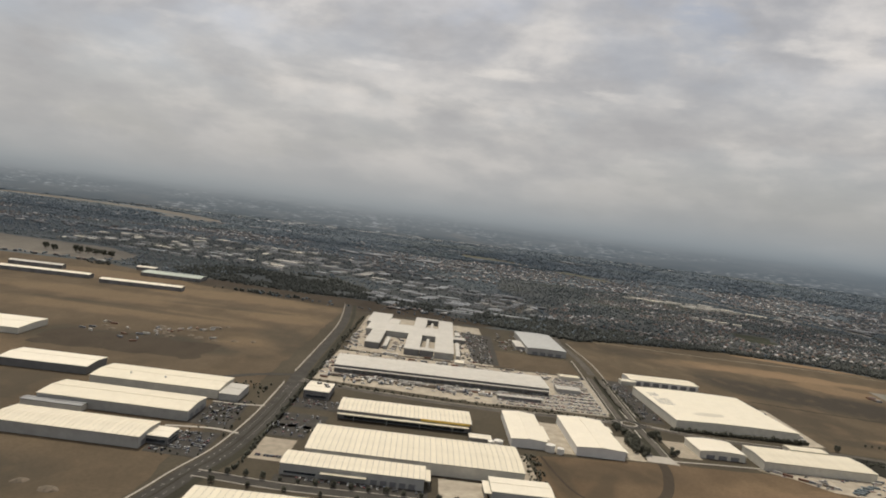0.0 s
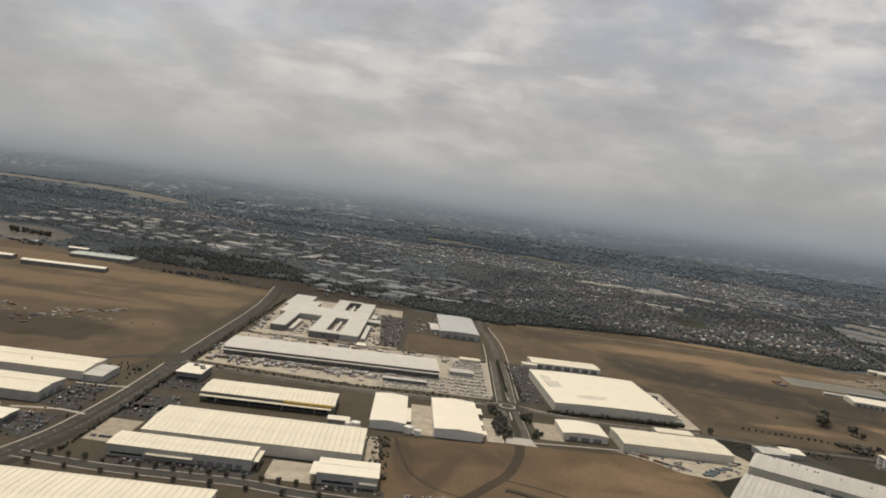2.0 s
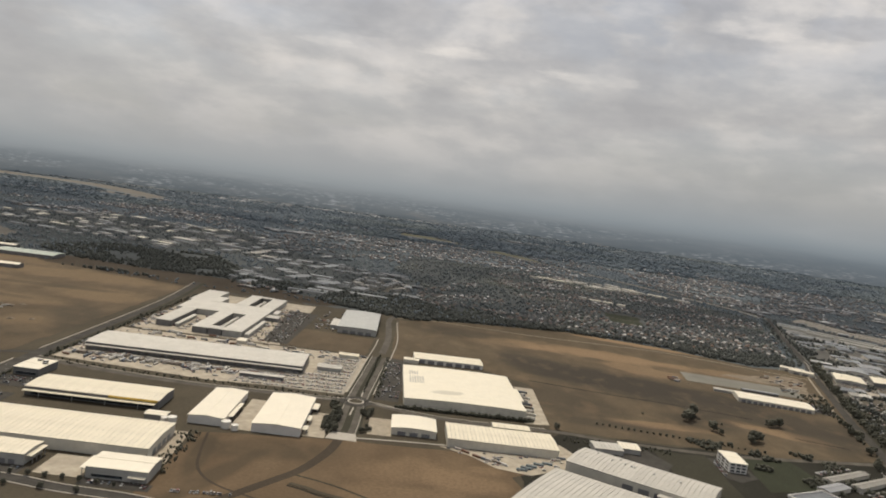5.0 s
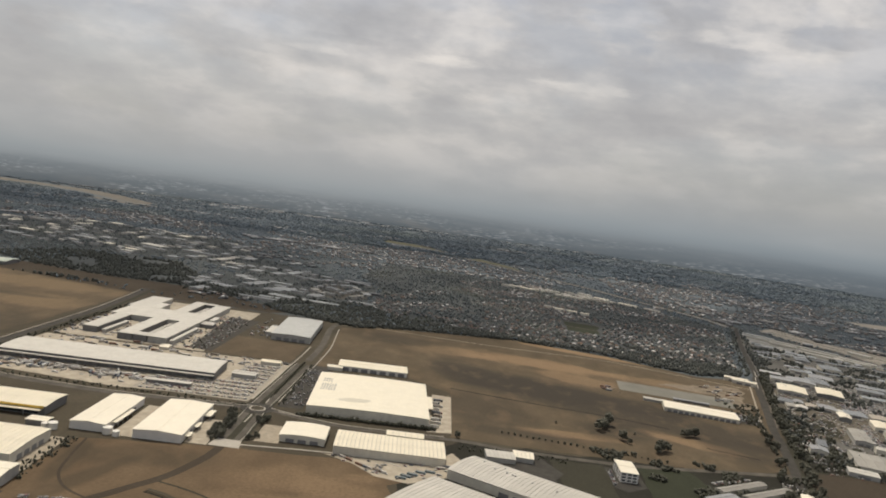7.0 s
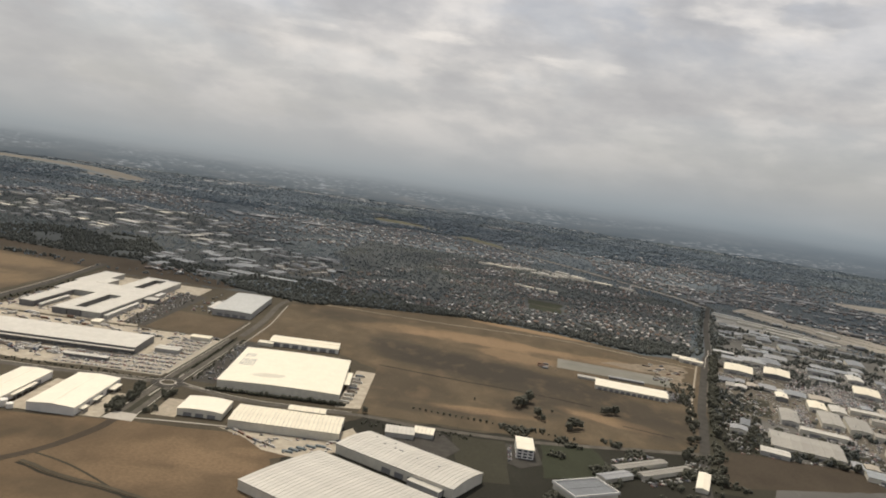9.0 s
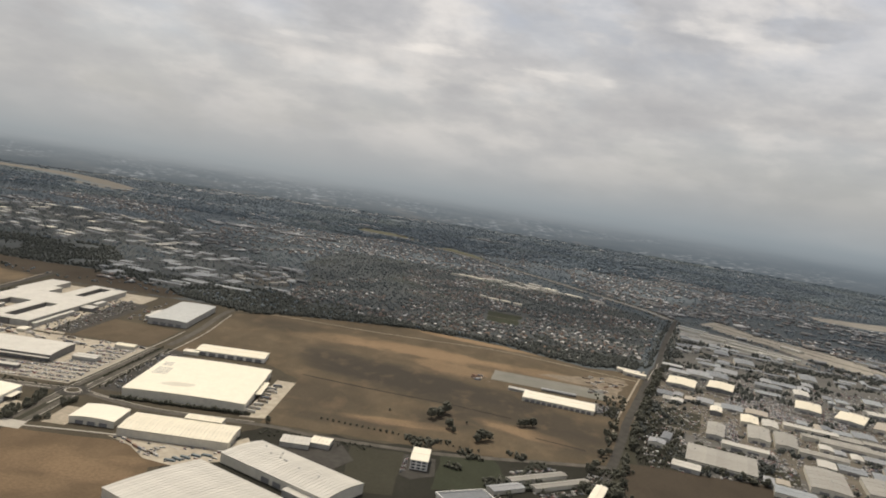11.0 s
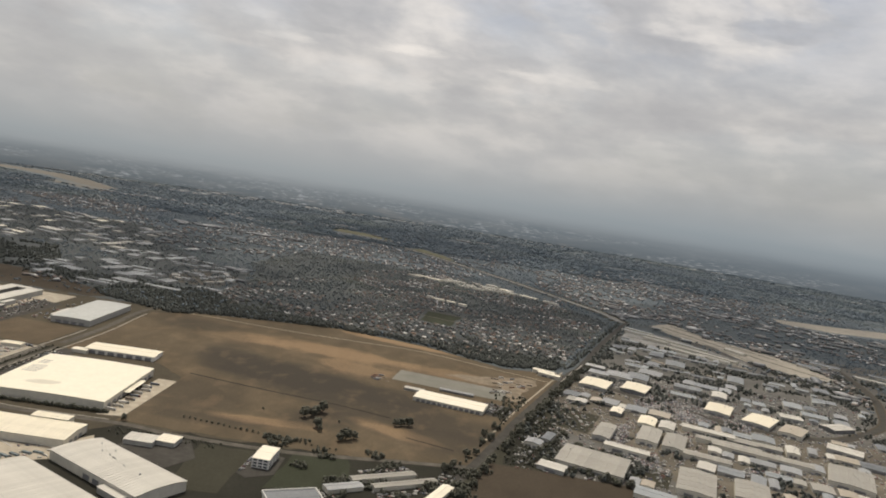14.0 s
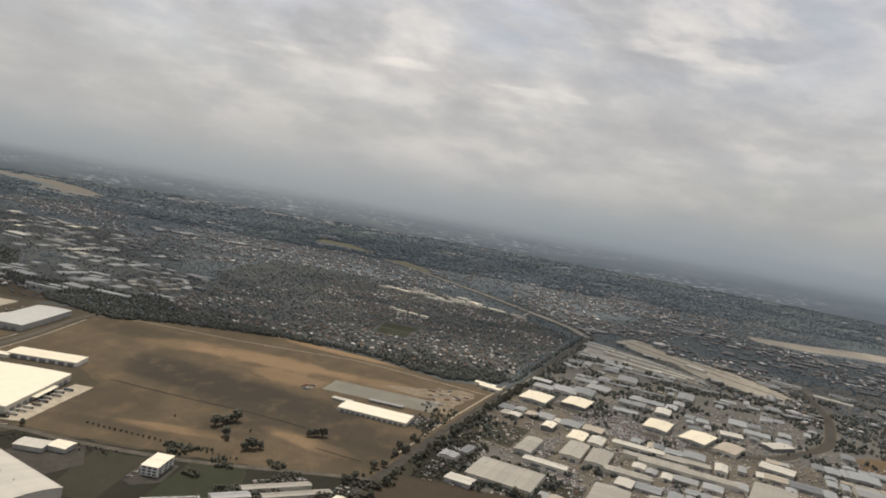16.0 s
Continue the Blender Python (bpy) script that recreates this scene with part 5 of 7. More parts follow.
warehouse("annexe", -206, 408, 34, 7, 0, 3.6, ROOF_GREY, WALL_PALE, "low grey lean-to against a warehouse", "annexe", rise=0.4)
warehouse("warehouse", -176, 373, 76, 27, 0, 6.0, ROOF_CREAM, WALL_GREY, "cream ribbed warehouse beside a car park", rise=1.0, bays=26, doors=[("e", 0.1, 0.9, 3, 3.0, DOOR_GREY)])
warehouse("office", -133, 377, 12, 16, 0, 4.4, ROOF_WHITE, WALL_DARK, "white roofed office wing with dark glass", "office", rise=0.3, windows=[("e", 0.1, 0.9, 1.0, 2.6), (S, 0.1, 0.9, 1.0, 2.6)])
warehouse("warehouse", -172, 481, 82, 36, 1, 6.0, ROOF_CREAM, WALL_PALE, "cream roofed warehouse on the paddock edge", rise=1.2, bays=0, vents=2)
warehouse("annexe", -124, 476, 12, 28, 1, 4.8, ROOF_PALE, WALL_GREY, "pale roofed warehouse annexe", "annexe", rise=0.4)
warehouse("warehouse", -254, 497, 58, 32, 2, 5.6, ROOF_WHITE, WALL_DARK, "white roofed warehouse with dark green walls", rise=1.0)
warehouse("warehouse", -352, 598, 52, 50, 4, 5.0, ROOF_WHITE, WALL_PALE, "white roofed shed on the paddock", rise=1.0)
warehouse("warehouse", -46, 290, 92, 40, 1.5, 6.0, ROOF_CREAM, WALL_PALE, "cream ribbed warehouse on the tree lined street", rise=1.0, bays=30)
warehouse("hotel", 417, 493, 12, 25, -3, 7.0, ROOF_WHITE, WALL_WHITE, "white box shaped hotel with a white roof and dark windows", "hotel", rise=0.25,
          windows=[(k, a, a + 0.22, z, z + 1.1) for z in (0.8, 2.9, 5.0) for k in "swe" for a in (0.08, 0.40, 0.70)])
warehouse("shed", 329, 493, 20, 15, 2, 3.6, ROOF_PALE, WALL_GREY, "pale roofed shed in a worn yard", "shed", rise=0.6, bays=7)
warehouse("shed", 346, 499, 14, 14, -4, 3.6, ROOF_WHITE, WALL_GREY, "white roofed shed in a worn yard", "shed", rise=0.5, bays=5)
for x, y in ((500, 496), (516, 489)):
    warehouse("motel_block", x, y, 50, 7, 33, 3.0, ROOF_MID, WALL_PALE, "long low motel block with a weathered grey roof", "motel", rise=0.8, group="motel blocks")
warehouse("motel_block", 540, 480, 8, 34, -22, 3.0, ROOF_WHITE, WALL_PALE, "short motel block with a white roof", "motel", rise=0.8, ridge="y", group="motel blocks")
warehouse("motel_block", 476, 468, 26, 9, 33, 3.0, ROOF_GREY, WALL_PALE, "short motel block with a grey roof", "motel", rise=0.8, group="motel blocks")
top = warehouse("restaurant", 450, 435, 34, 22, 28, 4.2, ROOF_DARK, WALL_PALE, "dark flat roofed building edged by a white parapet", "building", rise=0.15)
for a in ((-17.6, -11.6, 17.6, -11.0), (-17.6, 11.0, 17.6, 11.6), (-17.6, -11.0, -17.0, 11.0), (17.0, -11.0, 17.6, 11.0)):
    part("parapet", Form().box(a[0], a[1], 3.6, a[2], a[3], 5.1), WALL_WHITE, top, "white parapet")
warehouse("freight_terminal", 546, 709, 70, 29, -12, 4.2, ROOF_WHITE, WALL_PALE, "long white roofed depot beside a bare slab", "depot", rise=0.8, doors=[(S, 0.03, 0.97, 12, 2.6, DOOR_GREY)])
warehouse("shed", 508, 737, 20, 7, -12, 2.6, ROOF_PALE, WALL_GREY, "low pale shed beside the depot", "shed", rise=0.4)
warehouse("store", 552, 752, 36, 6, -9, 2.4, ROOF_GREY, WALL_DARK, "low dark store on the slab", "shed", rise=0.3)

# showroom block with round roof fans
top = warehouse("showroom", -73.5, 507, 17, 26, 0, 5.6, ROOF_WHITE, WALL_DARK, "dark walled showroom with fans on a white roof", "showroom", rise=0.15, windows=[(S, 0.1, 0.9, 0.8, 2.6)])
for x, y in ((3.5, 6), (5.5, 1), (-1.5, 8)):
    fan = part("roof_fan", Form().tube((x, y, 5.5), (x, y, 6.5), 1.9, 1.7, 16), GRASS_DARK, top, "dark green round roof fan")
    part("grille", Form().tube((x, y, 6.5), (x, y, 6.6), 1.2, 1.1, 16), STEEL, fan)

# the factory with courts, on one plan
take(-28, 800, 104, 226, 1)
factory = thing("factory", pose(0, 0, 0), "sprawling pale roofed factory with open courts", "factory")
H = 6.0
BLOCKS = [(-65, 704, -50, 790), (-72, 782, 22, 838), (-26, 692, -11, 784), (3, 692, 22, 784), (-11, 692, 3, 706), (-77, 836, -52, 914), (-23, 836, -9, 914), (5, 836, 22, 908), (-9, 902, 5, 912), (-52, 836, -40, 872)]
for i, (x0, y0, x1, y1) in enumerate(BLOCKS):
    part("wall", Form().box(x0 + 0.5, y0 + 0.5, -0.5, x1 - 0.5, y1 - 0.5, H - 0.1), WALL_GREY if i % 2 else WALL_DARK, factory)
    z = H + 0.06 * (i % 5)
    part("roof", Form().block(x0, y0, z - 0.3, x1, y1, z + 0.35, 0.3), ROOF_PALE, factory)
for x0, y0, x1, y1, z in ((-47, 706, -43, 762, 3.2), (24, 694, 28, 770, 4.0), (24, 815, 30, 838, 4.5), (-6, 712, -3, 778, 3.0), (-4, 842, -1, 898, 3.0)):
    part("canopy", Form().block(x0, y0, z, x1, y1, z + 0.4, 0.15), ROOF_PALE, factory, "narrow pale steel canopy")
    part("canopy_wall", Form().box(x0 + 0.4, y0 + 0.4, -0.3, x1 - 0.4, y1 - 0.4, z), WALL_GREY, factory)
warehouse("office", 26, 800, 18, 16, 2, 4.4, ROOF_PALE, WALL_DARK, "pale roofed office beside the factory", "office", rise=0.2)
warehouse("pump_house", 27, 677, 8, 12, 2, 3.0, ROOF_WHITE, WALL_PALE, "tiny white roofed pump house", "shed", rise=0.3)

# tanks beside the twin sheds
for x, y, r, h in ((47, 438, 2.8, 4.0), (42.5, 437, 2.0, 3.4), (79, 442, 3.0, 4.2), (85, 440, 2.2, 3.2)):
    top = thing("water_tank", pose(x, y, 0), "squat white steel water tank", "tank", "water tanks")
    part("shell", Form().tube((0, 0, -0.2), (0, 0, h), r, r, 20), TANK, top)
    part("lid", Form().tube((0, 0, h), (0, 0, h + 0.6), r + 0.1, 0.4, 20), TANK, top)
warehouse("shed", 36, 443, 13, 8, 2, 3.6, ROOF_WHITE, WALL_DARK, "small dark walled shed with a white roof", "shed", rise=0.3)

# skylight array on the distribution centre
sky_group = thing("skylight_array", pose(229, 592, 7.0, 0, 0, 3), "grid of small grey roof skylights", "skylight")
pane = Form().block(-0.6, -1.1, -0.5, 0.6, 1.1, 0.14, 0.06).mesh("skylight", ROOF_GREY)
for i in range(6):
    for j in range(9):
        if j == 5 or (j > 5 and i > 3):
            continue
        px = -41.0 + i * 2.1
        piece("skylight", pane, sky_group, pose(px, -4 + j * 4.4, 0.9 * (1 - (px / 46.85) ** 2)))

# strips of sheds at the far west
for cx, cy, w, d, a, r in ((-500, 936, 112, 16, 6, ROOF_WHITE), (-371, 924, 100, 16, 6, ROOF_WHITE), (-378, 1052, 82, 40, 4, ROOF_GREEN), (-436, 1098, 28, 14, 4, ROOF_WHITE), (-545, 996, 70, 14, 5, ROOF_PALE)):
    warehouse("hangar", cx, cy, w, d, a, 5.0, r, WALL_DARK, "long low shed beside the paddock", "shed", rise=1.4, doors=[(S, 0.1, 0.95, 6, 3.4, DOOR_GREY)], group="sheds beyond the paddock")

# ---- the town east of the main road ----
def near_line(x, y, line, r):
    return any((x - a) ** 2 + (y - b) ** 2 < r * r for a, b in line)


def fine(line, step=6.0):
    out = []
    for (x0, y0), (x1, y1) in zip(line, line[1:]):
        n = max(1, int(math.hypot(x1 - x0, y1 - y0) / step))
        out += [(x0 + (x1 - x0) * k / n, y0 + (y1 - y0) * k / n) for k in range(n)]
    return out


def drift(x, y, size, seed):
    return noise.noise(Vector((x / size, y / size, seed)))


BIG, THROUGH, RAIL = fine(big_road), fine(town_road), fine([(845, 1405), (913, 1354), (976, 1274), (1022, 1173)]) + fine([(970, 1350), (1030, 1250), (1080, 1170), (1140, 1100)])
FREE = fine(freeway)
YARD = fine([(845, 1405), (913, 1354), (976, 1274), (1022, 1173)]) + fine([(975, 1580), (1032, 1330), (1088, 1215), (1156, 1170)]) + fine([(900, 1480), (970, 1350), (1030, 1250), (1080, 1170), (1140, 1100), (1230, 1030)])
GRID = -21.0
for cx, cy, w, d, a, roof, wall, bays, text in (
        (725, 890, 33, 46, -22, ROOF_CREAM, WALL_GREY, 0, "cream roofed showroom on the main road"),
        (777, 899, 30, 46, -24, ROOF_CREAM, WALL_DARK, 0, "cream roofed store with a dark glazed front"),
        (663, 909, 28, 9, -25, ROOF_WHITE, WALL_PALE, 0, "white roofed strip of shops"),
        (668, 896, 28, 9, -25, ROOF_WHITE, WALL_PALE, 0, "white roofed strip of shops"),
        (668, 598, 56, 50, -20.5, ROOF_MID, WALL_PALE, 7, "grey saw tooth factory behind dark trees"),
        (753, 750, 17, 34, -21, ROOF_CREAM, WALL_PALE, 0, "cream roofed square workshop"),
        (772, 744, 15, 30, -21, ROOF_PALE, WALL_PALE, 4, "pale roofed workshop beside the car yard"),
        (726, 773, 12, 24, -21, ROOF_WHITE, WALL_DARK, 0, "white roofed tyre shop beside a yard"),
        (742, 700, 20, 52, -21, ROOF_MID, WALL_PALE, 0, "long grey roofed workshop"),
        (764, 690, 20, 50, -21, ROOF_MID, WALL_PALE, 0, "long grey roofed workshop"),
        (696, 690, 16, 50, -21, ROOF_MID, WALL_GREY, 3, "grey roofed workshop by the main road"),
        (707, 645, 40, 12, -21, ROOF_PALE, WALL_PALE, 0, "pale roofed row of workshops"),
        (620, 622, 14, 14, -21, ROOF_GREY, WALL_PALE, 0, "grey roofed service station"),
        (905, 831, 30, 52, -35, ROOF_CREAM, WALL_GREY, 0, "cream roofed store beside the curving road"),
        (932, 806, 24, 44, -35, ROOF_TAN, WALL_PALE, 0, "tan roofed store beside the curving road"),
        (1007, 856, 40, 20, 30, ROOF_PALE, WALL_DARK, 0, "pale roofed pavilion beside the curving road"),
        (866, 856, 28, 48, -26, ROOF_CREAM, WALL_GREY, 0, "cream roofed store beside a car yard"),
        (958, 872, 26, 20, -10, ROOF_PALE, WALL_GREY, 0, "pale roofed shed near the curving road"),
        (744, 992, 26, 16, -21, ROOF_SILVER, WALL_DARK, 0, "pale blue grey roofed shed"),
        (742, 955, 26, 22, -21, ROOF_GREY, WALL_PALE, 0, "grey roofed shed behind the showrooms"),
        (770, 958, 34, 34, -21, ROOF_GREY, WALL_PALE, 5, "grey ribbed shed behind the showrooms"),
        (751, 584, 30, 58, -20, ROOF_MID, WALL_PALE, 5, "large weathered ribbed works on a corner"),
        (796, 582, 27, 46, -20, ROOF_MID, WALL_PALE, 4, "large weathered ribbed works shed"),
        (816, 748, 52, 14, -19, ROOF_PALE, WALL_PALE, 0, "long pale roofed row of workshops"),
        (850, 694, 92, 15, -20, ROOF_MID, WALL_PALE, 22, "very long weathered row of workshops"),
        (784, 657, 42, 14, -19, ROOF_MID, WALL_PALE, 10, "long weathered row of workshops"),
        (824, 712, 62, 12, -19, ROOF_MID, WALL_PALE, 14, "long weathered row of workshops"),
        (921, 664, 38, 60, -27, ROOF_MID, WALL_PALE, 9, "large weathered ribbed factory"),
        (965, 758, 34, 24, -30, ROOF_PALE, WALL_GREY, 0, "pale roofed store beside the curving road"),
        (894, 725, 12, 28, -20, ROOF_PALE, WALL_PALE, 0, "narrow pale roofed workshop"),
        (796, 966, 27, 40, -19, ROOF_DIM, WALL_PALE, 4, "blue grey roofed shed behind the showrooms"),
        (959, 1050, 22, 46, -21, ROOF_DIM, WALL_PALE, 0, "blue grey shed in a dull yard"),
        (893, 931, 18, 34, -21, ROOF_PALE, WALL_GREY, 0, "pale roofed shed beside a car yard"),
        (857, 948, 33, 22, -20, ROOF_DIM, WALL_GREY, 5, "blue grey ribbed shed"),
        (887, 1104, 28, 44, -18, ROOF_DIM, WALL_PALE, 0, "blue grey shed in a dull yard")):
    warehouse("works_shed", cx, cy, w, d, a, 4.6, roof, wall, text, "shed", rise=1.1, ridge="x" if w > d else "y", bays=bays, doors=[("s", 0.15, 0.85, 2, 2.4, DOOR_GREY)], vents=1)

TOWN = [(592, 560), (622, 690), (706, 935), (760, 1080), (835, 1310), (900, 1340), (1010, 1150), (1120, 1080), (1110, 980), (1060, 900), (1180, 800), (1160, 640), (900, 470), (700, 505), (690, 560)]
rng = random.Random(11)
ROADS_OFF = [plot(712, 594, 44, 48, -21), plot(665, 722, 64, 92, -21), [(556, 480), (700, 520), (690, 562), (576, 562)]]
# yards packed with cars and gear: corner points of each
CAR_YARDS = [[(761, 845), (760, 806), (833, 772), (848, 803), (818, 837), (789, 873)], [(861, 824), (890, 810), (872, 777), (845, 788)], [(732, 791), (752, 802), (712, 667), (695, 652)],
             [(704, 640), (738, 655), (732, 626), (700, 610)], [(797, 787), (803, 780), (759, 664), (750, 660)], [(929, 740), (941, 745), (877, 607), (865, 602)], [(800, 640), (850, 662), (856, 648), (806, 626)]]
shed_spots = []
v = -260.0
row = 0
while v < 760:
    depth = rng.choice((15, 20, 26, 34))
    u = -40.0 + rng.uniform(0, 14)
    while u < 640:
        w = rng.choice((8, 10, 12, 15, 18, 22, 30))
        x, y = rotated(610, 650, GRID, u + w / 2, v + depth / 2)
        ok = inside(x, y, TOWN) and all(is_free(*rotated(x, y, GRID, w * a, depth * b), 1.5) for a, b in ((0, 0), (0.5, 0.5), (-0.5, 0.5), (0.5, -0.5), (-0.5, -0.5), (0, 0.5), (0, -0.5))) and not any(inside(x, y, p) for p in ROADS_OFF + CAR_YARDS + [RAIL_A, RAIL_B])
        if ok and not near_line(x, y, BIG, 12 + max(w, depth) * 0.45) and not near_line(x, y, THROUGH, 8 + max(w, depth) / 2) and not near_line(x, y, RAIL, 12 + w / 2):
            if rng.random() < (0.93 if y < 830 else 0.62) and drift(x, y, 45, 6.1) > (-0.42 if y < 830 else -0.16):
                shed_spots.append((x + rng.uniform(-1, 1), y + rng.uniform(-2.5, 2.5), w, depth * rng.uniform(0.62, 0.98)))
        u += w + rng.choice((0.5, 0.8, 1.5, 5.0))
    v += depth + (9.0 if row % 2 else 2.0)
    row += 1
shed_spots.sort(key=lambda s: s[1] + 0.1 * s[0])
for i, (x, y, w, d) in enumerate(shed_spots[:330]):
    near = y < 830 - 0.1 * (x - 700)
    # Farther roofs draw on the dim, cool sheets that have cloud shade painted in.
    roof = rng.choice((ROOF_MID, ROOF_TAN, ROOF_COOL, ROOF_DIM, ROOF_TAN, ROOF_GREY, ROOF_MID, ROOF_COOL, ROOF_GREY, ROOF_PALE, ROOF_DARK) if near else (ROOF_DIM, ROOF_DARK, ROOF_GREY, ROOF_COOL, ROOF_DIM, ROOF_COOL, ROOF_GREY))
    text = {"cream_roof_sheet": "cream", "weathered_roof_sheet": "weathered", "pale_grey_roof_sheet": "pale grey", "tan_roof_sheet": "tan", "grey_roof_sheet": "grey", "blue_grey_roof_sheet": "blue grey", "slate_roof_sheet": "slate", "cool_grey_roof_sheet": "cool grey"}[roof.name]
    warehouse("workshop", x, y, w, d, GRID + rng.uniform(-2.5, 2.5), rng.uniform(2.2, 4.0), roof, rng.choice((WALL_PALE, WALL_GREY, WALL_PALE)), "%s roofed workshop in the town grid" % text, "workshop",
              rise=rng.uniform(0.4, 1.0), ridge="x" if w > d else "y", doors=[("s", 0.2, 0.8, 1, 2.2, DOOR_GREY)], group="workshops in the town")

# ---- grey sheds north west of the estate ----
NORTH = [(-760, 1440), (-560, 1400), (-330, 1330), (-170, 1390), (-60, 1310), (-100, 1190), (-100, 1060), (60, 1020), (165, 1110), (175, 1330), (60, 1420), (-140, 1640), (-250, 1920), (-660, 1960), (-800, 1720)]
sheet("dark_plot", [(-348, 998), (-250, 970), (-120, 935), (-70, 985), (-84, 1070), (-200, 1066), (-335, 1095), (-440, 1100)], 0.06, TRACK, "dull brown plot before the woods", "grass", 4.0)
DARK_WOOD = [(-330, 1085), (-205, 1062), (-100, 1075), (-104, 1180), (-190, 1330), (-330, 1300), (-420, 1240), (-430, 1150)]
sheet("brown_strip", [(-112, 952), (60, 943), (84, 958), (44, 1000), (-50, 1046), (-104, 1040)], 0.065, TRACK, "dull brown strip behind the factory", "grass", 3.0)
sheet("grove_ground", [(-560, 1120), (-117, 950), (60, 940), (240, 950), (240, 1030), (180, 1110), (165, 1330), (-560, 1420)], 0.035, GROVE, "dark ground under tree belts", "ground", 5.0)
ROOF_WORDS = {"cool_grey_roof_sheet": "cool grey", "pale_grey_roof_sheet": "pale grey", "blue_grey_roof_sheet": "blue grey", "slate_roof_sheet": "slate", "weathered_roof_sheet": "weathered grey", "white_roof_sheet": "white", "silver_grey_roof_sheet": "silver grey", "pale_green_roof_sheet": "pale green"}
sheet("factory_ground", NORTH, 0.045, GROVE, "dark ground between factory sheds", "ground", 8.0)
rng = random.Random(21)
sheet("oval_yard", [(118 + 54 * math.cos(k * 0.2618), 1232 + 82 * math.sin(k * 0.2618)) for k in range(24)], 0.08, ASPHALT_OLD, "worn oval yard between factory sheds", "yard", 2.0)
for k in range(15):
    a = -0.9 + k * 0.38 + rng.uniform(-0.08, 0.08)
    r = rng.uniform(0.86, 1.12)
    x, y = 118 + 42 * r * math.cos(a), 1232 + 66 * r * math.sin(a)
    turn = math.degrees(math.atan2(66 * math.cos(a), -42 * math.sin(a))) + rng.uniform(-14, 14)
    warehouse("factory_shed", x, y, rng.uniform(9, 24), rng.uniform(6, 13), turn, rng.uniform(3, 4.5), rng.choice((ROOF_DIM, ROOF_MID, ROOF_GREY, ROOF_COOL)), WALL_GREY, "grey factory shed on the rim of an oval yard", "factory", rise=0.6, group="sheds round the oval yard")
for k in range(9):
    x, y = 118 + rng.uniform(-20, 22), 1232 + rng.uniform(-38, 38)
    if is_free(x, y, 7):
        warehouse("factory_shed", x, y, rng.uniform(9, 18), rng.uniform(6, 12), rng.uniform(-40, 10), rng.uniform(2.5, 4), rng.choice((ROOF_DIM, ROOF_COOL, ROOF_GREY)), WALL_GREY, "grey factory shed inside an oval yard", "factory", rise=0.5, group="sheds round the oval yard")
count, tries = 0, 0
while count < 185 and tries < 14000:
    tries += 1
    west = rng.random() < 0.74
    x, y = (rng.uniform(-800, -100), rng.uniform(1330, 1960)) if west else (rng.uniform(-110, 170), rng.uniform(1020, 1430))
    w, depth = rng.choice((12, 16, 22, 30, 40, 56, 80)), rng.choice((8, 11, 15, 20, 28))
    if not inside(x, y, NORTH) or not is_free(x, y, max(w, depth) * 0.46) or drift(x, y, 95, 3.3) < -0.16:
        continue
    roof = rng.choice((ROOF_DIM, ROOF_MID, ROOF_GREY, ROOF_DARK, ROOF_COOL, ROOF_PALE, ROOF_DIM, ROOF_GREY, ROOF_MID, ROOF_WHITE, ROOF_DARK) if west else (ROOF_DIM, ROOF_DARK, ROOF_DIM, ROOF_DARK, ROOF_DIM, ROOF_COOL))
    if x < -330 and rng.random() < 0.3:
        roof = rng.choice((ROOF_PALE, ROOF_WHITE, ROOF_SILVER))
    text = ROOF_WORDS.get(roof.name, "grey")
    warehouse("factory_shed", x, y, w, depth, -14 + rng.uniform(-9, 9) + rng.choice((0, 0, 0, 90)), rng.uniform(3, 5), roof, WALL_GREY, "%s roofed factory shed among dark trees" % text, "factory", rise=rng.uniform(0.3, 1.0), group="factory sheds")
    count += 1

# pale stores beside the freeway
rng = random.Random(27)
STORES = [(449 + 22 * k + rng.uniform(-5, 5), 1722 + 22 * math.sin(k * 1.9) + rng.uniform(-22, 22), rng.uniform(22, 40), rng.uniform(6, 11), -34 + rng.uniform(-7, 7), rng.choice((ROOF_PALE, ROOF_WHITE, ROOF_MID))) for k in range(11)]
STORES += [(566 + 19 * k, 1672 + rng.uniform(-9, 9), rng.uniform(18, 34), rng.uniform(6, 10), -36 + rng.uniform(-6, 6), rng.choice((ROOF_PALE, ROOF_MID, ROOF_PALE))) for k in range(7)]
STORES += [(668, 1716, 30, 22, -38, ROOF_WHITE), (640, 1768, 34, 16, -40, ROOF_PALE), (716, 1655, 44, 12, -38, ROOF_WHITE), (762, 1622, 36, 9, -40, ROOF_PALE), (516, 1398, 22, 9, -18, ROOF_WHITE), (540, 1388, 18, 9, -20, ROOF_WHITE), (562, 1376, 16, 8, -20, ROOF_WHITE), (498, 1420, 12, 8, -20, ROOF_PALE)]
STORES += [(1065, 1330, 40, 14, -60, ROOF_PALE), (1270, 1240, 60, 14, -35, ROOF_PALE), (1310, 1290, 40, 16, -35, ROOF_DIM), (1180, 1290, 36, 20, -35, ROOF_DIM), (1230, 1330, 50, 20, -35, ROOF_DIM), (1350, 1210, 40, 20, -30, ROOF_DIM)]
for k, (x, y) in enumerate(((890, 1372), (935, 1338), (978, 1296), (915, 1318), (958, 1272), (1000, 1232), (905, 1400), (942, 1236), (985, 1215))):
    STORES.append((x, y, rng.uniform(44, 70), rng.uniform(6, 9), -42 + rng.uniform(-3, 3), rng.choice((ROOF_PALE, ROOF_SILVER, ROOF_MID))))
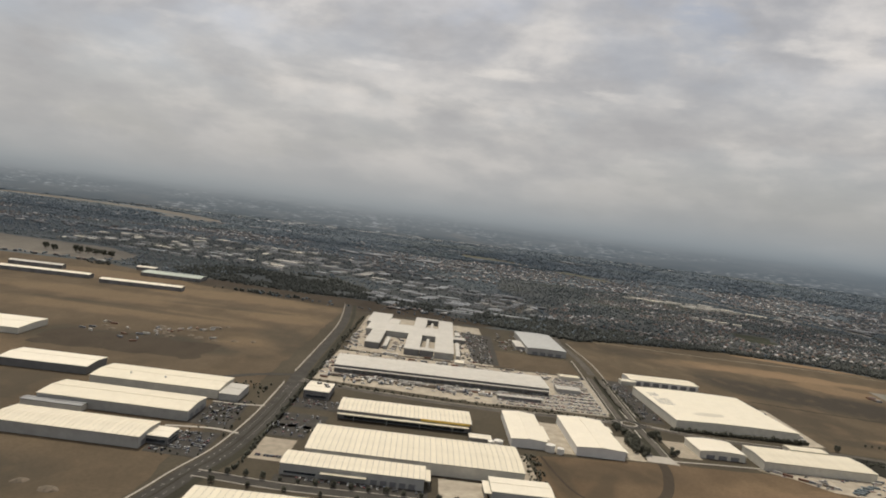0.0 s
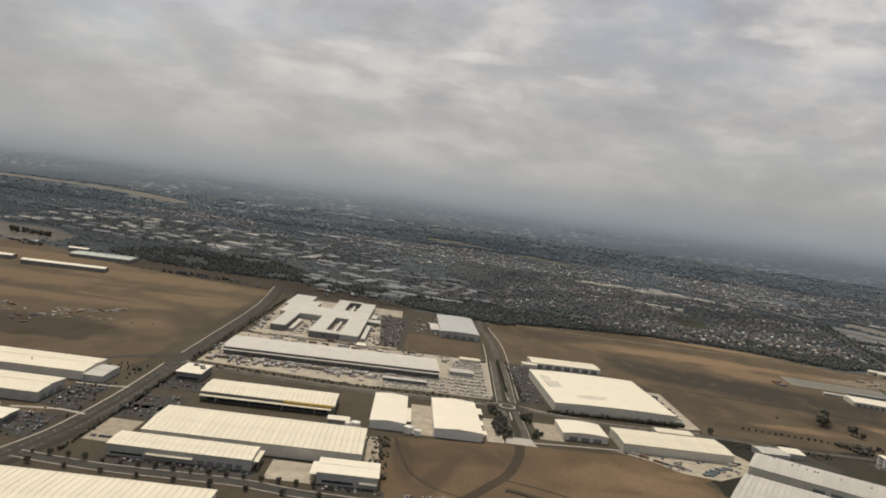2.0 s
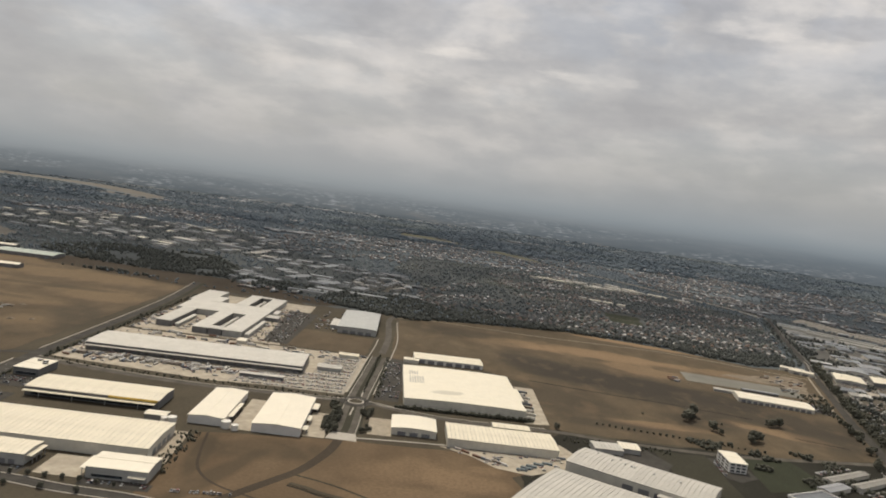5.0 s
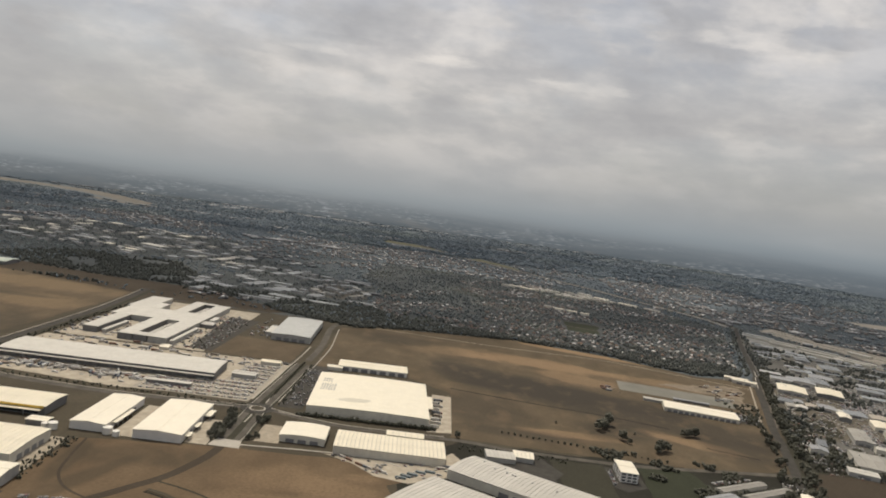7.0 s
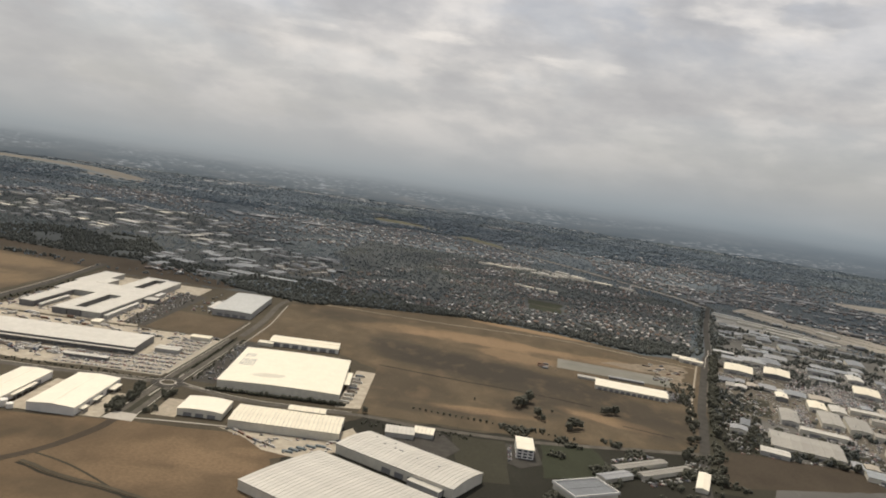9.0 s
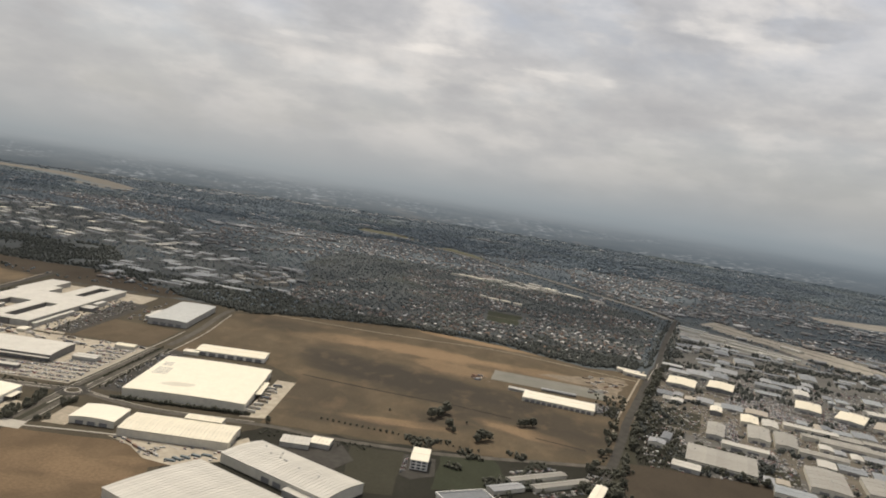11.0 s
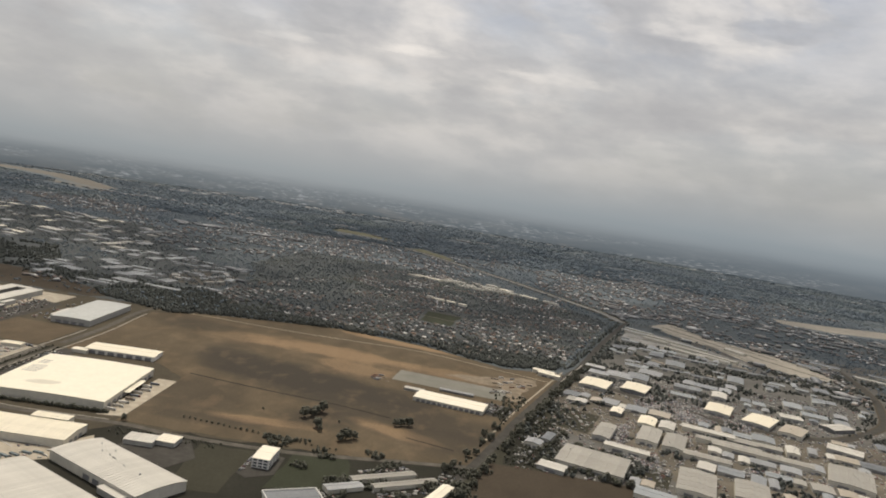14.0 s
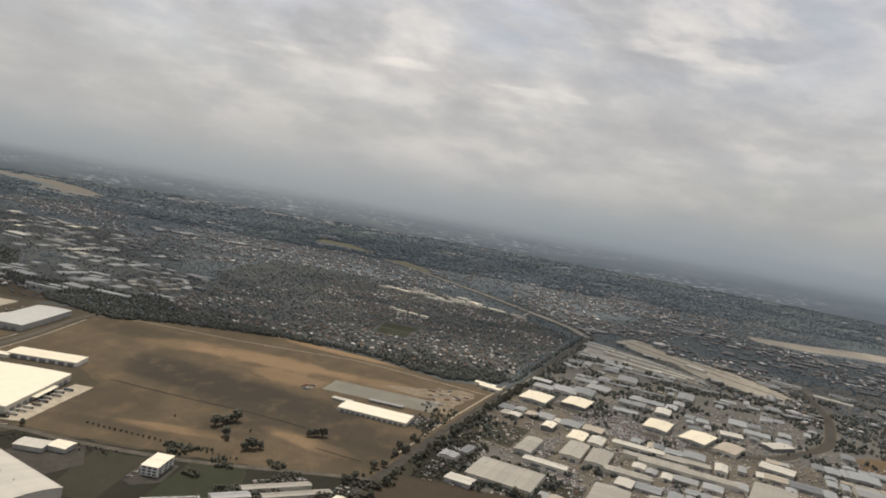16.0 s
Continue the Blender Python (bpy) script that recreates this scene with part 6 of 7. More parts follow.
for cx, cy, w, d, a, roof in STORES:
    warehouse("store", cx, cy, w, d, a, 4.2, roof, WALL_PALE, "pale roofed store among the houses", "store", rise=0.8, group="stores along the freeway")

# ---- houses ----
hf = Form().box(-0.5, -0.5, 0, 0.5, 0.5, 0.55)
n0 = len(hf.v)
hf.v += [(-0.56, -0.58, 0.5), (0.56, -0.58, 0.5), (0.56, 0.58, 0.5), (-0.56, 0.58, 0.5), (-0.3, 0, 1.0), (0.3, 0, 1.0)]
hf.f += [(n0, n0 + 1, n0 + 5, n0 + 4), (n0 + 2, n0 + 3, n0 + 4, n0 + 5), (n0 + 1, n0 + 2, n0 + 5), (n0 + 3, n0, n0 + 4), (n0, n0 + 3, n0 + 2, n0 + 1)]
HV, HF = triangles(hf)
HM = [0] * 12 + [1] * (len(HF) - 12)
hw_ = Form().box(-0.5, -0.5, -0.1, 0.5, 0.5, 0.55).mesh("wall", HOUSE_WALL)
hr = Form()
hr.v += [(-0.56, -0.58, 0.5), (0.56, -0.58, 0.5), (0.56, 0.58, 0.5), (-0.56, 0.58, 0.5), (-0.3, 0, 1.0), (0.3, 0, 1.0)]
hr.f += [(0, 1, 5, 4), (2, 3, 4, 5), (1, 2, 5), (3, 0, 4), (0, 3, 2, 1)]
hr_ = hr.mesh("roof", HOUSE_ROOF)
hg_ = Form().box(-0.18, -0.54, 0.05, 0.12, -0.495, 0.42).mesh("window", GLASS)

SUBURB = [(232, 1010), (395, 1003), (520, 978), (640, 930), (684, 950), (760, 1180), (858, 1455), (780, 1590), (560, 1840), (150, 1900), (120, 1500), (180, 1330), (180, 1110)]
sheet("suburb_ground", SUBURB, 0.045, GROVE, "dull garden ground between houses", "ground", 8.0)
OVAL = [(494, 1268), (566, 1252), (545, 1128), (486, 1146)]
rng = random.Random(31)
homes = []
v, row = -60.0, 0
while v < 1150:
    u = -560.0
    while u < 320:
        x, y = rotated(680, 945, -20 + 9 * drift(u, v, 160, 2.2), u + rng.uniform(-3.0, 3.0), v + rng.uniform(-2.6, 2.6))
        if inside(x, y, SUBURB) and not inside(x, y, OVAL) and not near_line(x, y, BIG, 16) and not near_line(x, y, FREE, 17) and drift(x, y, 70, 8.4) < 0.2 and rng.random() < 0.93:
            homes.append((x, y, rng.uniform(3.8, 7.0), rng.uniform(3.3, 5.0), rng.uniform(2.4, 3.3), radians(-20 + rng.choice((0, 90)) + rng.uniform(-16, 16))))
        u += rng.uniform(6.8, 11.0)
    v += 11.5 if row % 2 else 18.0
    row += 1
homes.sort(key=lambda h: h[1] - 0.9 * (h[0] - 600) * (1 if h[0] > 600 else 0.35))
for x, y, w, d, h, t in homes[:280]:
    top = thing("house", Matrix.Translation((x, y, 0)) @ Matrix.Rotation(t, 4, "Z") @ Matrix.Diagonal((w, d, h, 1)), "small brick house with a hipped tiled roof", "house", "houses of the suburb")
    part("wall", hw_, None, top)
    part("roof", hr_, None, top)
    part("window", hg_, None, top)
scatter("suburb", HV, HF, [(x, y, 0, w, d, h, t) for x, y, w, d, h, t in homes[280:] if is_free(x, y, 4)], None, "suburb of small brick houses with dark roofs", "houses", [HOUSES_WALL, HOUSES_ROOF], HM)
for i, vv in enumerate(range(0, 700, 60)):
    a, b = rotated(680, 945, -20, -420, vv + 4.0), rotated(680, 945, -20, 60 + vv * 0.18, vv + 4.0)
    pts = [p for p in fine([a, b], 20) if inside(p[0], p[1], SUBURB)]
    if len(pts) > 3:
        ribbon("suburb_street", pts, 4.5, 0.12, ASPHALT_OLD, "worn suburban street", "road")

# more of the town, farther off
rng = random.Random(41)


def wedge(y0, y1, n, pad=0.66):
    out = []
    while len(out) < n:
        y = math.sqrt(rng.uniform(y0 * y0, y1 * y1))
        x = rng.uniform(-pad * y - 60, 600 + pad * y + 60)
        if math.hypot(x - MID[0], y - MID[1]) < RIM - 25:
            out.append((x, y))
    return out


KEEP_OFF = [RAIL_A, RAIL_B, WEST, EAST, TOWN, SUBURB, NORTH, [(-1250, 1120), (-560, 1150), (-515, 1190), (-530, 1290), (-620, 1380), (-1250, 1420)], [(-330, 995), (-70, 985), (-100, 1180), (-190, 1330), (-330, 1300), (-340, 1090)], [(-140, 235), (180, 235), (180, 960), (-140, 960)]]


QUARTERS = [[(-180, 1720), (150, 1910), (560, 1860), (640, 2000), (480, 2290), (250, 2520), (-120, 2420), (-220, 2050)],
            [(770, 1900), (905, 1600), (1080, 1660), (1320, 1960), (1560, 2500), (1250, 2950), (900, 2700), (800, 2300)],
            [(-900, 2300), (-500, 2150), (-420, 2500), (-800, 2750)]]


def in_quarter(x, y):
    return any(inside(x, y, p) for p in QUARTERS)


def on_straw(x, y, ahead=45.0):
    """Open ground far out, and the strip before it that trees would hide it from."""
    return any(inside(x, y, p) or inside(x, y + ahead, p) for p in STRAW)


def open_spot(x, y):
    return y > 940 - 0.2 * abs(x - 300) and not any(inside(x, y, p) for p in KEEP_OFF) and not near_line(x, y, BIG, 14) and not near_line(x, y, YARD, 9) and not near_line(x, y, THROUGH, 10) and not near_line(x, y, FREE, 16) and not on_straw(x, y)


far_homes = []
for x, y in wedge(1000, 3200, 34000):
    if (in_quarter(x, y) or (drift(x, y, 260, 1.3) > 0.12 + 0.15 * rng.random() ** 2 and rng.random() < 0.7 * (3300 - y) / 1300)) and drift(x, y, 50, 4.4) > -0.3 and open_spot(x, y):
        far_homes.append((x, y, 0, rng.uniform(4.5, 8.5), rng.uniform(4, 6.5), rng.uniform(2.8, 4.0), radians(-20 + rng.choice((0, 90)) + rng.uniform(-30, 30))))
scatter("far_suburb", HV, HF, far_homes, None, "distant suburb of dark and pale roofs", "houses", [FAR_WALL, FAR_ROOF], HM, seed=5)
far_sheds, pale_sheds = [(x, y, 0, w, d, rng.uniform(2.5, 4.5), radians(GRID + rng.uniform(-4, 4))) for x, y, w, d in shed_spots[330:]], []
for x, y in wedge(1050, 3600, 5200):
    east = x > 900 and y < 1900
    if (drift(x, y, 330, 7.7) > (0.36 if not east else -0.2)) and open_spot(x, y):
        k = rng.choice((0.6, 0.8, 1.0, 1.3))
        far_sheds.append((x, y, 0, k * rng.uniform(12, 40), k * rng.uniform(9, 22), rng.uniform(3, 5.5), radians(-18 + rng.choice((0, 0, 90)) + rng.uniform(-14, 14))))
SHV, SHF = triangles(Form().box(-0.5, -0.5, 0, 0.5, 0.5, 0.7).sweep([(-0.54, 0.66), (0, 1.0), (0.54, 0.66)], -0.52, 0.52))
scatter("far_sheds", SHV, SHF, far_sheds, None, "distant grey industrial sheds", "sheds", [FAR_WALL, SHEDS_ROOF], [0] * 12 + [1] * (len(SHF) - 12), seed=6)
# pale estates far out on the plain
for cx, cy, rx, ry, n in ((-860, 3900, 220, 160, 34), (-700, 3010, 190, 90, 18), (-800, 4130, 170, 120, 26), (-350, 4300, 320, 120, 40), (130, 4420, 300, 90, 40), (-1500, 4120, 400, 90, 40), (-195, 2165, 60, 26, 7), (-780, 4350, 300, 90, 30), (900, 4400, 400, 60, 18), (1750, 4120, 400, 60, 16), (2640, 3400, 200, 40, 12), (605, 3420, 70, 30, 5), (-1250, 2700, 260, 120, 10), (1190, 2740, 130, 90, 12), (1265, 1915, 60, 22, 8), (30, 2170, 120, 40, 8), (-240, 2160, 60, 40, 6)):
    for _ in range(n):
        x, y = cx + rng.gauss(0, 0.55) * rx, cy + rng.gauss(0, 0.55) * ry
        if math.hypot(x - MID[0], y - MID[1]) < RIM - 40:
            pale_sheds.append((x, y, 0, rng.uniform(16, 56), rng.uniform(10, 26), rng.uniform(4, 7), radians(-14 + rng.uniform(-14, 14))))
scatter("pale_far_sheds", SHV, SHF, pale_sheds, None, "distant pale roofed estates on the plain", "sheds", [FAR_WALL, PALE_ROOF], [0] * 12 + [1] * (len(SHF) - 12), seed=7)

# ---- woods and garden trees ----

def lumps(k, seed):
    r = random.Random(seed)
    v, f = [], []
    for i in range(k):
        c = np.array((r.uniform(-0.55, 0.55), r.uniform(-0.55, 0.55), r.uniform(0.45, 1.25)))
        f += (np.array(ICO_F) + len(v)).tolist()
        v += (np.array(ICO_V) * r.uniform(0.36, 0.62) + c).tolist()
    return v, f


def tuft(k, seed):
    """A crown far off: a few uneven eight-sided clumps."""
    r = random.Random(seed)
    v, f = [], []
    for _ in range(k):
        c, q, n = (r.uniform(-0.5, 0.5), r.uniform(-0.5, 0.5), r.uniform(0.5, 1.15)), r.uniform(0.45, 0.7), len(v)
        v += [(c[0] + q * a * r.uniform(0.75, 1.2), c[1] + q * b * r.uniform(0.75, 1.2), c[2] + q * d * r.uniform(0.75, 1.2)) for a, b, d in ((1, 0, 0), (0, 1, 0), (-1, 0, 0), (0, -1, 0), (0, 0, 1), (0, 0, -1))]
        f += [(n + i, n + (i + 1) % 4, n + 4) for i in range(4)] + [(n + (i + 1) % 4, n + i, n + 5) for i in range(4)]
    return v, f


rng = random.Random(51)
near_trees, mid_trees, far_trees = [], [], []
BELT = [(40, 1000), (70, 965), (160, 925), (235, 900), (330, 888), (420, 958), (520, 955), (640, 905), (672, 930), (640, 945), (520, 985), (395, 1010), (240, 1030), (180, 1100), (70, 1010)]
EDGE = fine([(250, 1000), (388, 996), (507, 970), (612, 912), (676, 938)], 3.0)
for x, y in EDGE:
    for _ in range(5):
        near_trees.append((x + rng.uniform(-7, 7), y + rng.uniform(-3, 10) + 12 * rng.random() ** 2))
while len(near_trees) < 3600:
    x, y = rng.uniform(30, 440), rng.uniform(890, 1110)
    if inside(x, y, BELT) and not inside(x, y, EAST):
        near_trees.append((x, y))
belt_trees, near_trees = near_trees, []
while len(near_trees) < 8900:
    x, y = rng.uniform(120, 860), rng.uniform(930, 1900)
    if inside(x, y, SUBURB) and not inside(x, y, OVAL) and (drift(x, y, 70, 8.4) > 0.12 or rng.random() < 0.55) and not near_line(x, y, FREE, 14):
        near_trees.append((x, y))
town_trees = []
while len(town_trees) < 1700:
    x, y = rng.uniform(590, 1200), rng.uniform(480, 1250)
    if inside(x, y, TOWN) and is_free(x, y, 0.6) and not near_line(x, y, YARD, 18) and not near_line(x, y, BIG, 8) and not near_line(x, y, THROUGH, 6) and drift(x, y, 30, 5.5) > (0.22 if y < 830 else 0.05):
        town_trees.append((x, y))
for x, y in BIG:
    if 955 < y < 1480:
        for _ in range(4):
            near_trees.append((x + rng.choice((-1, 1)) * rng.uniform(7, 20), y + rng.uniform(-3, 3)))
for _ in range(11000):
    x, y = rng.uniform(-800, 175), rng.uniform(1000, 1960)
    if inside(x, y, NORTH) and is_free(x, y, 1.0):
        near_trees.append((x, y))
for cx, cy, rx, ry, n in ((-335, 1262, 60, 55, 420), (-514, 1112, 14, 14, 30), (-468, 1156, 14, 16, 40), (-230, 1000, 60, 8, 60), (-150, 1180, 60, 10, 90)):
    for _ in range(n):
        belt_trees.append((cx + rng.gauss(0, 0.5) * rx, cy + rng.gauss(0, 0.5) * ry))
near_trees = [p for p in near_trees if not inside(p[0], p[1], RAIL_A) and not inside(p[0], p[1], RAIL_B)]
near_trees = [p for p in near_trees if is_free(p[0], p[1], 0.6)]
for _ in range(700):
    x, y = rng.uniform(-90, 175), rng.uniform(1020, 1110)
    if inside(x, y, NORTH) or rng.random() < 0.3:
        belt_trees.append((x, y))
for x, y in BIG:
    if 955 < y < 1480:
        for _ in range(2):
            belt_trees.append((x + rng.choice((-1, 1)) * rng.uniform(6, 13), y + rng.uniform(-3, 3)))
belt_trees += town_trees
for _ in range(1500):
    x, y = rng.uniform(500, 705), rng.uniform(905, 1015)
    if inside(x, y, [(505, 982), (612, 918), (682, 940), (700, 985), (640, 1002), (560, 1012)]) and not near_line(x, y, BIG, 6):
        belt_trees.append((x, y))
for _ in range(3600):
    x, y = rng.uniform(-430, -90), rng.uniform(1060, 1330)
    if inside(x, y, DARK_WOOD) and drift(x, y, 50, 1.7) > -0.25:
        belt_trees.append((x, y))
for _ in range(5200):
    x, y = rng.uniform(1060, 1500), rng.uniform(760, 1260)
    if drift(x, y, 60, 2.9) > -0.12 and not inside(x, y, TOWN) and not inside(x, y, RAIL_B) and not near_line(x, y, THROUGH, 9):
        belt_trees.append((x, y))
belt_trees = [p for p in belt_trees if is_free(p[0], p[1], 0.8) and not inside(p[0], p[1], EAST)]
LV, LF = lumps(4, 3)
scatter("tree_belt", LV, LF, [(x, y, -0.2, s, s, s * rng.uniform(0.8, 1.3), rng.uniform(0, 6.28)) for x, y in belt_trees for s in (rng.uniform(1.3, 3.0),)], LEAF_BELT, "dark dense tree belt along the paddock edge", "trees", jitter=0.12, seed=33)
def crowns(spots, sizes):
    return [(x, y, -0.2, s, s * rng.uniform(0.8, 1.2), s * rng.uniform(0.7, 1.15), rng.uniform(0, 6.28)) for x, y in spots for s in (rng.choice(sizes) * rng.uniform(0.85, 1.15),)]


close = [p for p in near_trees if p[1] < 1080]
TV, TF = tuft(3, 14)
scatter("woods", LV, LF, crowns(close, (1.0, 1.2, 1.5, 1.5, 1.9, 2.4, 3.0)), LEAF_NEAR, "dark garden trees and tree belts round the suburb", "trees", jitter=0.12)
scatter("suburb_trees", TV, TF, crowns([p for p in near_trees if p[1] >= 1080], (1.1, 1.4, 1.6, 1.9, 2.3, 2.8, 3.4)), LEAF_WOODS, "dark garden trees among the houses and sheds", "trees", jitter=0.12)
for x, y in wedge(960, 2900, 84000):
    k = drift(x, y, 260, 1.3)
    if (k < 0.15 or rng.random() < 0.42) and (rng.random() < 0.3 or not in_quarter(x, y)) and drift(x, y, 120, 4.1) > -0.42 and open_spot(x, y):
        mid_trees.append((x, y))
# From here outward the haze sits in the leaf colour.
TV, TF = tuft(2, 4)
scatter("far_woods", TV, TF, crowns(mid_trees, (1.4, 1.7, 2.0, 2.4, 2.8, 3.6)), LEAF_MID, "dark scattered woods across the plain, haze in their colour", "trees", jitter=0.12, seed=8)
for x, y in wedge(2500, 4600, 32000, 0.7):
    if drift(x, y, 220, 9.1) > -0.45 and rng.random() < (5000 - math.hypot(x - MID[0], y)) / 1100 and not on_straw(x, y, 110.0):
        far_trees.append((x, y))
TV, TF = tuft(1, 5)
scatter("distant_woods", TV, TF, [(x, y, -1.0, s, s * 0.6, rng.uniform(3.0, 5.5), rng.uniform(-0.5, 0.2)) for x, y in far_trees for s in (rng.uniform(6.0, 22.0),)], LEAF_FAR, "distant woods painted blue grey with haze", "trees", jitter=0.12, seed=9)

# ---- trees of the estate ----
rng = random.Random(61)
SHRUBS = []


def shrub(x, y, size):
    SHRUBS.append((x, y, -0.1, size, size, size * rng.uniform(1.0, 1.5), rng.uniform(0, 6.28)))


for x, y, k, s in ((422, 600, 3, 1.35), (428, 606, 3, 1.25), (434, 620, 3, 1.45), (429, 614, 3, 1.2), (437, 580, 3, 1.25), (463, 562, 3, 1.4), (469, 566, 3, 1.1), (459, 557, 3, 1.0), (504, 618, 3, 1.1), (510, 620, 3, 1.15), (499, 615, 3, 1.0), (441, 572, 1, 0.9), (386, 604, 2, 0.7), (452, 600, 2, 0.7), (300, 528, 1, 0.9)):
    plant(x, y, k, s, label="old dark paddock gum with a wide crown")
for i in range(27):
    s = i / 26
    plant(336 + 124 * s, 555 - 20 * s + rng.uniform(-0.8, 0.8), 2, rng.uniform(0.45, 0.75), label="young dark tree in a planted row", group="row along the paddock")
for i in range(19):
    s = i / 18
    plant(-96 + 150 * s, 341.0 + rng.uniform(-0.5, 0.5), rng.choice((0, 2)), rng.uniform(0.6, 0.95), label="small street tree on the verge", group="street trees")
    if i % 2:
        plant(-100 + 150 * s, 328.5 + rng.uniform(-0.5, 0.5), rng.choice((0, 2)), rng.uniform(0.6, 0.9), label="small street tree on the verge", group="street trees")
for i in range(26):
    y = 560 + i * 5.2
    plant(153 + (y - 560) * 0.02 + rng.uniform(-0.5, 0.5), y, rng.choice((0, 2)), rng.uniform(0.4, 0.65), label="small tree in the grassed median", group="median trees")
for i in range(95):
    shrub(180 + i * 1.1, 530.5 + 0.07 * i + rng.uniform(-1.0, 1.0), rng.uniform(1.2, 1.9))
for i in range(90):
    x, y = rng.choice(((140, 468), (140, 486), (138, 478), (141, 495), (143, 462), (160, 505), (163, 470), (139, 510)))
    x, y = x + rng.uniform(-4, 4), y + rng.uniform(-9, 9)
    if is_free(x, y, 1) and abs(x - 150) > 6.0:
        plant(x, y, rng.choice((0, 1, 2)), rng.uniform(0.6, 0.95), label="dark leafy tree beside the estate road", group="roundabout trees")
for i in range(120):
    p = BIG[rng.randrange(20, 100)]
    sgn = rng.choice((-1, 1, 1)) if p[1] < 700 else 1
    x, y = p[0] + sgn * rng.uniform(6.5, 15), p[1] + rng.uniform(-3, 3)
    if is_free(x, y, 1.5) and y > 480:
        plant(x, y, rng.choice((0, 1, 3)), rng.uniform(0.8, 1.25), label="dark roadside gum tree", group="main road trees")
for i in range(60):
    u = rng.uniform(-46, 36)
    x, y = rotated(668, 598, -20.5, u, rng.choice((-30, -33, 32)) + rng.uniform(-3, 3)) if u > -34 else rotated(668, 598, -20.5, u, rng.uniform(-30, 60))
    if not is_free(x, y, 0.8) or near_line(x, y, BIG, 8):
        continue
    plant(x, y, rng.choice((1, 3, 0)), rng.uniform(0.6, 1.0), label="dense dark tree screening the factory", group="factory trees")
for i in range(3400):
    x, y = rng.uniform(402, 580), rng.uniform(400, 545)
    if drift(x, y, 22, 3.7) > 0.2 and is_free(x, y, 1.5) and not inside(x, y, [(366, 428), (404, 428), (408, 512), (364, 512)]) and not inside(x, y, plot(416, 487, 30, 46, -4)):
        shrub(x, y, rng.uniform(0.7, 2.0))
for i in range(34):
    y = 545 + i * 11
    if y < 905:
        plant(-88 + rng.uniform(-1.5, 1.5), y, rng.choice((0, 2)), rng.uniform(0.5, 0.8), label="small dark tree along the main road", group="west road trees")
for i in range(30):
    shrub(-86 + i * 6.2, 546.5 - 12 * math.sin(i / 29 * 2.6) - 0.2 + rng.uniform(-0.4, 0.4), rng.uniform(0.8, 1.2))
for x, y in ((-610, 1228), (-600, 1222), (-590, 1230), (-575, 1226), (-640, 1215), (-560, 1220), (-545, 1216), (-665, 1235)):
    plant(x, y, 3, 1.7, label="tall dark gum on the far paddock edge")
for i in range(22):
    shrub(-205 + i * 4.6 + rng.uniform(-1, 1), 501.5 + rng.uniform(-1, 1), rng.uniform(0.9, 1.7))

# hedges and bushes round car parks, lanes and yards
for _ in range(700):
    x, y = rng.choice(((-86.5, rng.uniform(345, 520)), (rng.uniform(-90, 60), 420 + rng.uniform(-3, 3)), (rng.uniform(-85, 140), rng.uniform(534, 540)), (164 + rng.uniform(-2, 2), rng.uniform(545, 690)), (rng.uniform(30, 62), rng.uniform(690, 860)), (rng.uniform(60, 70), rng.uniform(360, 430)), (rng.uniform(300, 380), rng.uniform(500, 512)), (rng.uniform(-130, -106), rng.uniform(350, 520))))
    if is_free(x, y, 1.2):
        shrub(x, y, rng.uniform(0.5, 1.1))
for _ in range(150):
    p = BIG[rng.randrange(16, 90)]
    x, y = p[0] + (rng.choice((-1, 1, 1)) if p[1] < 690 else 1) * rng.uniform(6.0, 12), p[1]
    if is_free(x, y, 1.2):
        shrub(x, y, rng.uniform(0.9, 2.0))
for _ in range(520):
    x, y = rng.uniform(592, 650), rng.uniform(566, 772)
    if is_free(x, y, 1.2) and not near_line(x, y, BIG, 8):
        shrub(x, y, rng.uniform(0.8, 1.9))
for i in range(150):
    y = 345 + i * 3.6
    if abs(y - 541) > 9 and abs(y - 338) > 8:
        shrub(-86.8 + rng.uniform(-1.2, 1.2), y + rng.uniform(-1, 1), rng.uniform(0.7, 1.5))
LV, LF = lumps(5, 9)
scatter("shrubs", LV, LF, SHRUBS, LEAF_SHRUB, "dark shrubs and hedges round lanes and yards", "shrubs", jitter=0.1, seed=21)

# ---- vehicles ----
lot(-121, 377, 25, 36, 0, 6, 0.5, 1, "cars in the west car park")
lot(-119, 438, 20, 54, 0, 8, 0.4, 2, "cars in the west car park")
lot(-70, 480, 30, 20, 0, 3, 0.4, 3, "cars beside the showroom")
lot(-72, 440, 26, 26, 0, 3, 0.35, 4, "cars beside the showroom")
lot(-30, 346, 72, 4, 1, 1, 0.6, 5, "cars in front of the warehouse")
lot(54, 342, 32, 4, 2, 1, 0.5, 6, "cars in front of the warehouse")
lot(-76, 418, 22, 22, 0, 3, 0.5, 13, "cars beside the forecourt")
lot(172, 612, 14, 120, 2, 16, 0.4, 8, "cars beside the distribution centre")
for i in range(16):
    x, y = rotated(592, 712, -18, rng.uniform(-17, 17), rng.uniform(-22, 22))
    if is_free(x, y, 1.5):
        plant(x, y, rng.choice((0, 1, 2)), rng.uniform(0.7, 1.0), label="dark leafy tree in the depot car park", group="depot trees")
lot(407, 486, 4, 30, -3, 8, 0.7, 10, "cars at the hotel")
lot(95, 345, 30, 5, 8, 1, 0.6, 11, "cars on the paddock edge")
lot(-74, 372, 18, 8, 0, 1, 0.7, 12, "vans on the forecourt")

lot(592, 712, 30, 38, -18, 7, 0.6, 9, "cars in the depot")
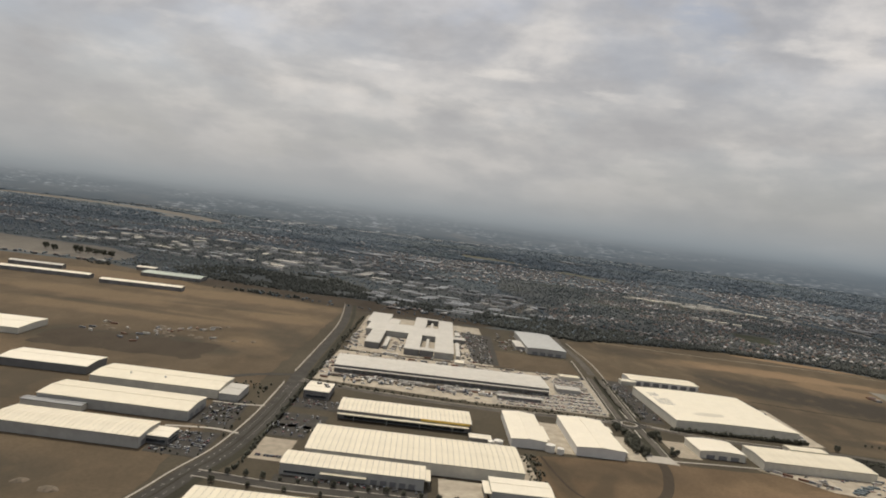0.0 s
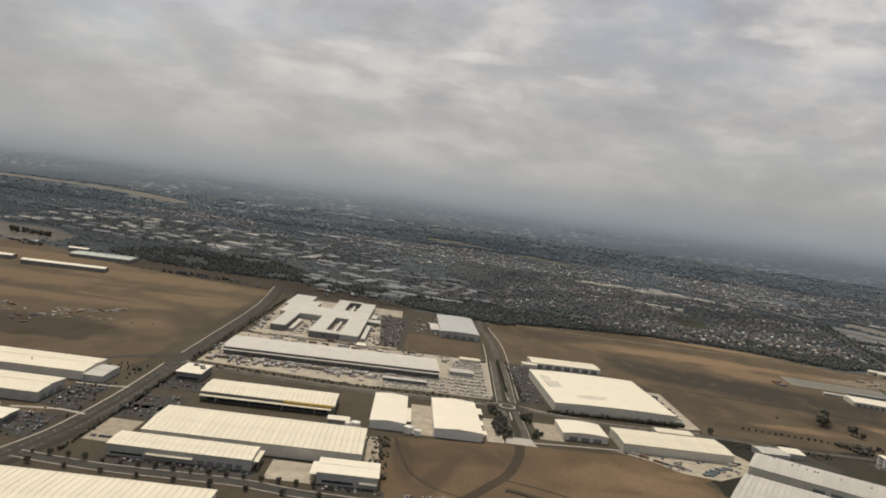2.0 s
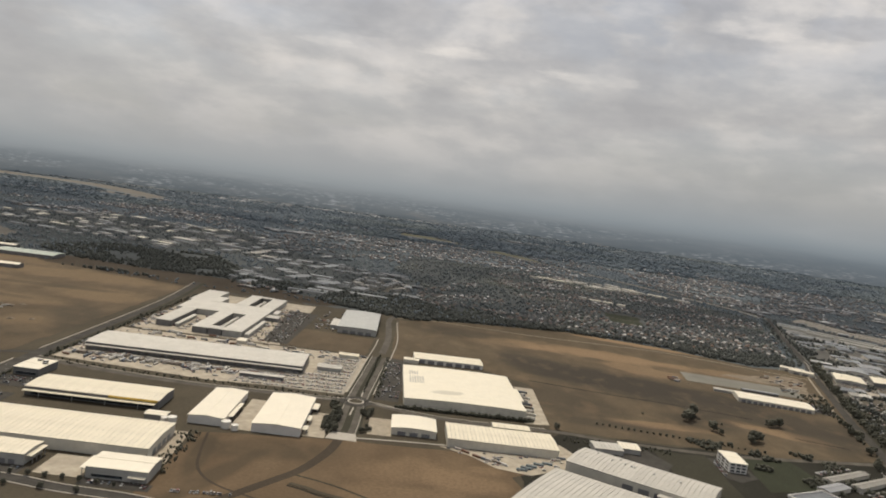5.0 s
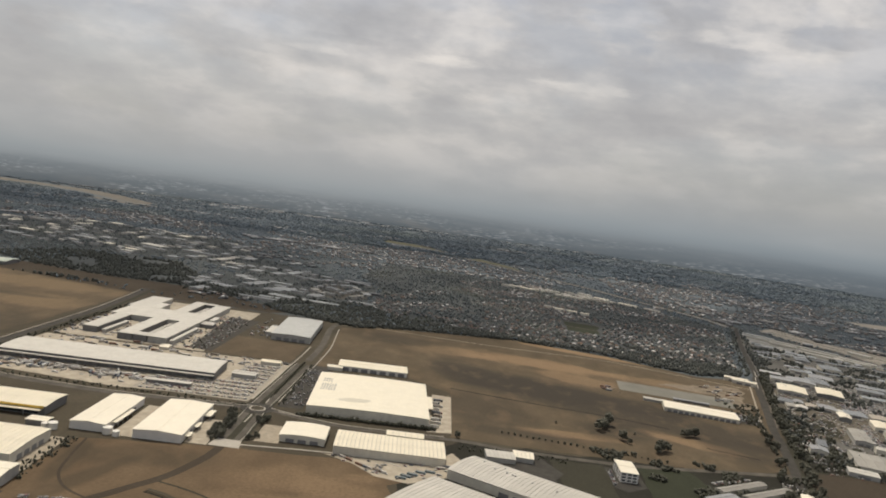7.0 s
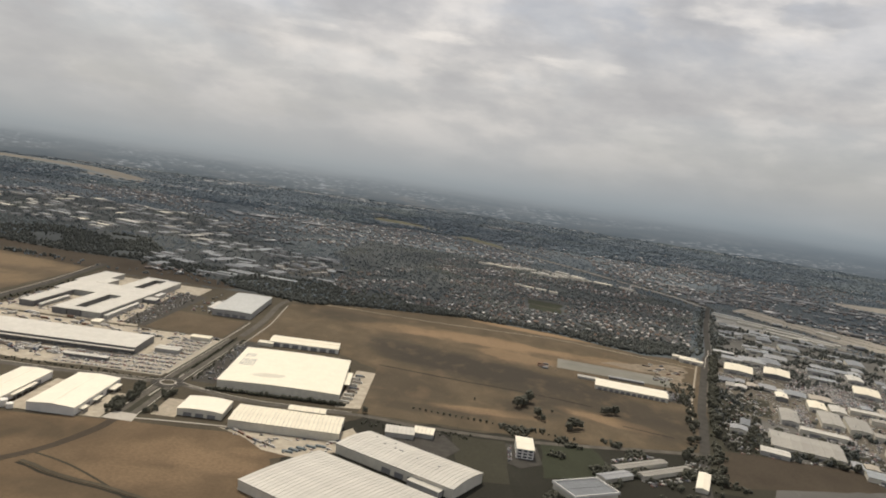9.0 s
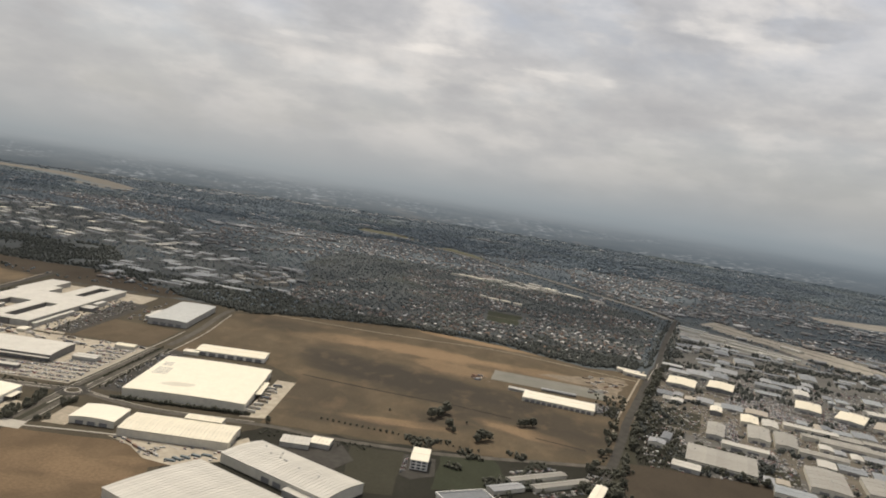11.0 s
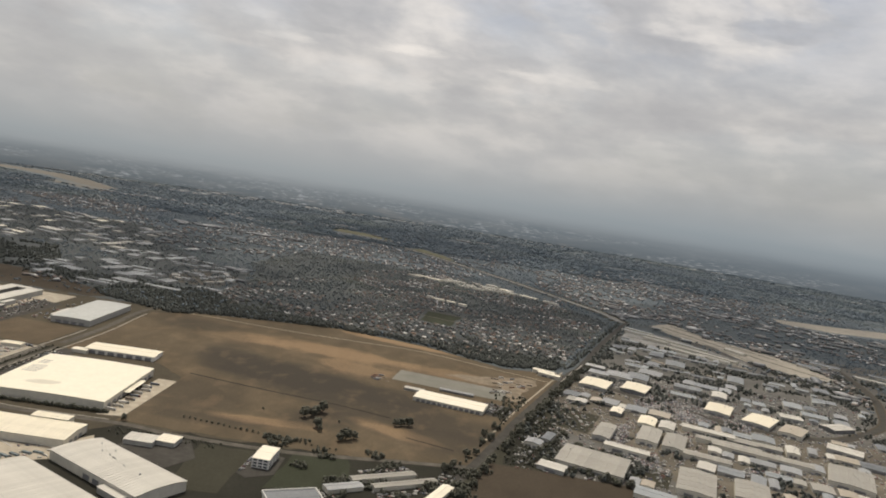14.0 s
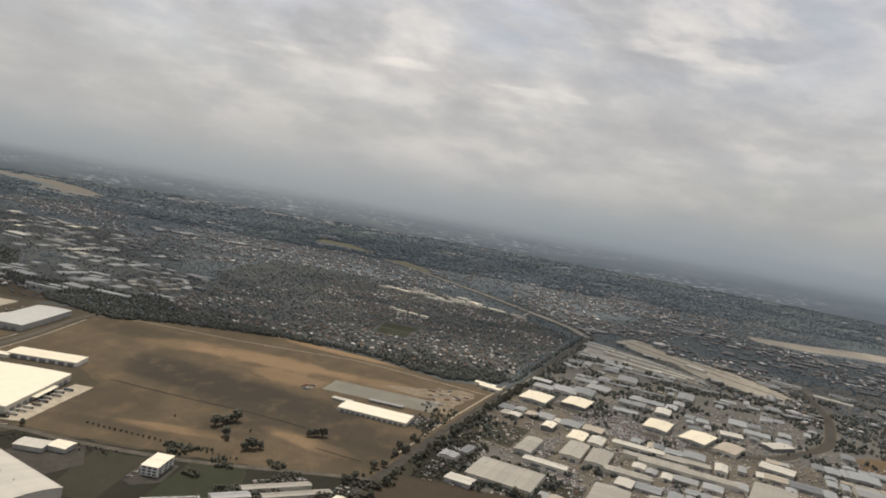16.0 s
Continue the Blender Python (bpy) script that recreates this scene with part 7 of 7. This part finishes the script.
# freight in the yards
rng = random.Random(81)
for i in range(80):
    x = -80 + i * 1.9 + rng.uniform(-1, 1)
    y = 567 + 0.05 * (x + 74) + rng.uniform(-9, 6)
    if is_free(x, y, 3.5) and x < 70:
        (truck if rng.random() < 0.45 else container)(x, y, rng.choice((3, 93, 80, 15, 170)) + rng.uniform(-8, 8))
for i in range(46):
    x, y = -70 + i * 3.6, rng.choice((650, 663, 681)) + rng.uniform(-6, 6)
    if is_free(x, y, 3.0):
        (truck if rng.random() < 0.4 else container)(x, y, rng.choice((3, 8, -4)))
for i in range(9):
    truck(283 + rng.uniform(-1, 3), 545 + i * 9.5, 3 + rng.uniform(-5, 5))
for x, y, a in ((224, 456, -40), (229, 452, -38), (236, 446, -35), (239, 444, -35), (242, 442.5, -35), (248, 440, -32), (251, 438.5, -32), (288, 458, 5), (292, 462, 5)):
    container(x, y, a)
for i, (x, y) in enumerate(((266, 437), (270, 441), (275, 446), (281, 449), (263, 433))):
    tarp = thing("covered_load", pose(x, y, 0.13, 0, 0, -24 + 5 * i), "stacked freight under a blue tarpaulin", "freight", "covered loads")
    part("tarpaulin", Form().block(-3.4, -1.0, 0.0, 3.4, 1.0, 1.2, 0.3), TARP, tarp)
    for k in (-2.4, 0.0, 2.4):
        part("strap", Form().box(k - 0.08, -1.03, 0.0, k + 0.08, 1.03, 1.23), TYRE, tarp)
for i in range(60):
    x, y = rng.uniform(214, 300), rng.uniform(428, 464)
    if is_free(x, y, 1.2) and inside(x, y, [(214, 457), (247, 433), (268, 428), (298, 452), (280, 460)]):
        park(x, y, rng.choice((-35, 55, 10)) + rng.uniform(-9, 9), rng, "cars in the truck yard")
for i in range(8):
    x, y = 94 + rng.uniform(-6, 6), 790 + i * 10
    if is_free(x, y, 2.5):
        truck(x, y, 90 + rng.uniform(-10, 10))
for i in range(16):
    x, y = rng.uniform(-310, -190), rng.uniform(600, 690)
    container(x, y, rng.uniform(0, 180), 0.12)

for i in range(26):
    x, y = rng.uniform(590, 640), rng.uniform(775, 858)
    if inside(x, y, [(586, 772), (618, 758), (640, 835), (652, 862), (630, 868), (590, 846)]):
        container(x, y, rng.uniform(-40, 40), 0.14)
for i in range(7):
    container(464 + rng.uniform(-6, 6), 757 + i * 3.2, rng.uniform(-30, 40), 0.14)
for i in range(14):
    container(-246 + i * 3.2 + rng.uniform(-3, 3), 655 + i * 3.6 + rng.uniform(-7, 7), rng.uniform(0, 180), 0.12)
lot(52, 782, 20, 170, 2, 17, 0.42, 7, "cars in the staff car park")

# the packed car yards
cv, cf = triangles(Form().block(-1.25, -0.55, 0.1, 1.25, 0.55, 0.55, 0.08).block(-0.75, -0.48, 0.55, 0.5, 0.48, 0.9, 0.2))
rng = random.Random(71)
yard = []
for r in range(22):
    for i in range(64):
        x, y = rotated(117, 588, 3, -68 + i * 1.5, -40 + (r // 2) * 11.0 + (r % 2) * 2.9)
        if inside(x, y, [(54, 547), (137, 549), (139, 668), (110, 657), (108, 600), (56, 582)]) and is_free(x, y, 1.2) and rng.random() < 0.74:
            yard.append((x, y, 0.15, 1, 1, rng.uniform(0.9, 1.2), radians(93)))
for cx, cy, w, d, ang, rows in ((820, 860, 70, 34, -30, 8), (800, 820, 50, 20, -30, 4), (735, 738, 14, 26, -21, 6), (785, 715, 12, 50, -21, 10), (725, 612, 30, 14, -21, 4), (860, 690, 40, 30, -21, 6), (610, 600, 14, 20, -21, 4), (515, 478, 40, 12, 33, 3), (500, 512, 40, 6, 33, 2), (545, 508, 16, 30, -22, 5), (462, 455, 22, 14, 28, 3)):
    for r in range(rows):
        for i in range(int(w / 1.6)):
            x, y = rotated(cx, cy, ang, -w / 2 + i * 1.6, -d / 2 + d * (r + 0.5) / rows)
            if is_free(x, y, 1.2) and rng.random() < 0.7 and not near_line(x, y, THROUGH, 7):
                yard.append((x, y, 0.1, 1, 1, rng.uniform(0.9, 1.2), radians(ang + 90)))
for x0, y0, x1, y1, n in ((-84, 553, 50, 586, 70), (-84, 640, 104, 688, 60), (-82, 692, -66, 905, 90), (-48, 700, -28, 780, 40), (24, 690, 42, 880, 80), (72, 786, 98, 905, 30), (-86, 586, -78, 640, 30), (98, 655, 142, 684, 40)):
    for _ in range(n):
        x, y = rng.uniform(x0, x1), rng.uniform(y0, y1)
        if is_free(x, y, 1.3) or (y > 690 and not any(a - 1.5 < x < c + 1.5 and b - 1.5 < y < d + 1.5 for a, b, c, d in BLOCKS) and x < 24):
            k = rng.uniform(0.6, 1.7)
            yard.append((x, y, 0.05, k * rng.uniform(0.7, 1.7), k, k * rng.uniform(0.7, 1.5), radians(3 + rng.choice((0, 0, 90)) + rng.uniform(-14, 14))))
for yd in CAR_YARDS:
    xs, ys = [p[0] for p in yd], [p[1] for p in yd]
    for i in range(60):
        for j in range(60):
            x, y = rotated(min(xs), min(ys), GRID, -40 + i * 3.6 + (j % 2) * 0.8, -20 + j * 1.75)
            if inside(x, y, yd) and is_free(x, y, 1.0) and rng.random() < 0.82:
                k = rng.choice((0.85, 1.0, 1.0, 1.25))
                yard.append((x, y, 0.1, k, k, k * rng.uniform(0.9, 1.3), radians(GRID + rng.uniform(-8, 8))))
for _ in range(6500):
    x, y = rng.uniform(600, 1150), rng.uniform(500, 1000)
    if inside(x, y, TOWN) and is_free(x, y, 1.3) and not near_line(x, y, THROUGH, 6) and not near_line(x, y, BIG, 6):
        k = rng.uniform(0.7, 1.6)
        yard.append((x, y, 0.05, k, k, k, radians(-21 + rng.choice((0, 90)) + rng.uniform(-20, 20))))
scatter("parked_cars", cv, cf, yard + FAR_CARS, LOT_PAINT, "packed rows of parked cars and yard clutter", "cars", seed=12)

# heaps of spoil on the building site
rng = random.Random(91)
for cx, cy, r in ((-205, 648, 5), (-215, 655, 4), (-190, 642, 4), (-160, 660, 3.5), (-175, 652, 4), (-280, 640, 5), (-290, 650, 4), (-150, 300, 5), (-165, 305, 4), (-182, 300, 4.5), (-244, 665, 7), (-232, 668, 5), (-222, 678, 6), (-212, 690, 6), (-206, 706, 5), (-236, 652, 6), (-228, 640, 5), (-250, 676, 6), (-200, 716, 4),
                  (470, 762, 3.5), (474, 770, 3), (478, 756, 2.6), (620, 838, 3), (628, 826, 2.4), (612, 800, 2.6), (596, 782, 2.4), (634, 850, 2.6), (606, 820, 2.2)):
    v, q = [], []
    n = 12
    for j in range(4):
        for i in range(n):
            a = 2 * math.pi * i / n
            rr = r * (1 - j / 4) * rng.uniform(0.85, 1.15)
            v.append((rr * math.cos(a), rr * 0.7 * math.sin(a), r * 0.28 * (j / 3) ** 0.8 - (0.2 if j == 0 else 0)))
    for j in range(3):
        q += [(j * n + i, j * n + (i + 1) % n, (j + 1) * n + (i + 1) % n, (j + 1) * n + i) for i in range(n)]
    q.append(tuple(3 * n + i for i in range(n)))
    fm = Form()
    fm.v, fm.f = v, q
    single("earth_mound", fm, SPOIL, "low mound of dull excavated earth", "mound", "", pose(cx, cy, 0.1, 0, 0, rng.uniform(0, 90)), "earth mounds")
